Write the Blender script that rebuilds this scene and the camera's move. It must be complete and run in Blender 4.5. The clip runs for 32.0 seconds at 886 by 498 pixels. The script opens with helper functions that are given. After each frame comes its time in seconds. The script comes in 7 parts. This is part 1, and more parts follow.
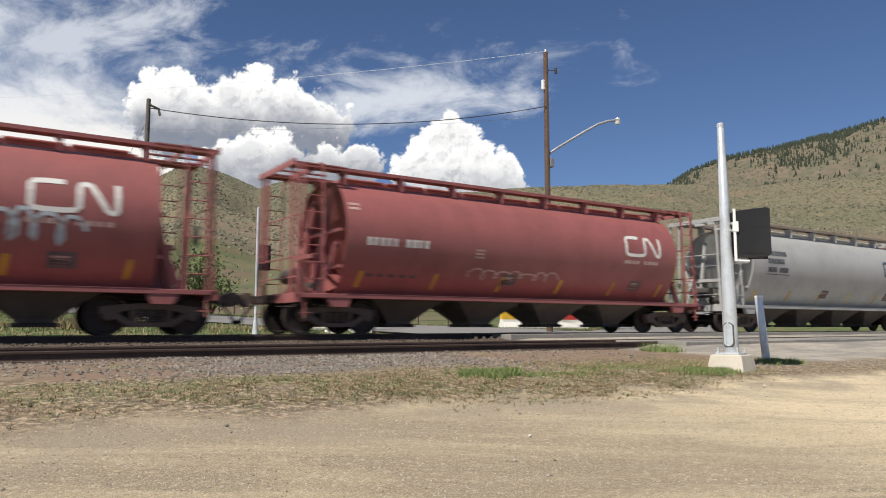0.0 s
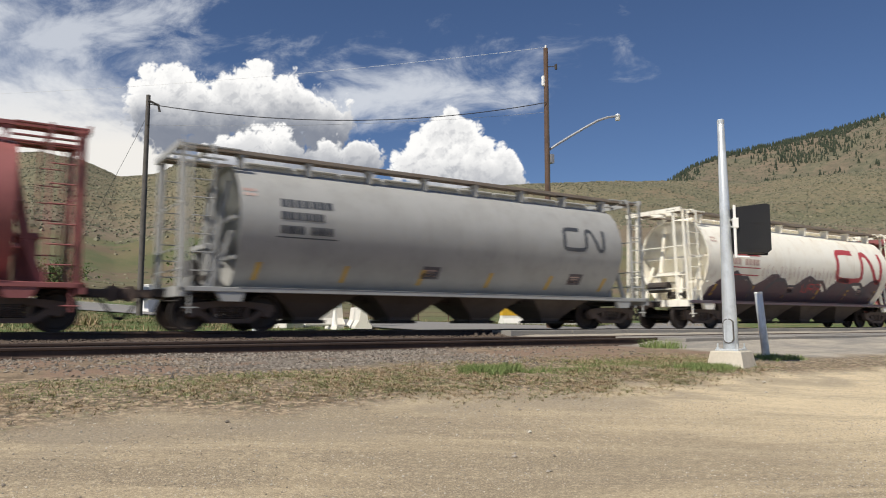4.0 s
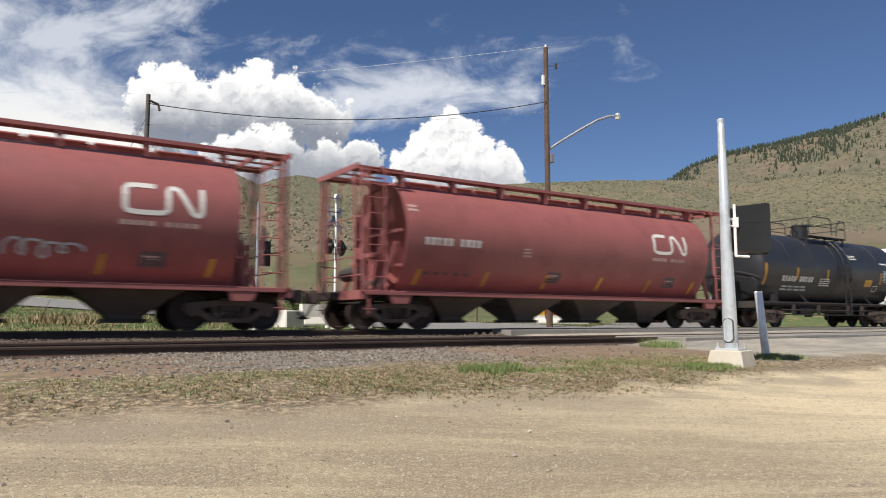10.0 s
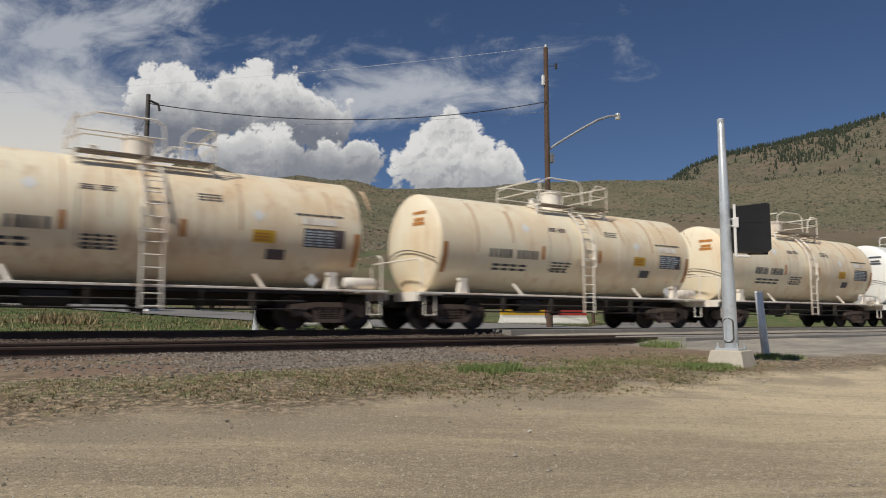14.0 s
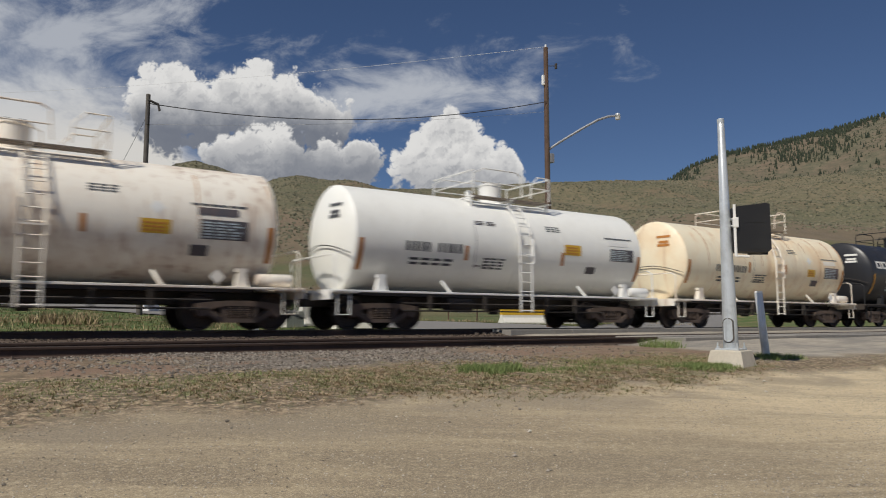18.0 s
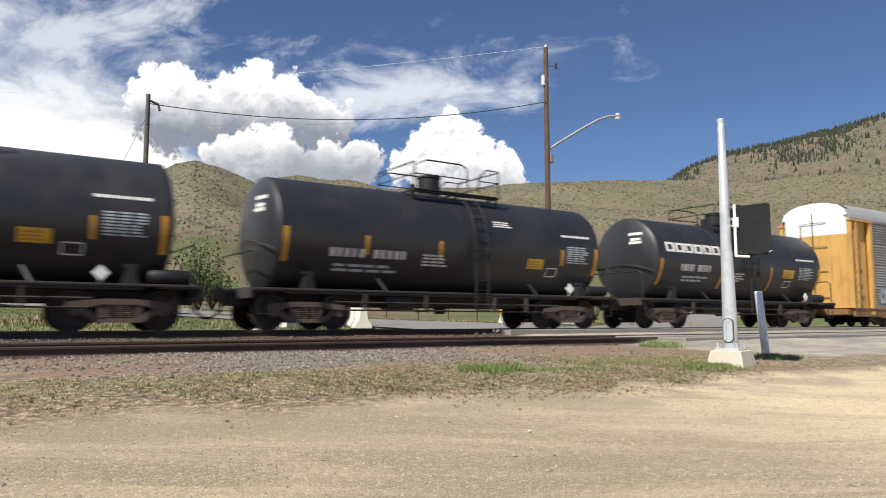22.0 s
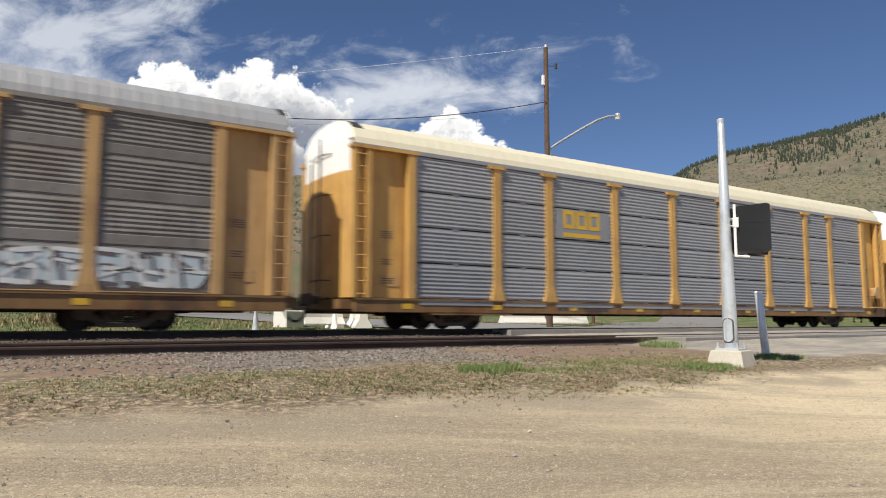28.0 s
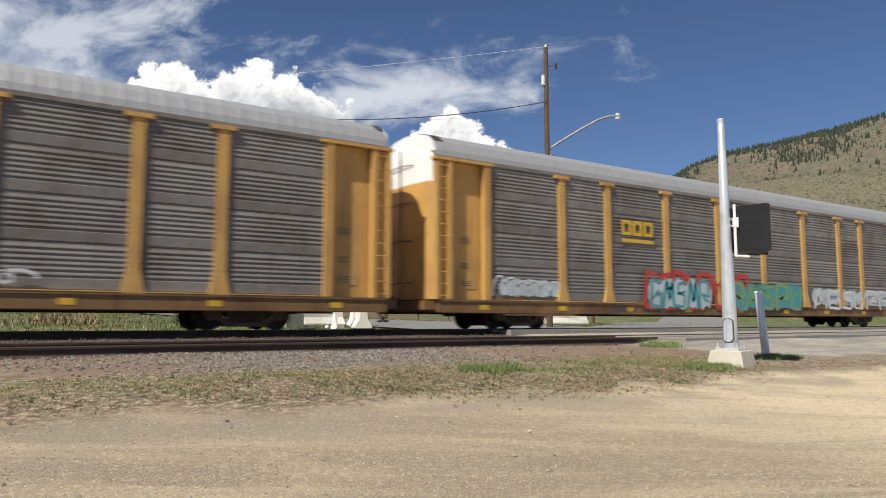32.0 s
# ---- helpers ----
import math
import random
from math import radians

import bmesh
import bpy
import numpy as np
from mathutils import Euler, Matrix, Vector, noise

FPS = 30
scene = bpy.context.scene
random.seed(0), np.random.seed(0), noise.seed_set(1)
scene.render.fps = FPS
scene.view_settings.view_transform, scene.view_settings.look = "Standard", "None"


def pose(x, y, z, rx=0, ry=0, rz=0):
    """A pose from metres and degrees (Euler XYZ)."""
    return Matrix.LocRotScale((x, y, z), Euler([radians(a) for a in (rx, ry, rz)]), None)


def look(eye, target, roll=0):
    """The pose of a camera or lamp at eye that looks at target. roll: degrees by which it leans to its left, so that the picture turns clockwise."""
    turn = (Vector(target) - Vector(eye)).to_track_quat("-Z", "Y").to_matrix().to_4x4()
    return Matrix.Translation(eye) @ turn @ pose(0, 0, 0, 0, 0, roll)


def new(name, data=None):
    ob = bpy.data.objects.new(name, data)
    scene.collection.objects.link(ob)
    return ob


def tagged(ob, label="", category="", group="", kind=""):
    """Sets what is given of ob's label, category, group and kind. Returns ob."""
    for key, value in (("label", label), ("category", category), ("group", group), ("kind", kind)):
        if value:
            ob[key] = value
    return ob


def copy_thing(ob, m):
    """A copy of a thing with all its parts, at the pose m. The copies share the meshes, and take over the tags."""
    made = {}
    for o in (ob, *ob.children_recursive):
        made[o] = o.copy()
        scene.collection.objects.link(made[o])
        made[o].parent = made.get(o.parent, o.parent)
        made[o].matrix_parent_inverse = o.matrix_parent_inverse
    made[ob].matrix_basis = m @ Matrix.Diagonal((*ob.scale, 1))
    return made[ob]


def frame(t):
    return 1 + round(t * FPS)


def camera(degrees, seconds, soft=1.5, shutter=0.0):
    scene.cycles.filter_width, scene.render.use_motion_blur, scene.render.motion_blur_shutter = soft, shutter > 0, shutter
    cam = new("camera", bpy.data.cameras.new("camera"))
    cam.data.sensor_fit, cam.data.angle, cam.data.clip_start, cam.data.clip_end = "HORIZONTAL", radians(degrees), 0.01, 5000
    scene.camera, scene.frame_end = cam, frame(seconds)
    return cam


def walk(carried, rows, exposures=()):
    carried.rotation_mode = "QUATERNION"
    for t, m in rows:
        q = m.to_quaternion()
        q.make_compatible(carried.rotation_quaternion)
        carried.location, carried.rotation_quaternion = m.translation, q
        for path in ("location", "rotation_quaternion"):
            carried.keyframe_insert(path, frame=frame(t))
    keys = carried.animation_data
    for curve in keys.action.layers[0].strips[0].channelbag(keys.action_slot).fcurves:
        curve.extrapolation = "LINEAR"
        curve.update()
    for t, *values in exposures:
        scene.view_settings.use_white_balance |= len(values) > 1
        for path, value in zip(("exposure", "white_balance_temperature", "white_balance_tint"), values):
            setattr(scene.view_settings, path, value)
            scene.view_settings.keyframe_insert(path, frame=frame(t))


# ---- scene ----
# ---- camera and its path ----
EYE = Vector((0.0, 0.0, 0.20))
YAW, PITCH = 56.395, 5.80          # bearing of the view from the track's direction, tilt upward
cam = camera(62.97, 32.0, 1.05, 0.35)


def aim(extra):
    """The view from the tripod, tilted up by some degrees more."""
    a, p = radians(YAW), radians(PITCH + extra)
    return look(EYE, EYE + Vector((math.cos(a) * math.cos(p), math.sin(a) * math.cos(p), math.sin(p))))


walk(cam, [(0.0, aim(0.345)), (0.5, aim(0.285)), (1.0, aim(0.22)), (1.5, aim(0.165)), (2.0, aim(0.14)), (2.5, aim(0.125)),
           (3.0, aim(0.085)), (3.5, aim(0.065)), (5.5, aim(0.015)), (6.5, aim(0.0)), (32.0, aim(0.0))],
     exposures=[(0.0, 0.12), (1.0, 0.08), (3.0, 0.06), (4.5, -0.1), (6.0, -0.33), (7.0, -0.08), (8.0, 0.12), (11.0, 0.18), (12.0, 0.25), (13.0, -0.44), (14.0, -0.55), (17.0, -0.52), (19.0, -0.48), (20.0, -0.2), (21.0, 0.10), (22.0, 0.29), (23.0, 0.27), (24.0, 0.0), (25.5, -0.13), (28.0, 0.12), (29.0, 0.02), (30.0, -0.02), (31.0, 0.02), (32.0, 0.08)])

# ---- sun, sky and clouds ----
SUN_TO = Vector((-0.60, -0.215, 0.765)).normalized()
sun = new("sun", bpy.data.lights.new("sun", "SUN"))
sun.data.energy, sun.data.angle, sun.data.color = 5.0, radians(0.5), (1.0, 0.95, 0.86)
sun.matrix_world = look(SUN_TO * 50, (0, 0, 0))

world = bpy.data.worlds.new("sky")
world.use_nodes = True
scene.world = world


class Nodes:
    """Short calls for building a node tree."""

    def __init__(self, tree):
        self.t = tree

    def node(self, kind, **sets):
        n = self.t.nodes.new(kind)
        for k, v in sets.items():
            if k == "operation":
                n.operation = v
            elif k == "blend":
                n.blend_type = v
            elif k == "dtype":
                n.data_type = v
        return n

    def put(self, socket, v):
        if isinstance(v, bpy.types.NodeSocket):
            self.t.links.new(v, socket)
        elif v is not None:
            socket.default_value = v

    def math(self, op, a, b=None, c=None, clamp=False):
        n = self.node("ShaderNodeMath", operation=op)
        n.use_clamp = clamp
        for s, v in zip(n.inputs, (a, b, c)):
            self.put(s, v)
        return n.outputs[0]

    def vec(self, op, a, b=None):
        n = self.node("ShaderNodeVectorMath", operation=op)
        self.put(n.inputs[0], a)
        self.put(n.inputs[1], b)
        return n.outputs["Value"] if op in ("DOT_PRODUCT", "DISTANCE", "LENGTH") else n.outputs[0]

    def comb(self, x, y, z=0.0):
        n = self.node("ShaderNodeCombineXYZ")
        for s, v in zip(n.inputs, (x, y, z)):
            self.put(s, v)
        return n.outputs[0]

    def sep(self, v):
        n = self.node("ShaderNodeSeparateXYZ")
        self.put(n.inputs[0], v)
        return n.outputs

    def noise(self, v, scale, detail=4.0, rough=0.55, distort=0.0):
        n = self.node("ShaderNodeTexNoise")
        self.put(n.inputs["Vector"], v)
        for k, x in (("Scale", scale), ("Detail", detail), ("Roughness", rough), ("Distortion", distort)):
            n.inputs[k].default_value = x
        return n.outputs[0]

    def voronoi(self, v, scale):
        n = self.node("ShaderNodeTexVoronoi")
        self.put(n.inputs["Vector"], v)
        n.inputs["Scale"].default_value = scale
        return n.outputs

    def step(self, v, lo, hi, a=0.0, b=1.0):
        n = self.node("ShaderNodeMapRange")
        n.interpolation_type = "SMOOTHSTEP"
        for s, x in zip(n.inputs, (v, lo, hi, a, b)):
            self.put(s, x)
        return n.outputs[0]

    def mix(self, f, a, b, blend="MIX"):
        n = self.node("ShaderNodeMix", dtype="RGBA", blend=blend)
        self.put(n.inputs[0], f)
        for s, v in ((n.inputs[6], a), (n.inputs[7], b)):
            self.put(s, (*v, 1) if isinstance(v, tuple) and len(v) == 3 else v)
        return n.outputs[2]

    def bump(self, h, strength, dist):
        n = self.node("ShaderNodeBump")
        n.inputs["Strength"].default_value, n.inputs["Distance"].default_value = strength, dist
        self.put(n.inputs["Height"], h)
        return n.outputs[0]


def build_sky():
    n = Nodes(world.node_tree)
    n.t.nodes.clear()
    out, back = n.node("ShaderNodeOutputWorld"), n.node("ShaderNodeBackground")
    n.t.links.new(back.outputs[0], out.inputs[0])
    sky = n.node("ShaderNodeTexSky")
    sky.sky_type, sky.sun_disc = "NISHITA", False
    sky.sun_elevation = math.asin(SUN_TO.z)
    sky.sun_rotation = math.atan2(SUN_TO.x, SUN_TO.y)
    sky.air_density, sky.dust_density, sky.ozone_density = 0.8, 0.25, 4.0
    clear = n.mix(1.0, sky.outputs[0], (SKY * 0.93, SKY * 0.98, SKY * 1.10), "MULTIPLY")
    way = n.node("ShaderNodeTexCoord").outputs["Generated"]
    a = radians(YAW)
    north = n.vec("DOT_PRODUCT", way, (math.cos(a), math.sin(a), 0))
    ahead = n.math("MAXIMUM", n.math("ABSOLUTE", north), 0.08)
    cloudy = n.step(north, -0.05, 0.30)
    u = n.math("DIVIDE", n.vec("DOT_PRODUCT", way, (math.sin(a), -math.cos(a), 0)), ahead)
    v = n.math("DIVIDE", n.sep(way)[2], ahead)
    p = n.comb(u, v, 0.0)
    # thin high cloud, thick to the west and gone in the east
    veil = n.noise(n.comb(n.math("MULTIPLY", u, 1.6), n.math("MULTIPLY_ADD", u, 0.7, n.math("MULTIPLY", v, 3.0)), 1.7), 3.4, 9.0, 0.60, 0.25)
    lean = n.step(u, -0.66, -0.22, 0.14, -0.40)
    low = n.math("ADD", n.math("MULTIPLY", n.step(v, 0.38, 0.22), n.step(u, -0.26, -0.45, 0.0, 0.45)), n.math("MULTIPLY", n.step(v, 0.27, 0.20), n.step(u, -0.12, -0.26, 0.0, 0.25)))
    thin = n.step(n.math("ADD", n.math("ADD", veil, lean), low), 0.42, 0.80)
    # a wisp trails off the middle of the sky
    wisp = n.noise(n.comb(n.math("MULTIPLY_ADD", v, 1.0, n.math("MULTIPLY", u, 2.2)), n.math("MULTIPLY_ADD", u, -0.7, n.math("MULTIPLY", v, 4.4)), 5.2), 3.6, 9.0, 0.62, 0.35)
    spot = n.vec("LENGTH", n.comb(n.math("DIVIDE", n.math("ADD", u, 0.04), 0.21), n.math("DIVIDE", n.math("SUBTRACT", n.math("MULTIPLY_ADD", u, -0.22, v), 0.335), 0.060), 0.0))
    thin = n.math("MAXIMUM", thin, n.math("MULTIPLY", n.step(n.math("SUBTRACT", wisp, n.math("MULTIPLY", spot, 0.22)), 0.20, 0.56), 0.85))
    spot2 = n.vec("LENGTH", n.comb(n.math("DIVIDE", n.math("ADD", u, 0.50), 0.20), n.math("DIVIDE", n.math("SUBTRACT", v, 0.40), 0.075), 0.0))
    thin = n.math("MAXIMUM", thin, n.math("MULTIPLY", n.step(n.math("SUBTRACT", wisp, n.math("MULTIPLY", spot2, 0.22)), 0.22, 0.52), 0.75))
    thin = n.math("MULTIPLY", n.math("MULTIPLY", thin, n.step(v, 0.0, 0.03)), cloudy)
    out_c = n.mix(thin, clear, n.mix(n.math("MINIMUM", n.math("MULTIPLY", low, 2.2), 1.0), CIRRUS, (0.90, 0.875, 0.83)))

    def puffs(q):
        """Rounded swellings with creases between them, at four sizes."""
        total = None
        for size, amount in ((15.0, 0.42), (34.0, 0.30), (78.0, 0.18), (170.0, 0.10)):
            b = n.math("MULTIPLY", n.math("ABSOLUTE", n.math("SUBTRACT", n.noise(q, size, 0.0, 0.5), 0.5)), 4.0 * amount)
            total = b if total is None else n.math("ADD", total, b)
        return total

    def heap(q, heads, rough):
        """Heads run together, swollen and frayed."""
        wx = n.math("MULTIPLY_ADD", n.noise(q, 7.0, 3.0, 0.6), 0.10, -0.05)
        wy = n.math("MULTIPLY_ADD", n.noise(n.vec("ADD", q, (3.1, 1.7, 0)), 7.0, 3.0, 0.6), 0.08, -0.04)
        q2 = n.vec("ADD", q, n.comb(wx, wy))
        best = None
        for hu, hv, hr in heads:
            f = n.math("SUBTRACT", 1.0, n.math("DIVIDE", n.vec("DISTANCE", q2, (hu, hv, 0)), hr))
            best = f if best is None else n.math("SMOOTH_MAX", best, f, 0.25)
        b = puffs(q)
        fray = n.math("MULTIPLY_ADD", n.noise(q, 30.0, 8.0, 0.65), 0.5, -0.25)
        return n.math("ADD", n.math("ADD", best, fray), n.math("MULTIPLY_ADD", b, rough, -0.36 * rough)), b

    for heads, lo, hi, dim, rough in CLOUDS:
        f0, b0 = heap(p, heads, rough)
        f1, b1 = heap(n.vec("ADD", p, (-0.003, 0.006, 0)), heads, rough)
        solid = n.math("MULTIPLY", n.step(f0, 0.0, 0.26), cloudy)
        soft = n.noise(p, 9.0, 7.0, 0.62)
        relief = n.step(n.math("SUBTRACT", f0, f1), -0.22, 0.10)
        patch = n.step(soft, 0.60, 0.40)
        crease = n.step(b0, 0.06, 0.34)
        lit = n.math("ADD", n.math("MULTIPLY", relief, 0.30), n.math("ADD", n.math("MULTIPLY", patch, 0.45), n.math("MULTIPLY", crease, 0.25)))
        base = n.step(n.math("ADD", v, n.math("MULTIPLY_ADD", soft, 0.16, -0.08)), lo, hi, dim, 1.0)
        rim = n.math("MULTIPLY", n.step(f0, 0.75, 0.15, 0.0, 0.35), base)
        glow = n.math("MINIMUM", n.math("ADD", n.math("MULTIPLY", n.math("MULTIPLY_ADD", lit, 0.75, 0.25), base), rim), 1.0)
        out_c = n.mix(solid, out_c, n.mix(glow, CLOUD_SHADE, CLOUD_LIT))
    n.put(back.inputs[0], out_c)
    back.inputs[1].default_value = 1.0


SKY = 0.072
CIRRUS = (0.72, 0.75, 0.80)
CLOUD_SHADE, CLOUD_LIT = (0.205, 0.23, 0.29), (1.02, 1.01, 0.99)
# cloud banks, far ones first: heads as bearing, height and size; where the base darkens; how dark; how frayed
CLOUDS = [([(-0.41, 0.315, 0.045), (-0.375, 0.325, 0.040), (-0.345, 0.315, 0.035), (-0.30, 0.330, 0.038), (-0.265, 0.335, 0.040), (-0.22, 0.325, 0.045), (-0.20, 0.305, 0.05), (-0.31, 0.285, 0.060), (-0.24, 0.270, 0.065), (-0.38, 0.285, 0.05),
            (-0.165, 0.285, 0.045), (-0.17, 0.255, 0.04)], 0.262, 0.335, 0.05, 0.95),
          ([(-0.30, 0.225, 0.035), (-0.265, 0.235, 0.035), (-0.225, 0.225, 0.045), (-0.17, 0.22, 0.045), (-0.125, 0.215, 0.04), (-0.24, 0.195, 0.06), (-0.16, 0.19, 0.06)], 0.205, 0.270, 0.18, 0.95),
          ([(0.006, 0.284, 0.020), (-0.006, 0.266, 0.026), (0.026, 0.264, 0.026), (0.012, 0.243, 0.038), (0.048, 0.245, 0.028), (-0.028, 0.232, 0.036), (0.080, 0.232, 0.024), (-0.052, 0.210, 0.034), (0.025, 0.213, 0.055), (0.062, 0.205, 0.045), (-0.01, 0.20, 0.05)], 0.17, 0.235, 0.35, 0.85)]
build_sky()

# ---- materials ----
def material(name, shade):
    """A node material: shade(n, bsdf) links what it needs."""
    m = bpy.data.materials.new(name)
    m.use_nodes = True
    n = Nodes(m.node_tree)
    shade(n, m.node_tree.nodes["Principled BSDF"])
    return m


def paint(name, col, rough=0.5, metal=0.0, dirt=(0.10, 0.08, 0.06), grime=0.35, rust=0.0, grain=0.12, bump=0.15, scale=1.0, spots=0.0, randomly=0.0):
    """A painted or bare surface with large stains, run-down streaks, fine grain and rust."""
    def shade(n, b):
        co = n.node("ShaderNodeTexCoord").outputs["Object"]
        rnd = n.node("ShaderNodeObjectInfo").outputs["Random"]
        co = n.vec("ADD", co, n.comb(n.math("MULTIPLY", rnd, 37.0), n.math("MULTIPLY", rnd, 11.0), 0.0))
        big = n.noise(co, 0.9 * scale, 5.0, 0.6)
        fine = n.noise(co, 24.0 * scale, 3.0, 0.6)
        x, y, z = n.sep(co)[0:3]
        run = n.noise(n.comb(n.math("MULTIPLY", x, 6.0), n.math("MULTIPLY", y, 6.0), n.math("MULTIPLY", z, 0.35)), 1.0 * scale, 4.0, 0.65)
        c = n.mix(n.math("MULTIPLY", n.step(big, 0.42, 0.72), grime), col, dirt)
        c = n.mix(n.math("MULTIPLY", n.step(run, 0.50, 0.75), grime * 0.8), c, dirt)
        if rust:
            seam = n.math("ADD", n.math("MULTIPLY", run, 0.75), n.math("MULTIPLY", n.noise(co, 0.45, 3.0, 0.5), 0.40))
            c = n.mix(n.math("MULTIPLY", n.step(seam, 0.60 - rust * 0.12, 0.78), min(1.0, rust * 1.4)), c, (0.26, 0.085, 0.025))
        if spots:
            c = n.mix(n.step(n.noise(co, 7.0, 5.0, 0.7), 0.62, 0.70, 0.0, spots), c, (0.12, 0.06, 0.03))
        g = n.math("MULTIPLY_ADD", fine, grain * 2, 1.0 - grain)
        if randomly:
            g = n.math("MULTIPLY", g, n.math("MULTIPLY_ADD", rnd, randomly * 2, 1.0 - randomly))
        c = n.mix(1.0, c, n.comb(g, g, g), "MULTIPLY")
        n.put(b.inputs["Base Color"], c)
        n.put(b.inputs["Roughness"], n.step(big, 0.3, 0.8, rough - 0.06, min(1.0, rough + 0.18)))
        b.inputs["Metallic"].default_value = metal
        n.put(b.inputs["Normal"], n.bump(n.math("ADD", fine, n.math("MULTIPLY", big, 2.0)), bump, 0.01))
    return material(name, shade)


RED = paint("red_oxide_paint", (0.315, 0.104, 0.096), 0.5, grime=0.5, dirt=(0.19, 0.066, 0.058), grain=0.06)
GREY = paint("grey_paint", (0.385, 0.38, 0.36), 0.5, grime=0.3, dirt=(0.20, 0.19, 0.17), grain=0.05)
CREAM = paint("cream_paint", (0.92, 0.88, 0.76), 0.42, grime=0.28, rust=0.16, dirt=(0.62, 0.50, 0.32), grain=0.05)
TANK_WHITE = paint("white_tank_paint", (0.93, 0.92, 0.86), 0.36, grime=0.14, dirt=(0.55, 0.52, 0.46), grain=0.04)
TANK_DIRTY = paint("stained_white_tank_paint", (0.92, 0.86, 0.75), 0.45, grime=0.35, rust=0.34, dirt=(0.56, 0.40, 0.26), grain=0.05)
TANK_RUST = paint("rust_stained_cream_tank_paint", (0.93, 0.83, 0.62), 0.42, grime=0.55, rust=0.16, dirt=(0.78, 0.49, 0.24), grain=0.04, scale=0.45)
TANK_BLACK = paint("black_tank_paint", (0.023, 0.023, 0.026), 0.40, grime=0.25, dirt=(0.05, 0.048, 0.046), grain=0.08)
YELLOW = paint("yellow_paint", (0.60, 0.345, 0.095), 0.5, grime=0.5, rust=0.22, dirt=(0.36, 0.20, 0.07), grain=0.06)
YELLOW_OLD = paint("faded_yellow_paint", (0.52, 0.32, 0.13), 0.6, grime=0.5, rust=0.3, dirt=(0.32, 0.20, 0.09), grain=0.08)
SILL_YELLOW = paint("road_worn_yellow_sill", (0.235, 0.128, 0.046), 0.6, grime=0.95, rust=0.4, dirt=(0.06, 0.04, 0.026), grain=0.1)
STRIPE_DULL = paint("dusty_reflective_tape", (0.60, 0.36, 0.04), 0.5, grime=0.5, dirt=(0.2, 0.11, 0.05), grain=0.1)
WHITE = paint("white_paint", (0.86, 0.85, 0.81), 0.5, grime=0.12, dirt=(0.5, 0.45, 0.38), grain=0.04)
GALV_CLEAN = paint("clean_galvanised_sheet", (0.31, 0.31, 0.315), 0.5, metal=0.15, grime=0.25, dirt=(0.23, 0.225, 0.22), grain=0.08, randomly=0.10)
GALV_MID = paint("dull_galvanised_sheet", (0.25, 0.243, 0.233), 0.6, metal=0.1, grime=0.55, dirt=(0.15, 0.135, 0.12), grain=0.1, randomly=0.12)
GALV_DIRTY = paint("brown_dusted_galvanised_sheet", (0.215, 0.198, 0.178), 0.65, metal=0.05, grime=0.7, dirt=(0.125, 0.10, 0.08), grain=0.1, randomly=0.16, spots=0.4)
GALV_PLATE = paint("flat_grey_plate", (0.27, 0.275, 0.29), 0.5, metal=0.1, grime=0.2, dirt=(0.20, 0.19, 0.18), grain=0.08)
BOARD_GREY = paint("rust_flecked_grating", (0.24, 0.20, 0.16), 0.7, grime=0.5, dirt=(0.14, 0.09, 0.06), grain=0.15)
ROOF_GREY = paint("grey_roof_sheet", (0.37, 0.37, 0.365), 0.5, metal=0.2, grime=0.3, dirt=(0.25, 0.23, 0.2), grain=0.06)
ROOF_CREAM = paint("cream_roof_sheet", (0.74, 0.68, 0.50), 0.5, grime=0.2, dirt=(0.5, 0.42, 0.28), grain=0.05)
STEEL_DARK = paint("dark_brake_dusted_steel", (0.040, 0.034, 0.030), 0.7, grime=0.5, dirt=(0.07, 0.05, 0.035), grain=0.2)
TRUCK_BROWN = paint("brown_dusted_cast_steel", (0.125, 0.088, 0.068), 0.75, grime=0.5, dirt=(0.05, 0.04, 0.033), grain=0.2, bump=0.4)
WHEEL_STEEL = paint("dark_wheel_steel", (0.035, 0.028, 0.025), 0.6, metal=0.3, grime=0.5, dirt=(0.10, 0.055, 0.035), grain=0.15)
RAIL_RUST = paint("rusty_rail_steel", (0.075, 0.045, 0.032), 0.8, grime=0.5, dirt=(0.022, 0.016, 0.013), grain=0.2)
RAIL_SHINE = paint("polished_rail_head", (0.12, 0.10, 0.09), 0.5, metal=0.35, grime=0.3, dirt=(0.10, 0.07, 0.05), grain=0.1)
TIE_WOOD = paint("weathered_tie_wood", (0.075, 0.056, 0.042), 0.85, grime=0.5, dirt=(0.05, 0.04, 0.03), grain=0.3, bump=0.6, scale=2.0)
POLE_WOOD = paint("weathered_pole_wood", (0.12, 0.072, 0.048), 0.85, grime=0.5, dirt=(0.07, 0.045, 0.03), grain=0.25, bump=0.5, scale=3.0)
POLE_GREY = paint("silvered_pole_wood", (0.13, 0.115, 0.10), 0.85, grime=0.5, dirt=(0.06, 0.055, 0.05), grain=0.25, bump=0.5, scale=3.0)
GALV_POST = paint("galvanised_post", (0.66, 0.69, 0.70), 0.36, metal=0.35, grime=0.6, dirt=(0.26, 0.27, 0.27), grain=0.16, scale=2.5)
CONCRETE = paint("pale_concrete", (0.58, 0.52, 0.42), 0.85, grime=0.3, dirt=(0.36, 0.30, 0.22), grain=0.12, bump=0.4)
CONCRETE_PAINT = paint("whitewashed_concrete", (0.78, 0.75, 0.68), 0.8, grime=0.25, dirt=(0.45, 0.38, 0.28), grain=0.08, bump=0.3)
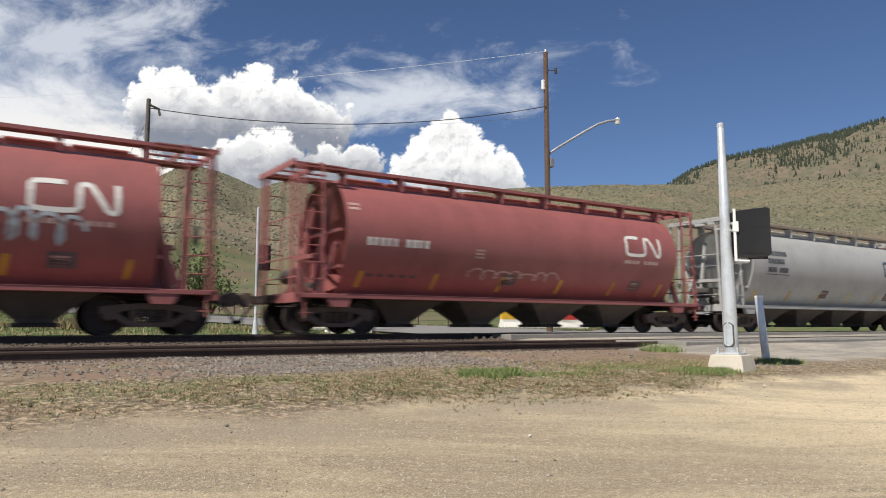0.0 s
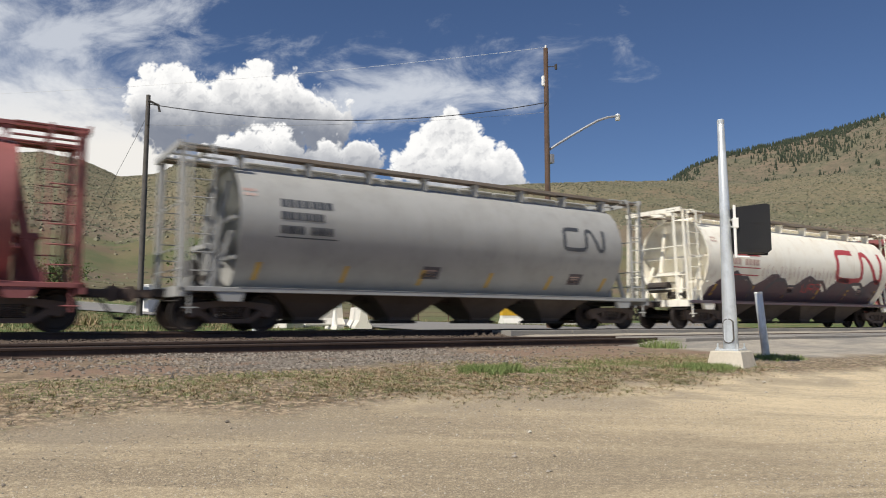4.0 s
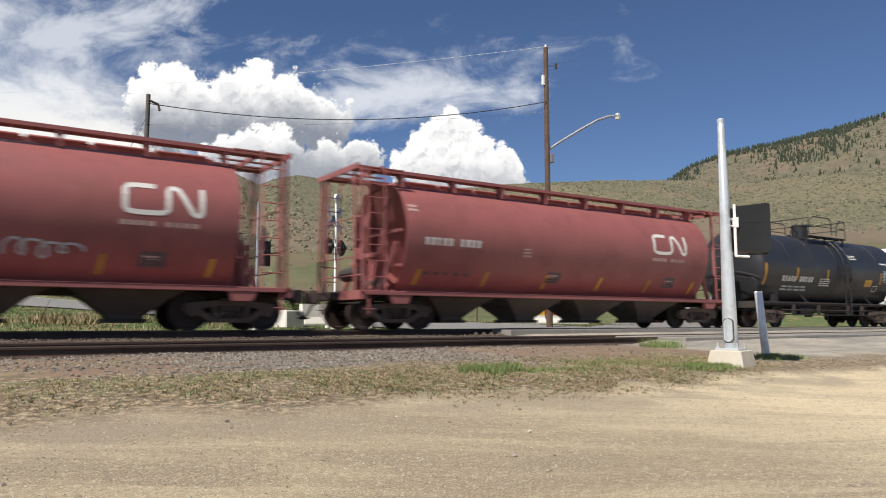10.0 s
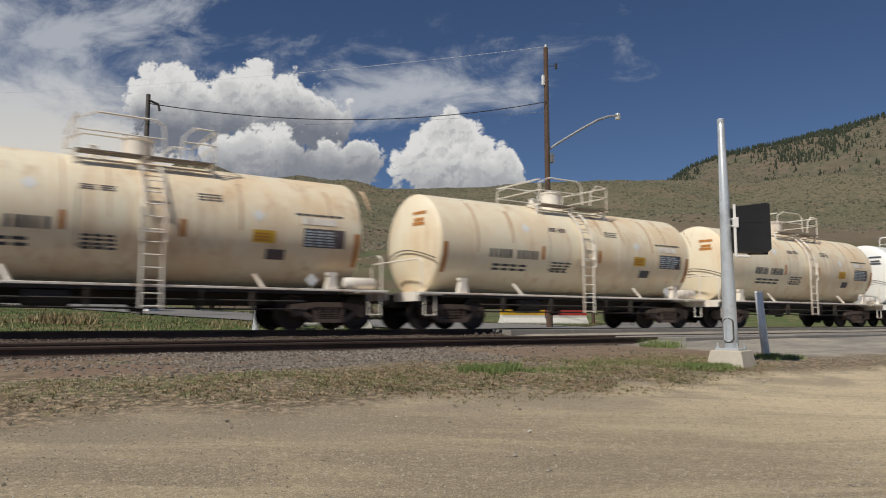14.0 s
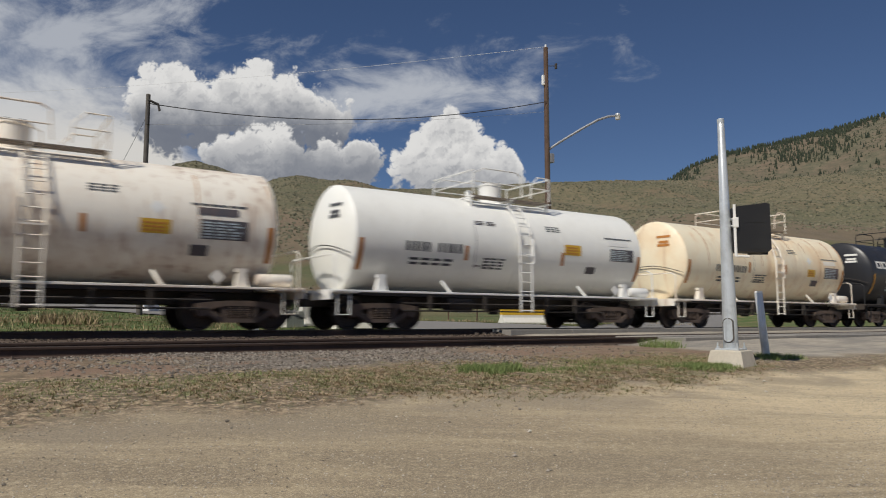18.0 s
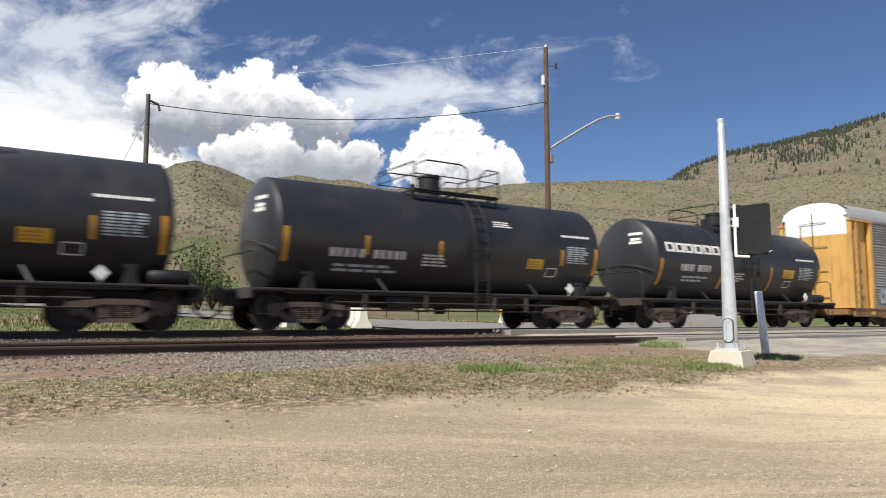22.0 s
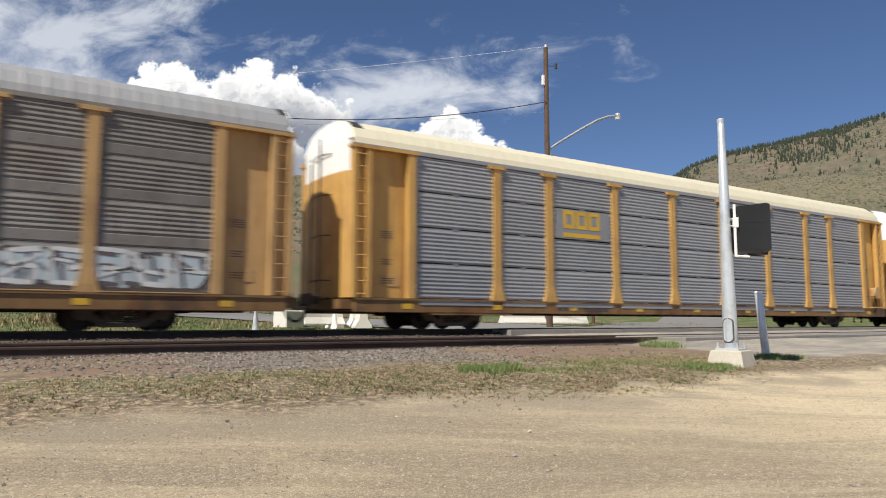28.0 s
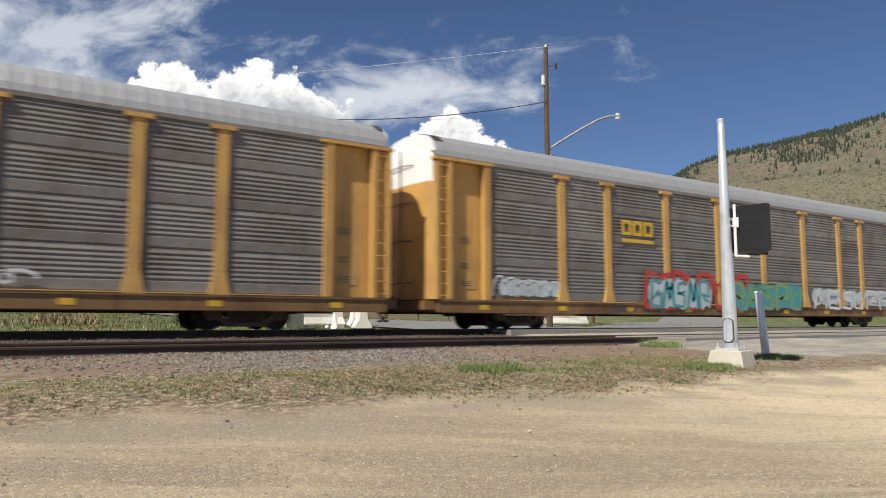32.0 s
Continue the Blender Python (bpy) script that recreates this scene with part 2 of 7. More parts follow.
BLACK = paint("matt_black_metal", (0.012, 0.012, 0.013), 0.55, grime=0.2, dirt=(0.03, 0.03, 0.03), grain=0.1)
RUBBER = paint("black_rubber", (0.015, 0.015, 0.015), 0.7, grime=0.2, grain=0.1)
WIRE_GREY = paint("aluminium_wire", (0.4, 0.4, 0.4), 0.5, metal=0.3, grime=0.1)
WIRE_PALE = paint("bright_bare_wire", (0.8, 0.8, 0.8), 0.4, metal=0.2, grime=0.05)
LETTER_WHITE = paint("white_lettering", (0.78, 0.76, 0.70), 0.55, grime=0.2, dirt=(0.45, 0.35, 0.30), grain=0.06)
LETTER_PINK = paint("faded_pale_lettering", (0.58, 0.42, 0.36), 0.6, grime=0.5, dirt=(0.36, 0.16, 0.13), grain=0.1)
LETTER_DARK = paint("dark_grey_lettering", (0.05, 0.055, 0.065), 0.55, grime=0.3, dirt=(0.16, 0.16, 0.16), grain=0.06)
LETTER_RED = paint("red_lettering", (0.45, 0.05, 0.06), 0.55, grime=0.3, dirt=(0.5, 0.2, 0.16), grain=0.06)
STRIPE = paint("yellow_reflective_tape", (0.70, 0.42, 0.03), 0.4, grime=0.3, dirt=(0.3, 0.18, 0.05), grain=0.06)
STRIPE_AMBER = paint("amber_reflective_tape", (0.60, 0.29, 0.03), 0.45, grime=0.35, dirt=(0.3, 0.16, 0.05), grain=0.06)
STRIPE_ORANGE = paint("orange_brown_tape", (0.52, 0.20, 0.035), 0.5, grime=0.3, dirt=(0.25, 0.11, 0.04), grain=0.06)
BLUE = paint("blue_enamel", (0.035, 0.06, 0.26), 0.5, grime=0.2, dirt=(0.1, 0.1, 0.25), grain=0.05)
SIGN_RED = paint("red_enamel", (0.50, 0.045, 0.035), 0.5, grime=0.2, dirt=(0.4, 0.15, 0.1), grain=0.05)
GRAF_WHITE = paint("white_spray_paint", (0.70, 0.69, 0.66), 0.6, grime=0.45, dirt=(0.36, 0.34, 0.32), grain=0.1)
GRAF_TEAL = paint("teal_spray_paint", (0.06, 0.30, 0.32), 0.6, grime=0.4, dirt=(0.2, 0.25, 0.2), grain=0.1)
GRAF_GREEN = paint("green_spray_paint", (0.20, 0.36, 0.12), 0.6, grime=0.4, dirt=(0.3, 0.3, 0.2), grain=0.1)
GRAF_DARK = paint("dark_spray_paint", (0.09, 0.085, 0.095), 0.65, grime=0.5, dirt=(0.22, 0.13, 0.11), grain=0.15)
GRAF_PURPLE = paint("maroon_grey_spray_paint", (0.12, 0.075, 0.082), 0.6, grime=0.7, dirt=(0.10, 0.105, 0.12), grain=0.15)
GRAF_PALE = paint("pale_blue_spray_paint", (0.50, 0.58, 0.60), 0.6, grime=0.55, dirt=(0.36, 0.36, 0.34), grain=0.1)
RUST_RUN = paint("rust_run_stain", (0.58, 0.37, 0.21), 0.8, grime=0.7, dirt=(0.75, 0.60, 0.42), grain=0.15)
# one dark brown for every hopper's chutes, darker than the bodies
CHUTE_DARK = paint("road_dusted_chute_steel", (0.115, 0.092, 0.080), 0.75, grime=0.5, dirt=(0.055, 0.045, 0.04), grain=0.15)
OLIVE = paint("olive_patch_paint", (0.15, 0.085, 0.028), 0.6, grime=0.4, dirt=(0.22, 0.07, 0.04), grain=0.08)
ASPHALT = paint("worn_asphalt", (0.20, 0.19, 0.18), 0.9, grime=0.4, dirt=(0.26, 0.235, 0.20), grain=0.25, bump=0.5, scale=1.5)
PANEL = paint("dusty_crossing_panel", (0.27, 0.25, 0.22), 0.9, grime=0.5, dirt=(0.17, 0.155, 0.14), grain=0.2, bump=0.5)
LINE_WHITE = paint("white_road_paint", (0.75, 0.74, 0.70), 0.8, grime=0.3, dirt=(0.4, 0.38, 0.34), grain=0.1)
RED_GLOW = paint("red_lamp_plastic", (0.7, 0.03, 0.05), 0.3, grime=0.05, grain=0.02)
LAMP_GLASS = paint("frosted_lamp_lens", (0.62, 0.62, 0.58), 0.25, grime=0.1, dirt=(0.5, 0.45, 0.4), grain=0.02)


def ground_shade(n, b):
    """One sheet: gravel yard, dry verge, ballast, green verge, sage slopes."""
    pos = n.node("ShaderNodeNewGeometry").outputs["Position"]
    x, y, z = n.sep(pos)[0:3]
    flat = n.comb(x, y, 0.0)
    wob = n.math("MULTIPLY_ADD", n.noise(flat, 0.55, 5.0, 0.6), 2.4, -1.2)
    yy = n.math("ADD", y, wob)
    fine = n.noise(flat, 38.0, 4.0, 0.7)
    mid = n.noise(flat, 3.0, 5.0, 0.6)
    # wheel-worn bands run along the yard
    band = n.noise(n.comb(n.math("MULTIPLY", n.math("SUBTRACT", x, n.math("MULTIPLY", y, 0.5)), 0.42), n.math("MULTIPLY", n.math("MULTIPLY_ADD", x, 0.42, y), 1.5), 3.0), 1.0, 6.0, 0.66)
    tiny = n.noise(flat, 120.0, 2.0, 0.7)
    cells = n.voronoi(flat, 30.0)
    side = n.math("ADD", x, n.math("MULTIPLY", wob, 2.0))
    yard = n.mix(n.step(band, 0.34, 0.62), (0.46, 0.385, 0.275), (0.30, 0.255, 0.195))
    yard = n.mix(n.step(side, 9.0, 1.0, 0.0, 0.85), yard, (0.205, 0.172, 0.130))
    yard = n.mix(n.step(side, 4.2, 9.5, 0.0, 0.85), yard, (0.80, 0.69, 0.51))
    yard = n.mix(n.step(n.noise(flat, 0.7, 5.0, 0.6), 0.50, 0.70, 0.0, 0.55), yard, (0.47, 0.395, 0.28))
    # wheel tracks: pale packed lines with loose dark gravel between them
    along, across = n.math("SUBTRACT", x, n.math("MULTIPLY", y, 0.55)), n.math("MULTIPLY_ADD", x, 0.50, y)
    bent = n.math("ADD", across, n.math("MULTIPLY_ADD", n.noise(n.comb(n.math("MULTIPLY", along, 0.16), n.math("MULTIPLY", across, 0.30), 2.0), 1.0, 3.0, 0.5), 1.6, -0.8))
    for size, lo, hi, dark, pale, amount in ((1.3, 0.48, 0.64, (0.22, 0.182, 0.14), (0.58, 0.49, 0.36), 0.55), (4.0, 0.50, 0.66, (0.21, 0.175, 0.135), (0.60, 0.51, 0.38), 0.26), (11.0, 0.52, 0.68, (0.20, 0.17, 0.135), (0.62, 0.54, 0.42), 0.10)):
        rows = n.noise(n.comb(n.math("MULTIPLY", along, 0.11 * size), n.math("MULTIPLY", bent, size), 8.0 + size), 1.0, 5.0, 0.66)
        yard = n.mix(n.step(rows, lo, hi, 0.0, amount), yard, dark)
        yard = n.mix(n.step(rows, 1.0 - lo, 1.0 - hi, 0.0, amount * 0.8), yard, pale)
    for size, amount in ((14.0, 0.45), (55.0, 0.75), (120.0, 0.6)):
        grain2 = n.noise(flat, size, 3.0, 0.72)
        yard = n.mix(n.step(grain2, 0.52, 0.66, 0.0, amount), yard, (0.19, 0.162, 0.128))
        yard = n.mix(n.step(grain2, 0.48, 0.34, 0.0, amount), yard, (0.60, 0.525, 0.41))
    grit = n.voronoi(flat, 42.0)
    yard = n.mix(n.math("MULTIPLY", n.step(grit[0], 0.30, 0.16), n.step(n.sep(grit[1])[1], 0.62, 0.70, 0.0, 0.8)), yard, n.mix(n.sep(grit[1])[0], (0.17, 0.15, 0.13), (0.60, 0.55, 0.48)))
    # loose gravel thrown to the yard's edge
    skirt = n.math("MULTIPLY", n.step(yy, 5.2, 6.0), n.step(n.noise(flat, 0.9, 5.0, 0.65), 0.40, 0.60, 0.0, 0.7))
    yard = n.mix(skirt, yard, n.mix(fine, (0.14, 0.12, 0.10), (0.42, 0.37, 0.30)))
    soil = n.mix(n.step(mid, 0.38, 0.64), (0.275, 0.20, 0.125), (0.155, 0.112, 0.070))
    soil = n.mix(n.step(n.noise(flat, 1.3, 4.0, 0.6), 0.54, 0.70, 0.0, 0.7), soil, (0.185, 0.185, 0.085))
    stones = n.mix(n.voronoi(flat, 16.0)[0], (0.29, 0.25, 0.20), (0.08, 0.062, 0.047))
    brown = n.mix(fine, (0.15, 0.095, 0.062), (0.30, 0.20, 0.135))
    grey = n.math("MULTIPLY", n.step(n.math("ADD", x, n.math("MULTIPLY", wob, 0.8)), 2.2, 3.4), n.step(n.math("ADD", x, n.math("MULTIPLY", wob, 0.8)), 8.4, 7.0))
    grey = n.math("MULTIPLY", grey, n.step(n.noise(flat, 0.9, 5.0, 0.65), 0.60, 0.48))
    stones = n.mix(grey, n.mix(n.step(n.noise(flat, 0.8, 5.0, 0.6), 0.44, 0.58), brown, soil), stones)
    yard = n.mix(1.0, yard, (1.02, 0.955, 0.82), "MULTIPLY")
    speck = n.noise(flat, 11.0, 6.0, 0.72)
    soil = n.mix(n.step(speck, 0.51, 0.58, 0.0, 0.9), soil, (0.085, 0.07, 0.042))
    soil = n.mix(n.step(speck, 0.48, 0.40, 0.0, 0.9), soil, (0.50, 0.385, 0.25))
    soil = n.mix(n.step(n.noise(flat, 5.0, 5.0, 0.65), 0.55, 0.66, 0.0, 0.6), soil, (0.14, 0.16, 0.06))
    c = n.mix(n.step(yy, 6.3, 7.0), yard, soil)
    c = n.mix(n.step(n.math("ADD", y, n.math("MULTIPLY", wob, 0.8)), 8.9, 9.6), c, stones)
    c = n.mix(n.step(n.math("ADD", y, n.math("MULTIPLY", wob, 0.25)), 12.1, 12.5), c, n.mix(fine, (0.05, 0.035, 0.026), (0.15, 0.108, 0.078)))
    green = n.mix(n.step(n.noise(flat, 0.8, 5.0, 0.65), 0.45, 0.66), (0.075, 0.115, 0.026), (0.24, 0.175, 0.09))
    c = n.mix(n.step(n.math("ADD", y, n.math("MULTIPLY", wob, 0.3)), 20.2, 20.7), c, green)
    # the crossing's dusty apron
    apron = n.math("MULTIPLY", n.step(n.math("MULTIPLY_ADD", wob, 0.5, x), 13.0, 14.2), n.step(y, 20.5, 19.5))
    worn = n.mix(n.step(n.noise(n.comb(n.math("MULTIPLY", x, 0.35), y, 4.0), 1.1, 6.0, 0.68), 0.36, 0.62), (0.255, 0.232, 0.198), (0.43, 0.375, 0.295))
    worn = n.mix(n.step(mid, 0.44, 0.66, 0.0, 0.5), worn, (0.22, 0.20, 0.175))
    c = n.mix(n.math("MULTIPLY", apron, n.step(yy, 7.6, 8.4)), c, worn)
    # slopes
    rough = n.noise(n.comb(x, y, n.math("MULTIPLY", z, 1.0)), 0.010, 6.0, 0.6)
    sage = n.mix(n.step(rough, 0.36, 0.62), (0.165, 0.136, 0.080), (0.112, 0.108, 0.060))
    sage = n.mix(n.step(n.noise(pos, 0.018, 5.0, 0.65), 0.50, 0.66, 0.0, 0.75), sage, (0.185, 0.124, 0.080))
    sage = n.mix(n.step(n.noise(pos, 0.006, 4.0, 0.55), 0.53, 0.70, 0.0, 0.6), sage, (0.185, 0.130, 0.080))
    tuft = n.voronoi(pos, 0.32)[0]
    sage = n.mix(n.step(tuft, 0.42, 0.18, 0.0, 0.30), sage, (0.075, 0.080, 0.045))
    sage = n.mix(n.step(n.noise(pos, 0.9, 4.0, 0.7), 0.50, 0.68, 0.0, 0.5), sage, (0.21, 0.20, 0.10))
    mottle = n.noise(pos, 0.30, 6.0, 0.72)
    sage = n.mix(n.step(mottle, 0.50, 0.62, 0.0, 0.55), sage, (0.085, 0.088, 0.045))
    sage = n.mix(n.step(mottle, 0.48, 0.38, 0.0, 0.45), sage, (0.235, 0.175, 0.105))
    high = n.step(n.math("MULTIPLY_ADD", x, 0.5535, n.math("MULTIPLY", y, 0.8329)), 430.0, 520.0, 0.0, 0.7)
    sage = n.mix(high, sage, n.mix(n.step(n.noise(pos, 0.025, 6.0, 0.68), 0.36, 0.64), n.mix(n.step(n.noise(pos, 0.12, 5.0, 0.7), 0.38, 0.62), (0.060, 0.066, 0.040), (0.135, 0.125, 0.080)), n.mix(n.step(n.noise(pos, 0.15, 5.0, 0.7), 0.38, 0.62), (0.105, 0.082, 0.058), (0.205, 0.150, 0.105))))
    # the meadow at the hills' foot and the bare bank above it
    ahead = n.math("MULTIPLY_ADD", x, 0.5535, n.math("MULTIPLY", y, 0.8329))
    ragged = n.math("MULTIPLY_ADD", n.noise(flat, 0.05, 4.0, 0.6), 46.0, -23.0)
    rim = n.math("ADD", ahead, ragged)
    bank = n.math("MULTIPLY", n.step(rim, 146.0, 150.0), n.step(rim, 186.0, 172.0))
    sage = n.mix(n.math("MULTIPLY", bank, 0.6), sage, n.mix(n.noise(pos, 0.25, 5.0, 0.7), (0.10, 0.075, 0.05), (0.22, 0.155, 0.105)))
    field = n.mix(n.step(n.noise(flat, 0.09, 5.0, 0.62), 0.40, 0.60), (0.140, 0.118, 0.056), (0.085, 0.098, 0.036))
    field = n.mix(n.step(n.noise(n.vec("ADD", flat, (31.0, 7.0, 0.0)), 0.06, 5.0, 0.6), 0.46, 0.60, 0.0, 0.85), field, (0.150, 0.098, 0.062))
    field = n.mix(n.step(n.noise(flat, 1.6, 4.0, 0.7), 0.46, 0.62, 0.0, 0.45), field, (0.10, 0.10, 0.045))
    sage = n.mix(n.step(n.math("ADD", ahead, n.math("MULTIPLY", ragged, 0.25)), 150.0, 144.0), sage, field)
    c = n.mix(n.step(n.math("ADD", y, n.math("MULTIPLY", wob, 2.0)), 40.0, 62.0), c, sage)
    g = n.math("MULTIPLY_ADD", fine, 0.9, 0.55)
    c = n.mix(1.0, c, n.comb(g, g, g), "MULTIPLY")
    n.put(b.inputs["Base Color"], c)
    b.inputs["Roughness"].default_value = 0.95
    n.put(b.inputs["Normal"], n.bump(n.math("ADD", n.math("ADD", fine, n.math("MULTIPLY", tiny, 0.6)), n.math("MULTIPLY", cells[0], 0.5)), 0.55, 0.014))


GROUND = material("gravel_grass_and_sage_ground", ground_shade)


def island_shade(lo, hi, rough=0.9):
    """Colour that differs from piece to piece of one joined mesh."""
    def shade(n, b):
        r = n.node("ShaderNodeNewGeometry").outputs["Random Per Island"]
        f = n.noise(n.node("ShaderNodeTexCoord").outputs["Object"], 20.0, 3.0, 0.6)
        c = n.mix(r, lo, hi)
        g = n.math("MULTIPLY_ADD", f, 0.5, 0.75)
        n.put(b.inputs["Base Color"], n.mix(1.0, c, n.comb(g, g, g), "MULTIPLY"))
        b.inputs["Roughness"].default_value = rough
    return shade


def straw_shade(n, b):
    """Straw that turns olive and brown from tuft to tuft."""
    r = n.node("ShaderNodeNewGeometry").outputs["Random Per Island"]
    pos = n.node("ShaderNodeNewGeometry").outputs["Position"]
    x, y, z = n.sep(pos)[0:3]
    flat = n.comb(x, y, 0.0)
    c = n.mix(r, (0.22, 0.15, 0.085), (0.55, 0.42, 0.26))
    c = n.mix(n.step(n.noise(flat, 4.0, 5.0, 0.68), 0.47, 0.58, 0.0, 0.85), c, n.mix(r, (0.10, 0.13, 0.045), (0.27, 0.29, 0.12)))
    c = n.mix(n.step(n.noise(n.vec("ADD", flat, (9.0, 4.0, 0.0)), 9.0, 4.0, 0.65), 0.54, 0.66, 0.0, 0.8), c, (0.17, 0.115, 0.07))
    n.put(b.inputs["Base Color"], c)
    b.inputs["Roughness"].default_value = 0.9


DRY_GRASS = material("dry_grass", straw_shade)
GREEN_GRASS = material("green_grass", island_shade((0.10, 0.16, 0.04), (0.26, 0.30, 0.11)))
STONE = material("ballast_stone", island_shade((0.075, 0.060, 0.048), (0.34, 0.295, 0.24)))
BALLAST_BROWN = material("rusty_ballast_stone", island_shade((0.045, 0.032, 0.024), (0.17, 0.125, 0.09)))
GRIT = material("pale_grit", island_shade((0.28, 0.245, 0.20), (0.55, 0.50, 0.43)))
PEBBLE = material("yard_pebble", island_shade((0.15, 0.125, 0.10), (0.60, 0.54, 0.45)))
FAR_GREEN = material("verge_grass", island_shade((0.045, 0.075, 0.018), (0.19, 0.17, 0.075)))
SAGE = material("sagebrush_leaves", island_shade((0.072, 0.074, 0.045), (0.20, 0.18, 0.115)))
PINE = material("dark_pine_needles", island_shade((0.018, 0.030, 0.017), (0.055, 0.066, 0.036)))
PINE_SCRUB = material("dull_green_scrub", island_shade((0.045, 0.052, 0.03), (0.12, 0.115, 0.07)))
LEAF = material("shrub_leaves", island_shade((0.05, 0.09, 0.02), (0.15, 0.20, 0.06)))


# ---- mesh tools ----
def part(name, bm, mat, parent=None, label="", m=None):
    """Links a bmesh as one mesh object, under parent if given."""
    me = bpy.data.meshes.new(name)
    bm.to_mesh(me)
    bm.free()
    me.materials.append(mat)
    return hang(name, me, parent, label, m)


def hang(name, me, parent=None, label="", m=None):
    """One object more on a mesh that exists."""
    ob = new(name, me)
    if parent is not None:
        ob.parent = parent
    if m is not None:
        ob.matrix_basis = m
    if label:
        tagged(ob, label)
    return ob


def smooth(ob, angle=35):
    for p in ob.data.polygons:
        p.use_smooth = True
    ob.data.set_sharp_from_angle(angle=radians(angle))
    return ob


def box(bm, x0, x1, y0, y1, z0, z1, bevel=0.0):
    ps = [bm.verts.new(c) for c in ((x0, y0, z0), (x1, y0, z0), (x1, y1, z0), (x0, y1, z0), (x0, y0, z1), (x1, y0, z1), (x1, y1, z1), (x0, y1, z1))]
    fs = [bm.faces.new([ps[i] for i in q]) for q in ((3, 2, 1, 0), (4, 5, 6, 7), (0, 1, 5, 4), (1, 2, 6, 5), (2, 3, 7, 6), (3, 0, 4, 7))]
    if bevel:
        es = {e for f in fs for e in f.edges}
        bmesh.ops.bevel(bm, geom=list(es), offset=bevel, segments=1, affect="EDGES", profile=0.5)
    return bm


def tube(bm, pts, r, seg=8, caps=True):
    """A round bar along a line of points; r is one radius or one for each point."""
    pts = [Vector(p) for p in pts]
    rs = r if isinstance(r, (list, tuple)) else [r] * len(pts)
    rings = []
    for i, p in enumerate(pts):
        d = (pts[min(i + 1, len(pts) - 1)] - pts[max(i - 1, 0)]).normalized()
        s = d.cross(Vector((0, 0, 1)))
        s = s.normalized() if s.length > 0.05 else Vector((1, 0, 0))
        t = d.cross(s).normalized()
        rings.append([bm.verts.new(p + (s * math.cos(2 * math.pi * k / seg) + t * math.sin(2 * math.pi * k / seg)) * rs[i]) for k in range(seg)])
    for a, b in zip(rings, rings[1:]):
        for k in range(seg):
            bm.faces.new((a[k], a[(k + 1) % seg], b[(k + 1) % seg], b[k]))
    if caps:
        bm.faces.new(rings[0][::-1])
        bm.faces.new(rings[-1])
    return bm


def loft(bm, rings, closed=True, caps=True):
    """Skins rings of equally many points."""
    vs = [[bm.verts.new(p) for p in ring] for ring in rings]
    k = len(vs[0])
    for a, b in zip(vs, vs[1:]):
        for i in range(k if closed else k - 1):
            bm.faces.new((a[i], a[(i + 1) % k], b[(i + 1) % k], b[i]))
    if caps and closed:
        bm.faces.new(vs[0][::-1])
        bm.faces.new(vs[-1])
    return bm


def prism(bm, outline, y0, y1):
    """An outline in x and z, made thick from y0 to y1."""
    return loft(bm, [[(x, y0, z) for x, z in outline], [(x, y1, z) for x, z in outline]])


def xprism(bm, outline, x0, x1):
    """An outline in y and z, made long from x0 to x1."""
    return loft(bm, [[(x0, y, z) for y, z in outline], [(x1, y, z) for y, z in outline]])


def tidy(bm):
    bmesh.ops.recalc_face_normals(bm, faces=bm.faces[:])
    return bm


def bm_new():
    return bmesh.new()


def empty(name, label, category, group="", kind=""):
    return tagged(new(name), label, category, group, kind)


def sheet(name, verts, faces, mat, label="", kind="stuff", category=""):
    me = bpy.data.meshes.new(name)
    me.from_pydata(verts, [], faces)
    me.materials.append(mat)
    return tagged(new(name, me), label, category, "", kind)


# ---- the lie of the land ----
AX, AY = math.cos(radians(YAW)), math.sin(radians(YAW))
# ridges: bearing tangent to the view, height tangent
RIDGE_NEAR = [(-3.0, 0.10), (-1.6, 0.17), (-0.9, 0.205), (-0.61, 0.229), (-0.565, 0.231), (-0.51, 0.220), (-0.455, 0.197), (-0.40, 0.203), (-0.375, 0.213),
              (-0.347, 0.219), (-0.318, 0.211), (-0.285, 0.196), (-0.257, 0.184), (-0.237, 0.191), (-0.206, 0.195), (-0.175, 0.190), (-0.128, 0.188),
              (-0.089, 0.181), (-0.02, 0.179), (0.09, 0.184), (0.208, 0.189), (0.31, 0.188), (0.40, 0.188), (0.48, 0.196), (0.61, 0.209), (0.9, 0.20), (1.6, 0.14), (3.0, 0.08)]
RIDGE_FAR = [(0.10, 0.08), (0.25, 0.16), (0.305, 0.190), (0.35, 0.217), (0.40, 0.235), (0.48, 0.252), (0.56, 0.272), (0.61, 0.286), (0.8, 0.33), (1.1, 0.33), (1.6, 0.24), (2.6, 0.10)]


def wave(x, y, s, seed=0.0):
    """Smooth cheap relief in numpy, about -1 to 1."""
    a = np.sin(x / s + 1.3 + seed) * np.cos(y / s * 1.1 + 0.4 * np.sin(x / s * 0.7 + seed))
    b = np.sin((x * 0.6 + y * 0.8) / s * 1.9 + 2.1 + seed) * np.cos((x * 0.8 - y * 0.6) / s * 2.3 + seed)
    c = np.sin((x * 0.9 - y * 0.5) / s * 4.1 + seed * 2) * np.sin((x * 0.4 + y * 0.9) / s * 3.7)
    return 0.55 * a + 0.3 * b + 0.15 * c


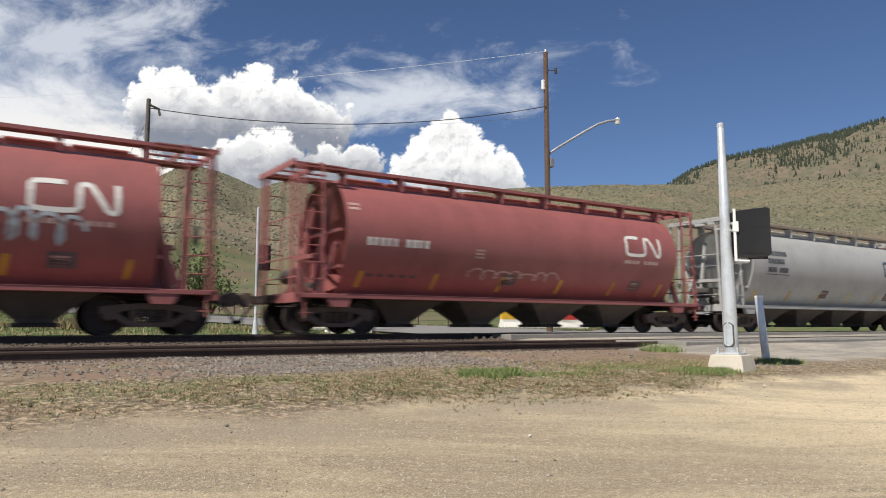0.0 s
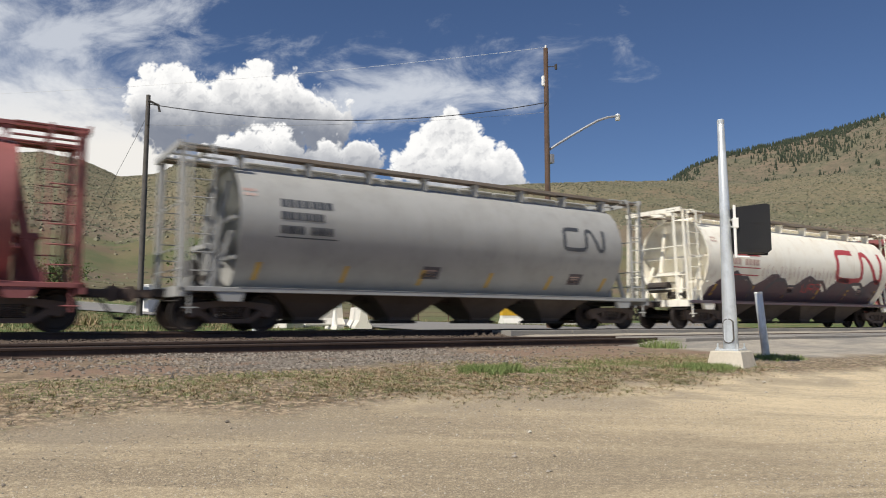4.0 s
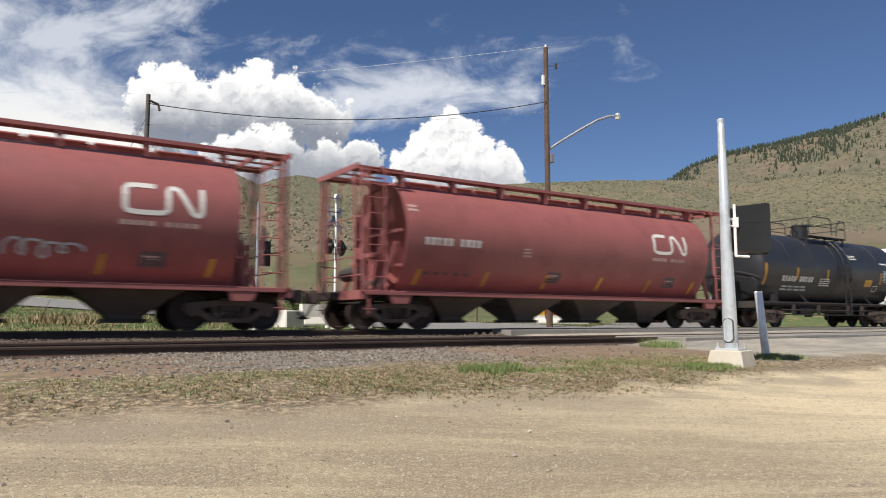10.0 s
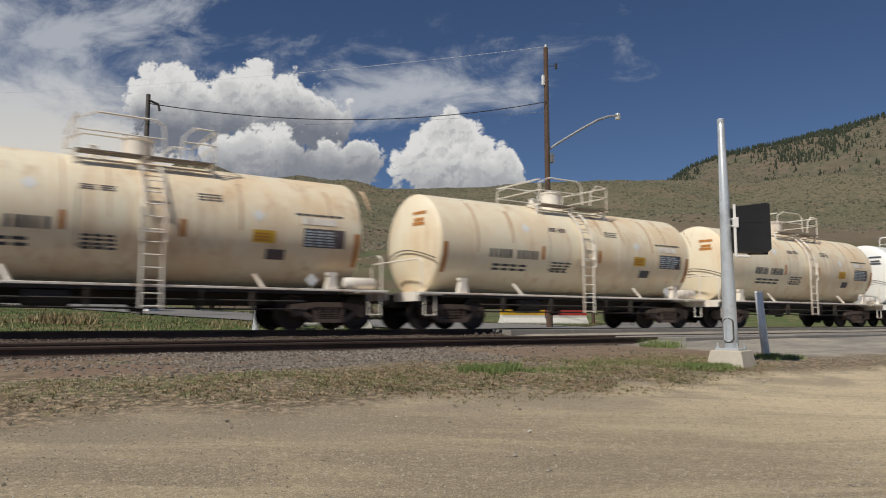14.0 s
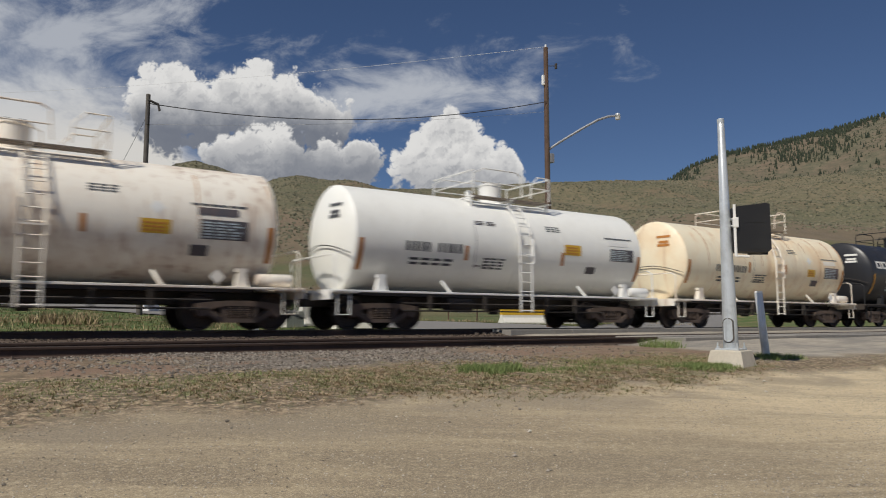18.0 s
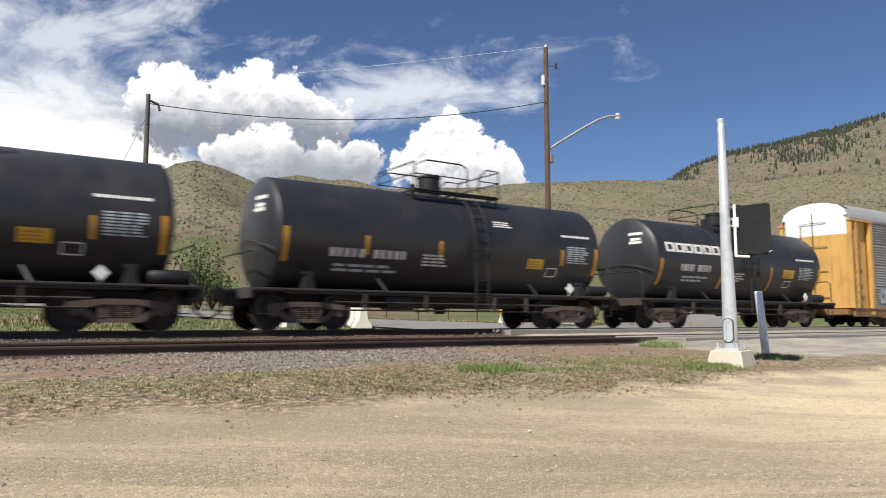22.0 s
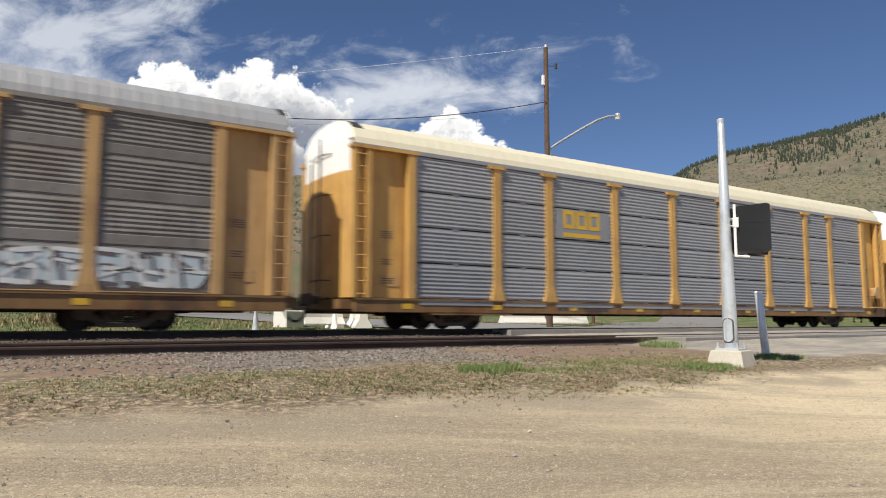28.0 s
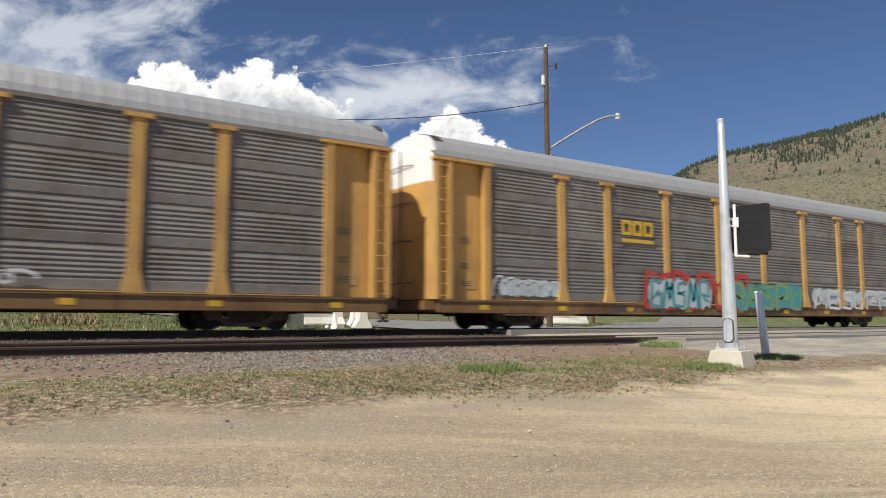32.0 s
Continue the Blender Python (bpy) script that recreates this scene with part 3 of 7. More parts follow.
def height(x, y):
    """The ground's height; the main line's rail tops lie at 0."""
    x, y = np.asarray(x, float), np.asarray(y, float)
    near = np.interp(y, [-60, 0, 4, 6.5, 7.7, 9.2, 11.6, 14.9, 15.8, 16.6, 19.8, 20.6, 21.6, 24.0],
                     [-1.1, -0.92, -0.84, -0.64, -0.50, -0.42, -0.345, -0.34, -0.30, -0.16, -0.16, -0.22, -0.22, -0.06])
    # the road's crossing fills the dip between the tracks
    fill = np.clip((x - np.interp(y, [12, 15.5, 17], [14.4, 14.2, 12.6])) / 0.9, 0, 1) * np.clip((y - 8.5) / 3.0, 0, 1) * np.clip((23.0 - y) / 2.0, 0, 1) * np.clip((44 - x) / 8.0, 0, 1)
    near = near + fill * (np.interp(y, [8, 12, 14, 17, 20, 23], [-0.46, -0.24, -0.20, -0.10, -0.06, -0.04]) - near)
    # the verge beyond climbs, more so to the west
    west = np.clip((26.0 - x) / 24.0, 0, 1)
    rise = np.clip(y - 23.0, 0, None)
    near = near + west * np.interp(rise, [0, 8, 25, 60], [0, 0.62, 2.1, 4.2]) + (1 - west) * np.interp(rise, [0, 5, 30, 60, 120], [0, 0.2, 0.35, 0.9, 2.2])
    near = near + 0.020 * wave(x, y, 0.9) + 0.03 * wave(x, y, 4.0, 2.0)
    # hills
    far = np.hypot(x, y)
    ahead = x * AX + y * AY
    side = x * AY - y * AX
    ok = ahead > 0.12 * far
    bt = np.where(ok, side / np.maximum(ahead, 1.0), np.sign(side) * 8.0)
    front = np.clip(ahead / np.maximum(far, 1e-6) * 5 - 0.6, 0, 1)
    h1 = np.interp(bt, [p[0] for p in RIDGE_NEAR], [p[1] for p in RIDGE_NEAR]) * 420.0
    h2 = np.interp(bt, [p[0] for p in RIDGE_FAR], [p[1] for p in RIDGE_FAR]) * 950.0 * np.clip((bt - 0.05) * 20, 0, 1)

    def up(a, lo, hi):
        t = np.clip((a - lo) / (hi - lo), 0, 1)
        return t * t * (3 - 2 * t) * 0.55 + t * 0.45

    gully = wave(x, y, 38.0) * 0.6 + wave(x, y, 13.0, 4.0) * 0.25
    s1 = up(ahead, 62.0, 420.0)
    back = np.clip(1 - np.clip(ahead - 420, 0, None) / 900.0, 0.3, 1)
    g1 = h1 * s1 * back + gully * 9.0 * np.clip(s1 * (1 - s1) * 4, 0, 1)
    s2 = up(ahead, 430.0, 950.0)
    g2 = h2 * s2 * np.clip(1 - np.clip(ahead - 950, 0, None) / 900.0, 0.3, 1) + wave(x, y, 90.0, 1.0) * 26.0 * np.clip(s2 * (1 - s2) * 4, 0, 1)
    return near * np.clip(1 - s1 * 3, 0, 1) + np.maximum(g1, g2 * np.clip(s2 * 8, 0, 1)) * front


def steps(*legs):
    out = [legs[0]]
    for to, by in zip(legs[1::2], legs[2::2]):
        n = max(1, round((to - out[-1]) / by))
        out += [out[-1] + (to - out[-1]) * (k + 1) / n for k in range(n)]
    return np.array(out)


def build_ground():
    xs = steps(-1500, -200, 26, -40, 4, -8, 0.8, 22, 0.3, 60, 1.0, 160, 4, 560, 5, 1900, 15)
    ys = steps(-1200, -100, 60, -10, 6, 0, 1, 25, 0.25, 62, 1.0, 160, 3.0, 460, 4, 1000, 9, 1700, 18)
    gx, gy = np.meshgrid(xs, ys)
    gz = height(gx, gy)
    verts = np.stack([gx, gy, gz], -1).reshape(-1, 3)
    nx, ny = len(xs), len(ys)
    i = np.arange(ny - 1)[:, None] * nx + np.arange(nx - 1)[None, :]
    quads = np.stack([i, i + 1, i + nx + 1, i + nx], -1).reshape(-1, 4)
    me = bpy.data.meshes.new("ground")
    me.vertices.add(len(verts))
    me.vertices.foreach_set("co", verts.ravel())
    me.loops.add(quads.size)
    me.loops.foreach_set("vertex_index", quads.ravel().astype(np.int32))
    me.polygons.add(len(quads))
    me.polygons.foreach_set("loop_start", np.arange(0, quads.size, 4, dtype=np.int32))
    me.update(calc_edges=True)
    me.polygons.foreach_set("use_smooth", np.ones(len(quads), bool))
    me.materials.append(GROUND)
    tagged(new("ground", me), "gravel yard, dry verge and sagebrush hills in one sheet", "ground", "", "structure")


build_ground()


# ---- tracks ----
MAIN_Y, SIDE_Y = 18.165, 13.56
NEAR_RAIL_Z, FAR_RAIL_Z = -0.175, -0.150


def rail_outline(y, z):
    """The section of a flat-bottomed rail whose top lies at z."""
    half = [(0.070, -0.170), (0.070, -0.158), (0.012, -0.140), (0.010, -0.050), (0.034, -0.040), (0.036, -0.008), (0.028, 0.0)]
    return [(y + a, z + b) for a, b in half] + [(y - a, z + b) for a, b in reversed(half)]


def build_track(name, label, yc, z_near, z_far, x0, x1, ties):
    t = empty(name, label, "railway track", "", "structure")
    for y, z in ((yc - 0.7525, z_near), (yc + 0.7525, z_far)):
        bm = tidy(xprism(bm_new(), rail_outline(y, z), x0, x1))
        rail = part("rail", bm, RAIL_RUST, t)
        bm = bm_new()
        box(bm, x0, x1, y - 0.030, y + 0.030, z - 0.004, z + 0.004)
        part("railhead", bm, RAIL_SHINE, rail, "worn brown rail head")
    bm = box(bm_new(), -0.115, 0.115, -1.28, 1.28, -0.17, 0.0, 0.012)
    first = part("tie", bm, TIE_WOOD, t, "", pose(ties[0], yc, z_near - 0.168))
    plate = box(bm_new(), -0.09, 0.09, -0.15, 0.15, 0.0, 0.02, 0.004)
    spike = part("tie_plate", plate, RAIL_RUST, t, "", pose(ties[0], yc - 0.7525, z_near - 0.168))
    x = ties[0] + 0.52
    while x < ties[1]:
        hang("tie", first.data, t, "", pose(x, yc + random.uniform(-0.05, 0.05), z_near - 0.168 + random.uniform(-0.012, 0.004), 0, 0, random.uniform(-1.5, 1.5)))
        hang("tie_plate", spike.data, t, "", pose(x, yc - 0.7525, z_near - 0.168))
        x += random.uniform(0.49, 0.55)


build_track("track_main", "main line of two rusty rails on timber ties", MAIN_Y, 0.0, 0.0, -420, 500, (-6, 13.0))
build_track("track_siding", "rusty siding track half buried in ballast", SIDE_Y, NEAR_RAIL_Z, FAR_RAIL_Z, -300, 300, (-6, 13.0))


def build_crossing():
    """Road surface between and beside the rails."""
    c = empty("crossing_surface", "dusty grey road surface between the rails", "level crossing", "", "structure")
    for yc, zz, x0 in ((MAIN_Y, 0.0, 13.3), (SIDE_Y, -0.16, 15.2)):
        for y0, y1 in ((-0.66, 0.66), (-1.7, -0.80), (0.80, 1.7)):
            x = x0
            while x < 40:
                w = 2.44
                bm = box(bm_new(), 0, w - 0.02, yc + y0, yc + y1, zz - 0.25, zz - 0.012 + random.uniform(-0.006, 0.004), 0.012)
                part("crossing_panel", bm, PANEL, c, "", pose(x, 0, 0))
                x += w
    bm = bm_new()
    # broken tarmac lip at the west end of the panels
    for k in range(5):
        x = 12.2 + k * 0.28
        tube(bm, [(x, MAIN_Y - 1.6, -0.26), (x + 0.2, MAIN_Y - 1.2, -0.13), (x + 0.5, MAIN_Y - 0.9, -0.14)], 0.07, 6)
    part("broken_edge", tidy(bm), TIE_WOOD, c, "crumbled tarmac edge")


build_crossing()


def strip(name, line, width, mat, label, lift=0.012, kind="structure", cat="road"):
    """A paved strip that follows the ground along a line of points."""
    pts = []
    for a, b in zip(line, line[1:]):
        n = max(2, int(math.dist(a, b) / 1.0))
        pts += [Vector((*a, 0)).lerp(Vector((*b, 0)), k / n) for k in range(n)]
    pts.append(Vector((*line[-1], 0)))
    verts, faces, cols = [], [], 9
    for i, p in enumerate(pts):
        d = (pts[min(i + 1, len(pts) - 1)] - pts[max(0, i - 1)]).normalized()
        s = Vector((d.y, -d.x, 0))
        for k in range(cols):
            q = p + s * width * (k / (cols - 1) - 0.5)
            zz = max(float(height(q.x, q.y)), float(height(q.x + 0.3, q.y + 0.3)), float(height(q.x - 0.3, q.y - 0.3)))
            verts.append((q.x, q.y, zz + lift))
    for i in range(len(pts) - 1):
        for k in range(cols - 1):
            a = i * cols + k
            faces.append((a, a + 1, a + cols + 1, a + cols))
    return sheet(name, verts, faces, mat, label, kind, cat)


strip("road", [(21.5, 20.6), (19.6, 23.4), (15.2, 26.6), (12.6, 28.9), (10.6, 31.8), (7.0, 35.5), (-0.5, 39.7), (-14.0, 44.5), (-45.0, 53.0)], 7.0, ASPHALT, "worn grey asphalt road climbing away from the crossing", 0.03)
strip("road_line", [(17.4, 28.9), (15.2, 30.8), (13.2, 33.7), (9.0, 38.0), (1.0, 42.6)], 0.15, LINE_WHITE, "white painted edge line", 0.05, "structure", "road marking")
strip("road_east", [(25.0, 21.0), (60.0, 45.0), (130.0, 75.0)], 6.0, ASPHALT, "dusty asphalt road past the crossing", 0.03)


# ---- railway cars: shared pieces ----
SPEED = 13.69


def lathe(bm, prof, seg, axis="x", at=(0, 0, 0)):
    """Turns (along, radius) pairs round an axis through at."""
    rings = []
    for a, r in prof:
        ring = []
        for k in range(seg):
            c, s = math.cos(2 * math.pi * k / seg) * r, math.sin(2 * math.pi * k / seg) * r
            ring.append((at[0] + a, at[1] + c, at[2] + s) if axis == "x" else (at[0] + c, at[1] + a, at[2] + s) if axis == "y" else (at[0] + c, at[1] + s, at[2] + a))
        rings.append(ring)
    return loft(bm, rings)


MESHES = {}


def once(key, make, mat):
    """A mesh built once and shared."""
    if key not in MESHES:
        me = bpy.data.meshes.new(key)
        bm = tidy(make())
        bm.to_mesh(me)
        bm.free()
        me.materials.append(mat)
        MESHES[key] = me
    return MESHES[key]


def wheelset_mesh(r):
    bm = bm_new()
    for s in (-1, 1):
        y = s * 0.7525
        prof = [(y - s * 0.075, 0.02), (y - s * 0.075, 0.10), (y - s * 0.03, 0.13), (y - s * 0.02, r - 0.10), (y - s * 0.065, r - 0.07), (y - s * 0.065, r + 0.0),
                (y + s * 0.055, r - 0.006), (y + s * 0.055, r - 0.065), (y + s * 0.01, r - 0.10), (y + s * 0.0, 0.14), (y + s * 0.08, 0.11), (y + s * 0.08, 0.02)]
        lathe(bm, prof, 28, "y")
        for k in range(5):
            a = 2 * math.pi * k / 5 + 0.3
            lathe(bm, [(y + s * 0.0, 0.03), (y + s * 0.022, 0.03)], 6, "y", (math.cos(a) * 0.24, 0, math.sin(a) * 0.24))
    tube(bm, [(0, -1.02, 0), (0, 1.02, 0)], 0.075, 10)
    return bm


def side_frame_mesh(b, r):
    """A cast side frame: bowed top bar, spring opening, boxes over the axle ends."""
    bm = bm_new()
    h = b / 2
    prism(bm, [(-h - 0.20, r + 0.02), (-h - 0.16, r + 0.17), (-h + 0.10, r + 0.22), (-0.30, r + 0.26), (0.30, r + 0.26), (h - 0.10, r + 0.22), (h + 0.16, r + 0.17), (h + 0.20, r + 0.02),
               (h - 0.16, r + 0.03), (0.42, r + 0.13), (-0.42, r + 0.13), (-h + 0.16, r + 0.03)], -0.08, 0.08)
    prism(bm, [(-0.44, r - 0.26), (0.44, r - 0.26), (0.40, r - 0.16), (-0.40, r - 0.16)], -0.10, 0.10)
    for s in (-1, 1):
        prism(bm, [(s * (h - 0.14), r + 0.10), (s * (h - 0.02), r - 0.02), (s * 0.44, r - 0.27), (s * 0.33, r - 0.20)], -0.07, 0.07)
        prism(bm, [(s * 0.30, r - 0.18), (s * 0.40, r - 0.18), (s * 0.46, r + 0.16), (s * 0.34, r + 0.16)], -0.06, 0.06)
        lathe(bm, [(-0.10, 0.02), (-0.10, 0.12), (0.08, 0.15), (0.08, 0.02)], 12, "y", (s * h, 0, r))
        box(bm, s * h - 0.15, s * h + 0.15, -0.09, 0.09, r + 0.02, r + 0.19)
    return bm


def spring_mesh(r):
    bm = bm_new()
    prof = [(r - 0.155, 0.02)]
    for k in range(6):
        z = r - 0.15 + k * 0.045
        prof += [(z, 0.055), (z + 0.014, 0.085), (z + 0.028, 0.085), (z + 0.036, 0.055)]
    return lathe(bm, prof + [(r + 0.13, 0.02)], 10, "z")


def truck(car, x, r=0.457, b=1.78):
    """A four-wheeled truck under a car."""
    bm = bm_new()
    box(bm, -0.19, 0.19, -1.05, 1.05, r - 0.02, r + 0.20, 0.03)
    box(bm, -0.30, 0.30, -0.30, 0.30, r + 0.18, r + 0.32, 0.02)
    for s in (-1, 1):
        box(bm, s * 0.42 - 0.06, s * 0.42 + 0.06, -0.85, 0.85, r - 0.16, r - 0.04)
    key = "truck%d" % round(r * 1000)
    t = hang("truck", once(key + "b", lambda: bm, STEEL_DARK), car, "", pose(x, 0, 0))
    for s in (-1, 1):
        f = hang("side_frame", once(key + "f", lambda: side_frame_mesh(b, r), TRUCK_BROWN), t, "brown-dusted cast side frame", pose(0, s * 1.0, 0))
        for q in (-0.20, 0.0, 0.20):
            hang("spring", once(key + "s", lambda: spring_mesh(r), TRUCK_BROWN), t, "", pose(q, s * 1.0, 0))
        hang("wheelset", once(key + "w", lambda: wheelset_mesh(r), WHEEL_STEEL), t, "dark steel wheels on an axle", pose(s * b / 2, 0, r))
    return t


def coupler_mesh():
    bm = bm_new()
    box(bm, -0.75, 0.0, -0.10, 0.10, 0.78, 0.98, 0.02)
    prism(bm, [(-0.78, 0.72), (-0.62, 0.70), (-0.55, 0.78), (-0.55, 1.0), (-0.62, 1.06), (-0.80, 1.04)], -0.20, 0.14)
    box(bm, -0.90, -0.72, -0.22, -0.08, 0.74, 1.02, 0.03)
    return bm


def hose_mesh():
    bm = bm_new()
    tube(bm, [(-0.25, 0.35, 0.80), (-0.45, 0.36, 0.66), (-0.62, 0.32, 0.42), (-0.80, 0.24, 0.30), (-0.95, 0.12, 0.32)], 0.032, 7)
    return bm


def ends(car, half, mat=None):
    """Couplers and hoses at both ends; the strikers stand at +-half less the draft gear."""
    for s in (-1, 1):
        m = pose(s * (half - 0.86), 0, 0, 0, 0, 0 if s < 0 else 180)
        hang("coupler", once("coupler", coupler_mesh, TRUCK_BROWN), car, "rusty brown knuckle coupler", m)
        hang("air_hose", once("hose", hose_mesh, RUBBER), car, "", m)
        bm = bm_new()
        tube(bm, [(0, -1.42, 0.74), (0, -1.35, 0.70), (0, -0.25, 0.72), (0.05, -0.2, 0.9)], 0.018, 6)
        part("uncoupling_lever", bm, STEEL_DARK, car, "", pose(s * (half - 0.95), 0, 0, 0, 0, 0 if s < 0 else 180))


def decal(name, quads, ymap, mat, parent, label="", n=4):
    """Paint laid on a side: quads of (x, z) corners, bent to the side's shape."""
    bm = bm_new()
    for a, b, c, d in quads:
        low = [(a[0] + (d[0] - a[0]) * k / n, a[1] + (d[1] - a[1]) * k / n) for k in range(n + 1)]
        high = [(b[0] + (c[0] - b[0]) * k / n, b[1] + (c[1] - b[1]) * k / n) for k in range(n + 1)]
        va = [bm.verts.new((x, ymap(x, z), z)) for x, z in low]
        vb = [bm.verts.new((x, ymap(x, z), z)) for x, z in high]
        for k in range(n):
            bm.faces.new((va[k], vb[k], vb[k + 1], va[k + 1]))
    bmesh.ops.remove_doubles(bm, verts=bm.verts[:], dist=0.0015)
    return tagged(part(name, bm, mat, parent, label), kind="stuff" if len(quads) > 3 and name.endswith(("_line", "_print", "_block", "_mark", "_number", "drips")) else "")


def bubble_fill(x0, x1, z0, z1, seed, n=6):
    """One ragged sprayed patch with peaks along its top and drips along its foot."""
    rnd = random.Random(seed)
    m, h = n * 5, z1 - z0
    top = [z1 - h * rnd.uniform(0.0, 0.30) * (1 if k % 5 in (0, 4) else 0.4) for k in range(m + 1)]
    foot = [z0 + h * rnd.uniform(0.0, 0.16) for k in range(m + 1)]
    for k in (0, m):
        top[k], foot[k] = z0 + h * 0.62, z0 + h * 0.38
    w = (x1 - x0) / m
    return [((x0 + k * w, foot[k]), (x0 + (k + 1) * w, foot[k + 1]), (x0 + (k + 1) * w, top[k + 1]), (x0 + k * w, top[k])) for k in range(m)]


def rect(x0, x1, z0, z1):
    return ((x0, z0), (x1, z0), (x1, z1), (x0, z1))


def bars(x0, x1, z0, z1, n, gap=0.3, seed=1):
    """A line of writing as plain blocks."""
    rnd = random.Random(seed)
    w = (x1 - x0) / n
    skip = n // 2 if n > 7 else -1
    return [rect(x0 + k * w, x0 + (k + 1 - gap * rnd.uniform(0.7, 1.3)) * w, z0, z1) for k in range(n) if k != skip]


def lines(x0, x1, z0, z1, rows, n=5, seed=3):
    """A block of small print as plain bars."""
    rnd, out, h = random.Random(seed), [], (z1 - z0) / rows
    for k in range(rows):
        out += bars(x0, x1 - rnd.uniform(0, 0.25) * (x1 - x0), z0 + k * h, z0 + k * h + h * 0.55, n, 0.2, seed + k)
    return out


def ribbon(pts, w):
    """A bent band of paint as short quads."""
    fine = []
    for a, b in zip(pts, pts[1:]):
        n = max(1, int(math.dist(a, b) / 0.12))
        fine += [(a[0] + (b[0] - a[0]) * k / n, a[1] + (b[1] - a[1]) * k / n) for k in range(n)]
    fine.append(pts[-1])
    left, right = [], []
    for i, p in enumerate(fine):
        a, b = fine[max(0, i - 1)], fine[min(len(fine) - 1, i + 1)]
        d = Vector((b[0] - a[0], b[1] - a[1])).normalized()
        left.append((p[0] - d.y * w / 2, p[1] + d.x * w / 2))
        right.append((p[0] + d.y * w / 2, p[1] - d.x * w / 2))
    return [(right[i], right[i + 1], left[i + 1], left[i]) for i in range(len(fine) - 1)]


BAND = [(0.40, 0.93), (0.20, 0.93), (0.10, 0.90), (0.07, 0.80), (0.07, 0.20), (0.10, 0.10), (0.20, 0.07), (0.40, 0.07), (0.51, 0.10), (0.55, 0.20), (0.55, 0.78), (0.57, 0.90), (0.62, 0.93),
        (0.67, 0.88), (0.84, 0.14), (0.885, 0.07), (0.925, 0.08), (0.945, 0.16), (0.945, 0.97)]


def bent_band(x0, x1, z0, z1):
    """The railway's emblem: one thick band bent to and fro."""
    return ribbon([(x0 + a * (x1 - x0), z0 + b * (z1 - z0)) for a, b in BAND], 0.15 * (z1 - z0) * 1.05)


def scrawl(x0, x1, z0, z1, seed, w=0.06, turns=9):
    """Sprayed loops that spell nothing."""
    rnd = random.Random(seed)
    tall = [rnd.uniform(0.35, 1.0) for _ in range(turns + 2)]
    wide = [rnd.uniform(0.3, 1.1) for _ in range(turns + 2)]
    step, pts = (x1 - x0) / turns, []
    for k in range(turns * 7):
        a = k / 7
        i = int(a)
        h = tall[i] + (tall[i + 1] - tall[i]) * (a - i)
        pts.append((x0 + a * step - wide[i] * 0.55 * step * math.sin(2 * math.pi * a), z0 + (z1 - z0) * (0.5 - 0.5 * h * math.cos(2 * math.pi * a) + 0.06 * math.sin(a * 2.3))))
    return ribbon(pts, w)


def bubble(x0, x1, z0, z1, seed, n=6):
    """Angular sprayed strokes that lean into one another and spell nothing."""
    rnd, out = random.Random(seed), []
    w, h = (x1 - x0) / n, z1 - z0
    for k in range(n):
        a, lean, t = x0 + k * w, rnd.uniform(-0.25, 0.25), h * rnd.uniform(0.09, 0.13)

        def at(u, v):
            return (a + (u + lean * (v - 0.5)) * w, z0 + (0.06 + 0.88 * v) * h)
        form = rnd.choice(((0.08, 0.0, 0.10, 1.0, 0.85, 0.95, 0.88, 0.45, 0.25, 0.5), (0.9, 0.9, 0.15, 0.95, 0.1, 0.08, 0.88, 0.04, 0.9, 0.5, 0.5, 0.45),
                           (0.05, 0.0, 0.3, 1.0, 0.55, 0.25, 0.75, 0.98, 0.95, 0.0), (0.1, 0.95, 0.2, 0.1, 0.8, 0.05, 0.9, 0.95), (0.85, 0.92, 0.2, 0.85, 0.25, 0.55, 0.85, 0.45, 0.8, 0.05, 0.1, 0.1)))
        out += ribbon([at(u, v) for u, v in zip(form[0::2], form[1::2])], t)
        out += ribbon([at(rnd.uniform(0.1, 0.4), rnd.uniform(0.2, 0.8)), at(rnd.uniform(0.6, 0.95), rnd.uniform(0.2, 0.8))], t * 0.7)
    return out


# ---- covered hopper ----
HOP_HALF = 8.66
HOP_SIDE = [(0.0, 4.12), (0.35, 4.10), (0.75, 4.02), (1.08, 3.85), (1.32, 3.58), (1.48, 3.25), (1.575, 2.98), (1.60, 2.74), (1.585, 2.48), (1.53, 2.20), (1.43, 1.92), (1.30, 1.66), (1.14, 1.42), (0.98, 1.22), (0.84, 1.05)]


def hop_y(x, z):
    """The near side of the hopper's shell, a paint's thickness out."""
    return -float(np.interp(z, [p[1] for p in reversed(HOP_SIDE)], [p[0] for p in reversed(HOP_SIDE)])) - 0.010


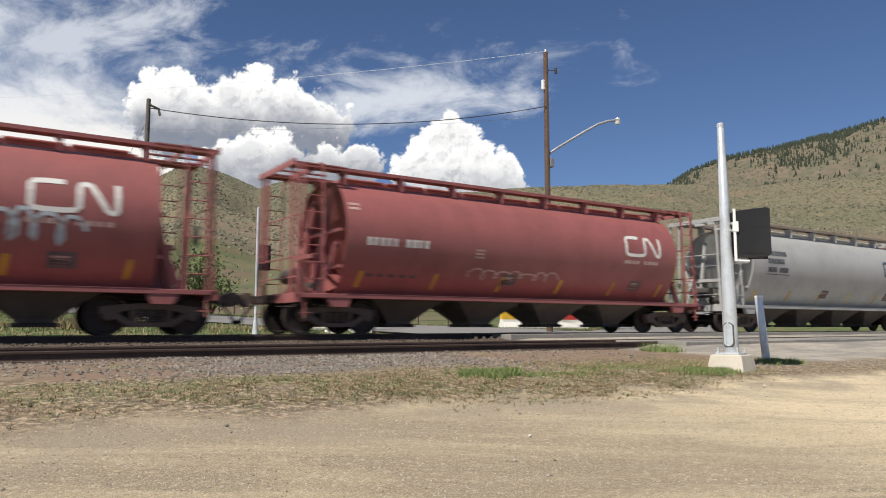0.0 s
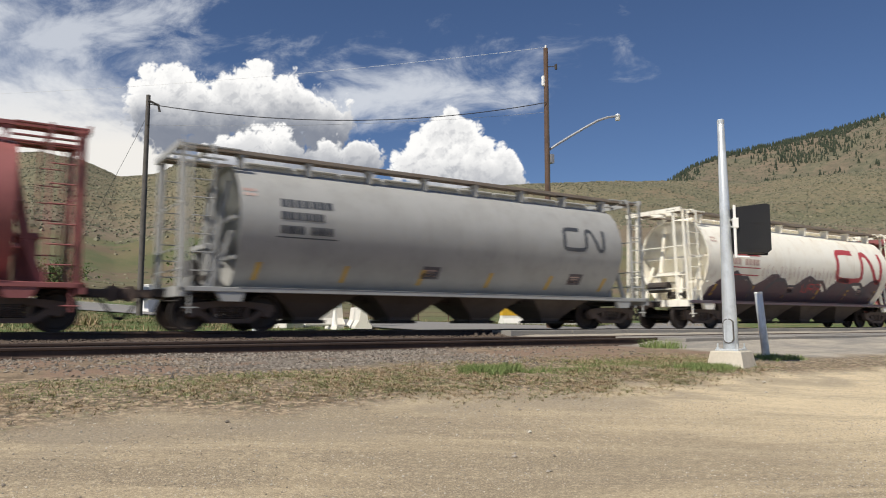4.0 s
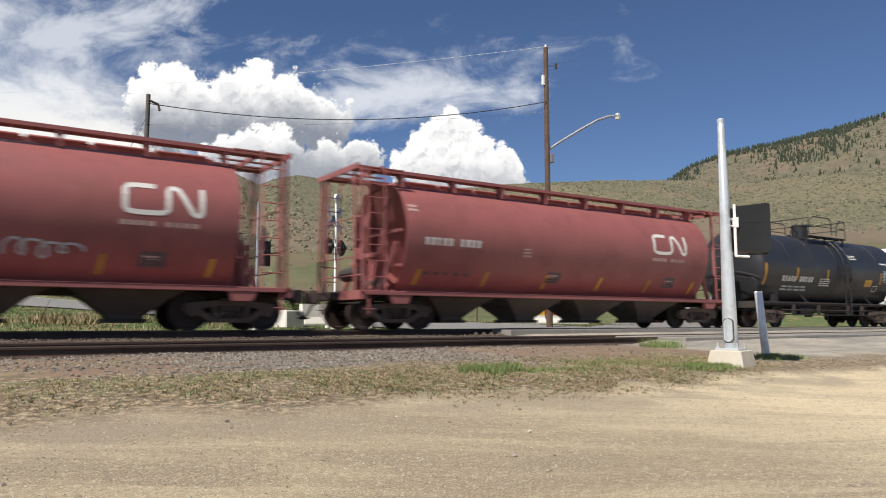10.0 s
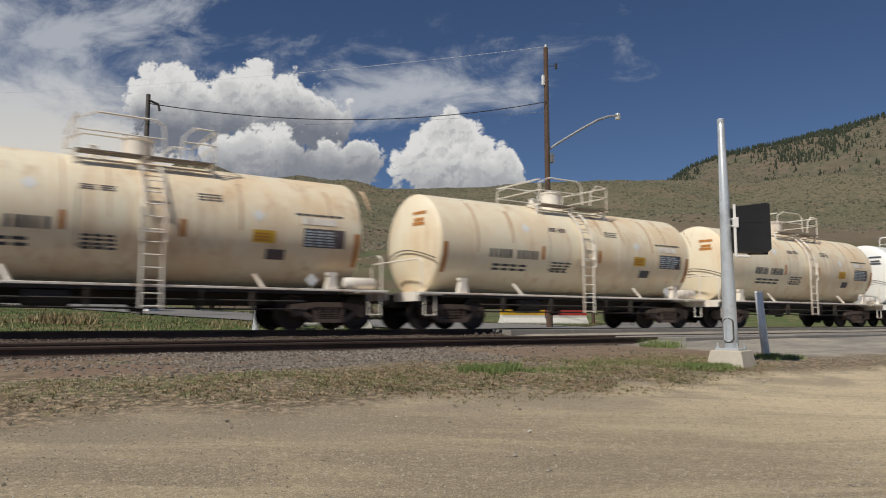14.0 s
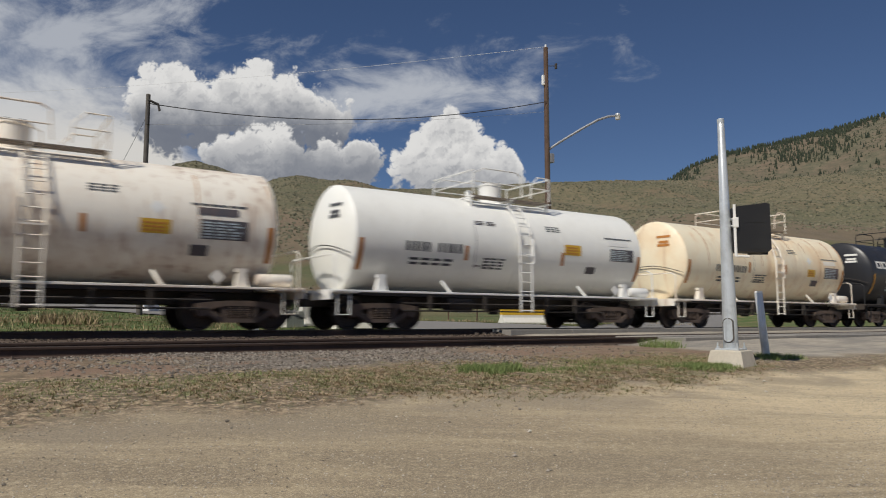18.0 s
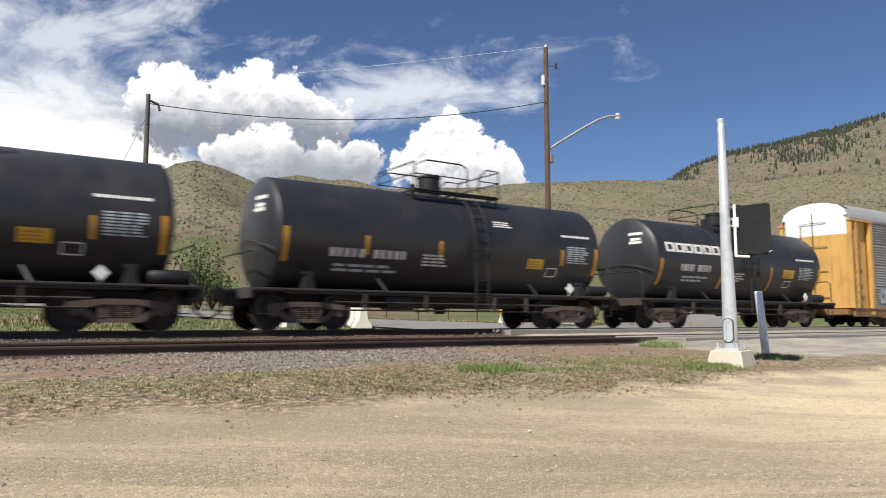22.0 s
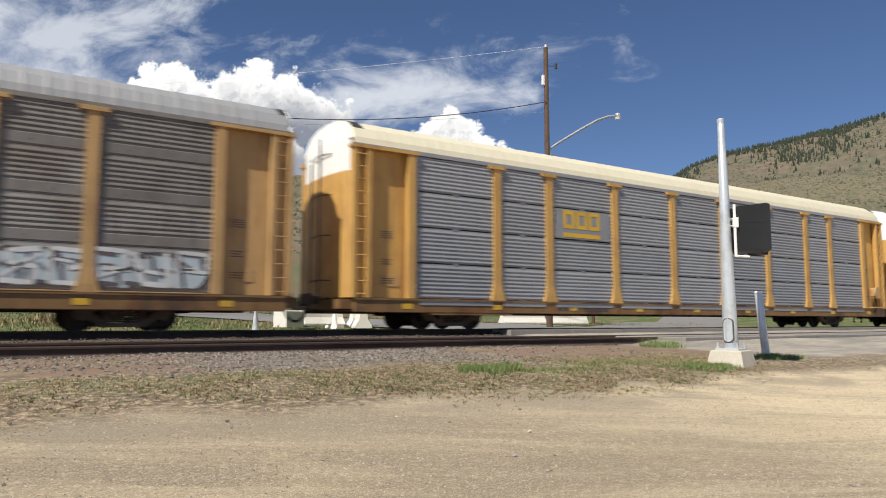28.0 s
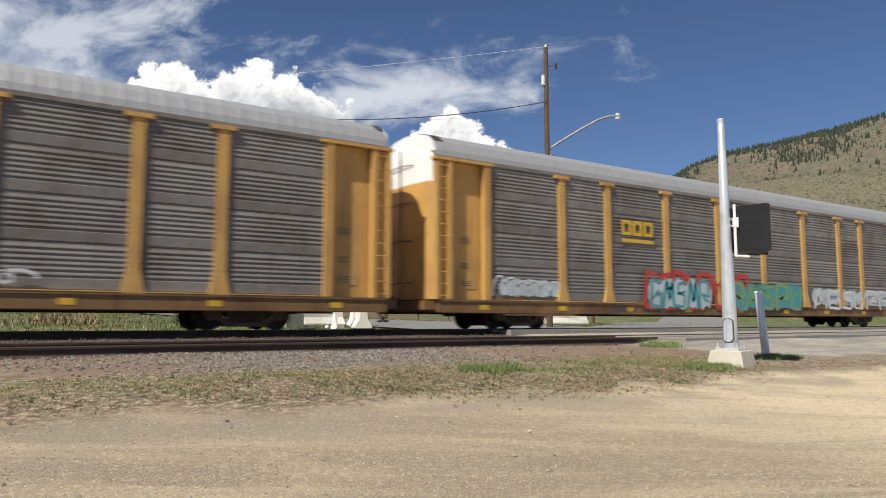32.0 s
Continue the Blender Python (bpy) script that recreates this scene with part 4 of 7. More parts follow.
def hopper(paint_mat, label, hb=6.40):
    car = empty("hopper_car", label, "railway car", "train of freight cars")
    ring = [(-y, z) for y, z in HOP_SIDE] + [(y, z) for y, z in reversed(HOP_SIDE[1:])]
    bm = bm_new()
    inner = [(y * 0.955, 1.02 + (z - 1.02) * 0.985 + 0.02) for y, z in ring]

    def slope(z):
        return 0.10 + max(0.0, 2.75 - z) * 1.05

    rings = [[(-hb + slope(z), y, z) for y, z in inner], [(-hb + 0.02, y, z) for y, z in inner], [(-hb, y, z) for y, z in ring]]
    rings += [[(-6.2 + 12.4 * k / 10, y, z) for y, z in ring] for k in range(11)]
    rings += [[(hb, y, z) for y, z in ring], [(hb - 0.02, y, z) for y, z in inner], [(hb - slope(z), y, z) for y, z in inner]]
    loft(bm, rings)
    smooth(part("body", tidy(bm), paint_mat, car))
    # hatch trough and walkways
    bm = bm_new()
    box(bm, -6.1, 6.1, -0.36, 0.36, 4.08, 4.22, 0.03)
    part("hatch_trough", bm, paint_mat, car)
    cover = box(bm_new(), -0.62, 0.62, -0.42, 0.42, 4.20, 4.27, 0.03)
    first = part("hatch_cover", cover, paint_mat, car, "", pose(-5.3, 0, 0))
    for k in range(1, 9):
        hang("hatch_cover", first.data, car, "", pose(-5.3 + k * 1.325, 0, 0))
    for s in (-1, 1):
        bm = bm_new()
        box(bm, -7.75, 7.75, s * 0.86 - 0.17, s * 0.86 + 0.17, 4.33, 4.36)
        for y in (s * 0.86 - 0.17, s * 0.86 + 0.17):
            box(bm, -7.75, 7.75, y - 0.015, y + 0.015, 4.30, 4.39)
        part("running_board", bm, paint_mat if paint_mat is RED else BOARD_GREY, car)
    me = once("bracket" + paint_mat.name, lambda: prism(bm_new(), [(-0.10, 4.29), (0.10, 4.29), (0.035, 4.20), (0.03, 3.95), (-0.03, 3.95), (-0.035, 4.20)], -0.15, 0.15), paint_mat)
    for k in range(8):
        for s in (-1, 1):
            hang("walkway_bracket", me, car, "", pose(-6.2 + k * 1.77, s * 0.86, 0))
    for s in (-1, 1):
        bm = bm_new()
        box(bm, s * 7.72 - 0.03, s * 7.72 + 0.03, -1.28, 1.28, 4.27, 4.42)
        box(bm, s * 7.0 - 0.03, s * 7.0 + 0.03, -1.28, 1.28, 4.27, 4.40)
        part("end_walkway", bm, paint_mat, car)
        for k in range(5):
            y = -1.2 + k * 0.6
            part("walkway_slat", box(bm_new(), min(s * 6.3, s * 7.75), max(s * 6.3, s * 7.75), y - 0.06, y + 0.06, 4.33, 4.36), paint_mat, car)
    # frame
    for s in (-1, 1):
        bm = bm_new()
        box(bm, -7.6, 7.6, s * 1.45 - 0.07, s * 1.45 + 0.07, 0.92, 1.03, 0.01)
        box(bm, -6.4, 6.4, min(s * 0.78, s * 1.53), max(s * 0.78, s * 1.53), 1.03, 1.042)
        part("side_sill", bm, paint_mat if paint_mat is not CREAM else GRAF_PURPLE, car)
        bm = bm_new()
        box(bm, min(s * 6.0, s * 7.7), max(s * 6.0, s * 7.7), -1.5, 1.5, 0.93, 1.0)
        box(bm, min(s * 7.6, s * 7.74), max(s * 7.6, s * 7.74), -1.5, 1.5, 0.80, 1.04)
        for y in (-1.50, 1.36):
            prism(bm, [(s * 6.9, 0.95), (s * 6.2, 0.95), (s * 6.3, 0.70), (s * 6.75, 0.70)], y, y + 0.14)
        part("end_platform", tidy(bm), paint_mat, car)
    bm = box(bm_new(), -8.0, 8.0, -0.28, 0.28, 0.80, 1.0, 0.02)
    part("center_sill", bm, STEEL_DARK, car)
    # ladders, posts, grab irons at the ends
    for s in (-1, 1):
        for y in (-1.42, -0.95, 0.95, 1.42):
            bm = tube(bm_new(), [(s * 7.62, y, 1.0), (s * 7.62, y * 0.9, 4.32)], 0.045, 6)
            part("end_post", bm, paint_mat, car)
        for y in (-1.48, 1.48):
            bm = bm_new()
            for x in (6.98, 7.48):
                tube(bm, [(s * x, y, 0.42 if x > 7.2 else 1.0), (s * x, y * 0.92, 4.34)], 0.026, 5)
            for k in range(9):
                z = 0.55 + k * 0.42
                tube(bm, [(s * 6.98, y, z) if k else (s * 7.48, y, z), (s * 7.48, y, z)] if k else [(s * 7.30, y, z), (s * 7.62, y, z)], 0.016, 5)
            part("ladder", bm, paint_mat, car)
        for y in (-0.55, 0.55):
            bm = bm_new()
            prism(bm, [(s * 6.35, 3.7), (s * 6.42, 3.7), (s * 6.98, 1.0), (s * 6.78, 1.0)], y - 0.05, y + 0.05)
            part("end_brace", tidy(bm), paint_mat, car)
            bm = prism(bm_new(), [(s * 6.9, 1.0), (s * 7.05, 1.0), (s * 6.5, 2.4), (s * 6.4, 2.4)], y * 2.0 - 0.04, y * 2.0 + 0.04)
            part("corner_brace", tidy(bm), paint_mat, car)
        for z in (1.75, 2.7):
            part("end_beam", box(bm_new(), min(s * 6.42, s * 6.5), max(s * 6.42, s * 6.5), -1.4, 1.4, z - 0.04, z + 0.04), paint_mat, car)
        bm = box(bm_new(), min(s * 6.5, s * 6.95), max(s * 6.5, s * 6.95), -0.55, 0.55, 1.98, 2.12, 0.02)
        box(bm, min(s * 6.5, s * 6.9), max(s * 6.5, s * 6.9), -0.5, -0.42, 1.0, 2.0)
        box(bm, min(s * 6.5, s * 6.9), max(s * 6.5, s * 6.9), 0.42, 0.5, 1.0, 2.0)
        part("brake_shelf", bm, paint_mat, car)
        bm = bm_new()
        for z in (1.45, 1.95, 3.0):
            tube(bm, [(s * 7.62, -1.38, z), (s * 7.62, 1.38, z)], 0.02, 5)
        part("grab_iron", bm, paint_mat, car)
    bm = tube(bm_new(), [(-7.1, -0.15, 1.55), (-7.1, 0.75, 1.55)], 0.20, 12)
    tube(bm, [(-6.8, -0.7, 1.25), (-6.8, 0.1, 1.25)], 0.14, 10)
    part("brake_cylinder", bm, STEEL_DARK, car)
    bm = bm_new()
    lathe(bm, [(7.70, 0.24), (7.72, 0.28), (7.74, 0.24)], 16, "x", (0, 0.55, 2.5))
    for k in range(4):
        a = math.pi * k / 4
        tube(bm, [(7.72, 0.55 + math.cos(a) * 0.25, 2.5 + math.sin(a) * 0.25), (7.72, 0.55 - math.cos(a) * 0.25, 2.5 - math.sin(a) * 0.25)], 0.014, 5)
    part("brake_wheel", tidy(bm), STEEL_DARK, car)
    # outlets
    for k in range(4):
        x = -4.2 + k * 2.8
        bm = bm_new()
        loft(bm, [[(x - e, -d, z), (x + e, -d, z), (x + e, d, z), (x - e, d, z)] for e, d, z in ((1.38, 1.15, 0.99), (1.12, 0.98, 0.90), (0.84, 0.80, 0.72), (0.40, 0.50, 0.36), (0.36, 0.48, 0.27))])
        ch = part("outlet_chute", tidy(bm), CHUTE_DARK, car)
        bm = box(bm_new(), x - 0.46, x + 0.46, -0.56, 0.56, 0.19, 0.28, 0.015)
        tube(bm, [(x + 0.3, -0.72, 0.25), (x + 0.3, 0.72, 0.25)], 0.03, 6)
        part("outlet_gate", bm, STEEL_DARK, ch)
    ends(car, HOP_HALF)
    for x in (-6.4, 6.4):
        truck(car, x)
    # reflective strips along the side
    for k in range(6):
        x = -5.85 + k * 2.34
        decal("reflector_strip", [((x - 0.08, 1.24), (x + 0.04, 1.24), (x + 0.09, 1.66), (x - 0.03, 1.66))], hop_y, STRIPE_DULL, car, "yellow reflective strip")
    for x in (-0.9, 4.55):
        decal("stencil_panel", [rect(x - 0.28, x + 0.28, 1.42, 1.75)], hop_y, GRAF_DARK, car)
        decal("stencil_mark", lines(x - 0.2, x + 0.2, 1.48, 1.7, 3, 3), hop_y, LETTER_PINK, car)
    for z in (3.34, 3.22):
        decal("corner_print", bars(-6.30, -5.98, z, z + 0.07, 4, 0.25), hop_y, LETTER_PINK, car)
    return car


def put(car, s0):
    """Places a car by its middle's place at the start."""
    car["start"] = s0
    car.matrix_basis = pose(s0, MAIN_Y, 0)
    return car


CARS = []
HOP_I = 135.83


def hop_place(k):
    return HOP_I + (k - 8) * 17.335


def hopper_marks(car, kind, seed):
    """Emblem and small print that set one car apart."""
    if kind == "red":
        e = 0.4 if seed == 11 else 0.0
        decal("emblem", bent_band(3.75 - e, 5.62 - e, 2.54, 3.24), hop_y, LETTER_WHITE, car, "white bent-band emblem", 2)
        decal("address_line", bars(3.8 - e, 5.5 - e, 2.30, 2.41, 9, 0.3, seed), hop_y, LETTER_PINK, car, "small white lettering bar")
        decal("number_line", bars(-5.8, -3.85, 2.32, 2.53, 10, 0.42, seed), hop_y, LETTER_WHITE if seed % 2 else LETTER_PINK, car, "pale number bar")
        decal("data_panel", lines(-2.3, -1.95, 2.15, 2.45, 3, 2, seed), hop_y, LETTER_PINK, car)
        decal("weight_line", bars(-5.7, -4.0, 1.52, 1.60, 5, 0.4, seed), hop_y, GRAF_PURPLE, car)
    elif kind == "grey":
        decal("emblem", bent_band(3.7, 5.65, 2.45, 3.2), hop_y, LETTER_DARK, car, "dark grey bent-band emblem", 2)
        for z, n in ((3.02, 7), (2.70, 6), (2.36, 9)):
            decal("name_line", bars(-5.4, -4.0 if n > 6 else -4.25, z, z + 0.20, n, 0.2, seed + n), hop_y, LETTER_DARK, car, "dark lettering bar")
        decal("rule", [rect(-5.5, -3.9, 2.26, 2.29)], hop_y, LETTER_DARK, car)
    else:
        decal("emblem", bent_band(1.95, 6.2, 1.95, 3.40), hop_y, LETTER_RED, car, "big red bent-band emblem", 2)
        for z, n, x1 in ((3.28, 8, -3.45), (2.92, 8, -3.45), (2.42, 9, -3.45)):
            decal("name_line", bars(-5.55, x1, z, z + 0.23, n, 0.2, seed + n), hop_y, LETTER_RED if z > 2.5 else LETTER_PINK, car, "red lettering bar")
        for z in (2.78, 2.30, 2.02):
            decal("rule", [rect(-5.6, -3.4, z, z + 0.04)], hop_y, LETTER_RED, car)
        # long mural along the lower half, hills of dark paint
        rnd = random.Random(9)
        top = [1.45 + 0.62 * abs(math.sin(k * 0.55)) + rnd.uniform(0, 0.16) for k in range(28)]
        quads = [((-6.2 + k * 0.455, 1.06), (-6.2 + (k + 1) * 0.455, 1.06), (-6.2 + (k + 1) * 0.455, top[k + 1]), (-6.2 + k * 0.455, top[k])) for k in range(27)]
        decal("mural", quads, hop_y, GRAF_PURPLE, car, "dark maroon and grey sprayed mural", 18)
        decal("mural_hump", [q for c, w in ((-1.9, 0.9), (0.9, 1.0), (4.0, 1.1), (-4.4, 1.0)) for q in ribbon([(c - w, 1.15), (c - w * 0.8, 1.6), (c - w * 0.3, 1.92), (c + w * 0.3, 1.94), (c + w * 0.8, 1.62), (c + w, 1.15)], 0.14)],
              lambda x, z: hop_y(x, z) - 0.004, GRAF_DARK, car, "sprayed dark humps", 2)
        decal("mural_letter", bubble(-0.2, 1.3, 1.45, 1.85, 4, 3), lambda x, z: hop_y(x, z) - 0.008, LETTER_RED, car, "red sprayed marks", 2)
        decal("drips", [rect(x, x + 0.035, 2.1 - abs(math.sin(x * 3)) * 0.3, 2.25 + 0.25 * abs(math.sin(x * 7.0))) for x in np.arange(-3.2, 2.6, 0.31)], hop_y, LETTER_PINK, car, "pink paint drips")


red = hopper(RED, "oxide red covered hopper car with a white emblem")
grey = hopper(GREY, "grey covered hopper car with dark lettering")
cream = hopper(CREAM, "cream covered hopper car with red emblem and sprayed mural", 6.62)
plan = [("red", "oxide red covered hopper car with pale sprayed scrawl"), ("red", "oxide red covered hopper car with white emblem and number"), ("grey", "light grey covered hopper car with dark emblem"),
        ("red", "oxide red covered hopper car with a crisp white emblem"), ("grey", "light grey covered hopper car with faded lettering"), ("cream", ""),
        ("red", "oxide red covered hopper car with an olive vertical patch"), ("red", "oxide red covered hopper car with olive smudge by its emblem"),
        ("red", "oxide red covered hopper car with small scrawl low down"), ("red", "oxide red covered hopper car with dull clean sides")]
first_of = {"red": red, "grey": grey, "cream": cream}
used = set()
for k, (kind, label) in enumerate(plan):
    if kind in used:
        car = copy_thing(first_of[kind], pose(0, 0, 0))
    else:
        car = first_of[kind]
    CARS.append((car, kind, k, label))
    used.add(kind)
made = []
# copies first, so that each takes only the shared pieces; the marks follow
for car, kind, k, label in CARS:
    put(car, hop_place(k) + (0.24 if kind == "cream" else 0.0))
    hopper_marks(car, kind, k + 2)
    if label:
        tagged(car, label)
    made.append(car)
decal("scrawl", scrawl(2.2, 4.9, 1.9, 2.6, 5, 0.09, 6), hop_y, GRAF_PALE, made[0], "pale sprayed scrawl", 2)
decal("scrawl", scrawl(-2.4, 1.0, 1.55, 1.9, 8, 0.04, 7), hop_y, LETTER_PINK, made[1], "faint sprayed scrawl", 2)
decal("olive_patch", [rect(0.35, 1.15, 1.1, 3.9)], hop_y, OLIVE, made[6], "olive painted patch", 48)
decal("olive_patch", [rect(3.1, 3.7, 1.2, 3.2)], hop_y, OLIVE, made[7], "olive smudge", 36)
decal("scrawl", scrawl(1.7, 3.1, 1.5, 1.95, 12, 0.05, 4), hop_y, GRAF_PALE, made[8], "small pale sprayed scrawl", 2)
TRAIN = list(made)


# ---- tank cars ----
TANK_R, TANK_Z = 1.50, 2.48


def tank_y(x, z):
    return -math.sqrt(max(0.01, TANK_R ** 2 - (z - TANK_Z) ** 2)) - 0.007


def handrail(bm, pts, r=0.024):
    return tube(bm, pts, r, 6)


HEAD = 0.34


def head_out(r):
    """How far the dished head stands out at a share r of its radius: a shallow crown with a tight knuckle."""
    return (HEAD - 0.09) * (1 - r * r) + 0.09 * math.sqrt(max(0.0, 1 - r ** 8))


def tank(shell_mat, trim_mat, label, half=5.35, dome_x=0.1, ladder_x=0.0, truck_x=4.15):
    """A tank car: shell, heads, dome with platform, ladder, walkway sills, saddles, trucks."""
    car = empty("tank_car", label, "railway car", "train of freight cars")
    bm = bm_new()
    lathe(bm, [(-half + 2 * half * k / 8, TANK_R) for k in range(9)], 56, "x", (0, 0, TANK_Z))
    smooth(part("shell", tidy(bm), shell_mat, car))
    for s in (-1, 1):
        bm = bm_new()
        lathe(bm, [(s * (half + head_out(r)), TANK_R * r + 0.001) for r in (1.0, 0.995, 0.98, 0.95, 0.9, 0.8, 0.65, 0.5, 0.35, 0.18)] + [(s * (half + HEAD), 0.02)], 56, "x", (0, 0, TANK_Z))
        smooth(part("head", tidy(bm), shell_mat, car))
    for k in range(1, 6):
        x = -half + 2 * half * k / 6
        bm = lathe(bm_new(), [(x - 0.02, TANK_R - 0.01), (x - 0.012, TANK_R + 0.005), (x + 0.012, TANK_R + 0.005), (x + 0.02, TANK_R - 0.01)], 56, "x", (0, 0, TANK_Z))
        smooth(part("weld_seam", tidy(bm), shell_mat, car), 60)
    # dome and its platform
    bm = lathe(bm_new(), [(3.85, 0.02), (3.85, 0.34), (4.48, 0.34), (4.51, 0.37), (4.55, 0.37), (4.58, 0.30), (4.58, 0.02)], 20, "z", (dome_x, 0, 0))
    dome = smooth(part("dome", tidy(bm), trim_mat, car), 40)
    for k in range(6):
        a = k * math.pi / 3
        part("dome_bolt", lathe(bm_new(), [(4.55, 0.03), (4.62, 0.03)], 6, "z", (dome_x + 0.28 * math.cos(a), 0.28 * math.sin(a), 0)), STEEL_DARK, dome)
    for y in (-0.98, -0.70, 0.70, 0.98):
        part("platform_board", box(bm_new(), -1.35, 1.65, y - 0.09, y + 0.09, 3.94, 3.965), BLACK if trim_mat is BLACK else BOARD_GREY, car)
    for x in (-1.35, 0.1, 1.62):
        bm = box(bm_new(), x - 0.03, x + 0.03, -1.1, 1.1, 3.90, 3.94)
        for s in (-1, 1):
            box(bm, x - 0.03, x + 0.03, s * 0.95 - 0.03, s * 0.95 + 0.03, 3.45, 3.95)
        part("platform_bracket", bm, trim_mat, car)
    for s in (-1, 1):
        bm = bm_new()
        y = s * 1.08
        handrail(bm, [(-1.35, y, 4.0), (-1.35, y, 4.62), (-0.95, y, 4.80), (0.25, y, 4.80), (0.45, y, 4.70), (0.5, y, 4.05)])
        handrail(bm, [(-1.35, y, 4.38), (0.48, y, 4.38)], 0.018)
        handrail(bm, [(0.85, y, 4.05), (0.9, y, 4.50), (1.15, y, 4.74), (1.62, y, 4.74), (1.62, y, 4.0)])
        handrail(bm, [(0.9, y, 4.38), (1.62, y, 4.38)], 0.018)
        part("handrail", bm, trim_mat, car)
    for s in (-1, 1):
        bm = bm_new()
        x = -1.35 if s < 0 else 1.62
        handrail(bm, [(x, -1.08, 4.72), (x, 1.08, 4.72)])
        handrail(bm, [(x, -1.08, 4.38), (x, 1.08, 4.38)], 0.018)
        part("handrail", bm, trim_mat, car)
    bm = lathe(bm_new(), [(3.9, 0.02), (3.9, 0.10), (4.22, 0.10), (4.26, 0.05), (4.26, 0.02)], 12, "z", (-0.9, -0.2, 0))
    part("valve", tidy(bm), trim_mat, car)
    part("valve", tidy(lathe(bm_new(), [(3.9, 0.02), (3.9, 0.08), (4.15, 0.08), (4.15, 0.02)], 12, "z", (-0.6, 0.3, 0))), trim_mat, car)
    # ladder bent round the shell
    for s in (-1, 1):
        bm = bm_new()
        for x in (ladder_x - 0.02, ladder_x + 0.42):
            pts = [(x, s * 1.62, 0.50), (x, s * 1.62, 2.5)] + [(x, s * (TANK_R + 0.12) * math.cos(a), TANK_Z + (TANK_R + 0.10) * math.sin(a)) for a in [0.15 * k for k in range(1, 7)]]
            tube(bm, pts, 0.028, 6)
        for k in range(13):
            z = 0.55 + k * 0.28
            y = 1.62 if z < 2.5 else math.sqrt(max(0.05, 1.62 ** 2 - (z - TANK_Z) ** 2))
            tube(bm, [(ladder_x - 0.02, s * y, z), (ladder_x + 0.42, s * y, z)], 0.016, 5)
        part("ladder", bm, trim_mat, car)
        bm = bm_new()
        box(bm, ladder_x - 0.10, ladder_x + 0.5, s * 1.66 - 0.02, s * 1.66 + 0.02, 2.15, 2.19)
        box(bm, ladder_x - 0.08, ladder_x - 0.04, s * 1.66 - 0.03, s * 1.66 + 0.03, 1.95, 2.7)
        box(bm, ladder_x + 0.44, ladder_x + 0.48, s * 1.66 - 0.03, s * 1.66 + 0.03, 1.95, 2.7)
        part("ladder_guard", bm, trim_mat, car)
    # walkway sills, saddles and struts
    for s in (-1, 1):
        bm = box(bm_new(), -6.05, 6.05, s * 1.52 - 0.06, s * 1.52 + 0.06, 0.975, 1.03, 0.008)
        part("side_sill", bm, trim_mat if trim_mat is not BLACK else STEEL_DARK, car)
        for x in (-half + 0.75, half - 0.75):
            bm = prism(bm_new(), [(x - 0.17, 1.0), (x + 0.17, 1.0), (x + 0.08, 1.36), (x + 0.12, 1.38), (x + 0.12, 1.46), (x - 0.12, 1.46), (x - 0.12, 1.38), (x - 0.08, 1.36)], s * 1.28, s * 1.46)
            part("saddle_post", tidy(bm), trim_mat, car)
        for x in (-2.6, 2.6):
            bm = tube(bm_new(), [(x + 0.15, s * 1.5, 1.0), (x - 0.02, s * 1.28, 1.35)], 0.045, 6)
            part("strut", bm, trim_mat, car)
        bm = bm_new()
        box(bm, min(s * 5.3, s * 6.1), max(s * 5.3, s * 6.1), -1.55, 1.55, 0.95, 1.02)
        box(bm, min(s * 6.05, s * 6.12), max(s * 6.05, s * 6.12), -1.5, 1.5, 0.78, 1.04)
        part("end_platform", bm, STEEL_DARK if trim_mat is BLACK else trim_mat, car)
        for y in (-1.5, 1.5):
            part("step", tube(bm_new(), [(s * 5.9, y, 1.0), (s * 5.9, y, 0.40), (s * 5.55, y, 0.40), (s * 5.55, y, 1.0)], 0.024, 6), trim_mat, car)
        bm = bm_new()
        tube(bm, [(s * 5.95, -1.45, 1.0), (s * 5.95, -1.45, 1.85), (s * 5.95, -1.3, 1.95), (s * 5.95, 1.3, 1.95), (s * 5.95, 1.45, 1.85), (s * 5.95, 1.45, 1.0)], 0.024, 6)
        part("end_rail", bm, trim_mat, car)
        bm = bm_new()
        arc = [(s * (half + head_out(min(1.0, abs(y) / TANK_R)) + 0.06), y, 2.28 - 0.30 * (y / 1.4) ** 2) for y in [-1.38 + 0.276 * k for k in range(11)]]
        tube(bm, arc, 0.016, 6)
        part("end_pipe", bm, STEEL_DARK, car, "dark pipe across the tank head")
        if s < 0:
            continue
        bm = lathe(bm_new(), [(-0.48, 0.02), (-0.46, 0.13), (-0.40, 0.17), (0.40, 0.17), (0.46, 0.13), (0.48, 0.02)], 14, "x", (s * (half + 0.12), -1.18, 1.21))
        smooth(part("air_reservoir", tidy(bm), trim_mat, car, "small horizontal air cylinder"))
    bm = box(bm_new(), -6.3, 6.3, -0.3, 0.3, 0.62, 0.98, 0.02)
    part("center_sill", bm, STEEL_DARK, car)
    bm = prism(bm_new(), [(-5.2, 1.02), (5.2, 1.02), (4.9, 0.92), (-4.9, 0.92)], -0.9, 0.9)
    part("cradle", tidy(bm), STEEL_DARK, car)
    bm = bm_new()
    for y, z in ((-1.2, 0.72), (-1.1, 0.52)):
        tube(bm, [(-3.8, y, z), (3.9, y, z)], 0.025, 6)
    for x in (-2.9, -1.0, 1.4, 2.6):
        box(bm, x - 0.03, x + 0.03, -1.22, -1.08, 0.5, 0.95)
    part("brake_pipe", bm, STEEL_DARK, car)
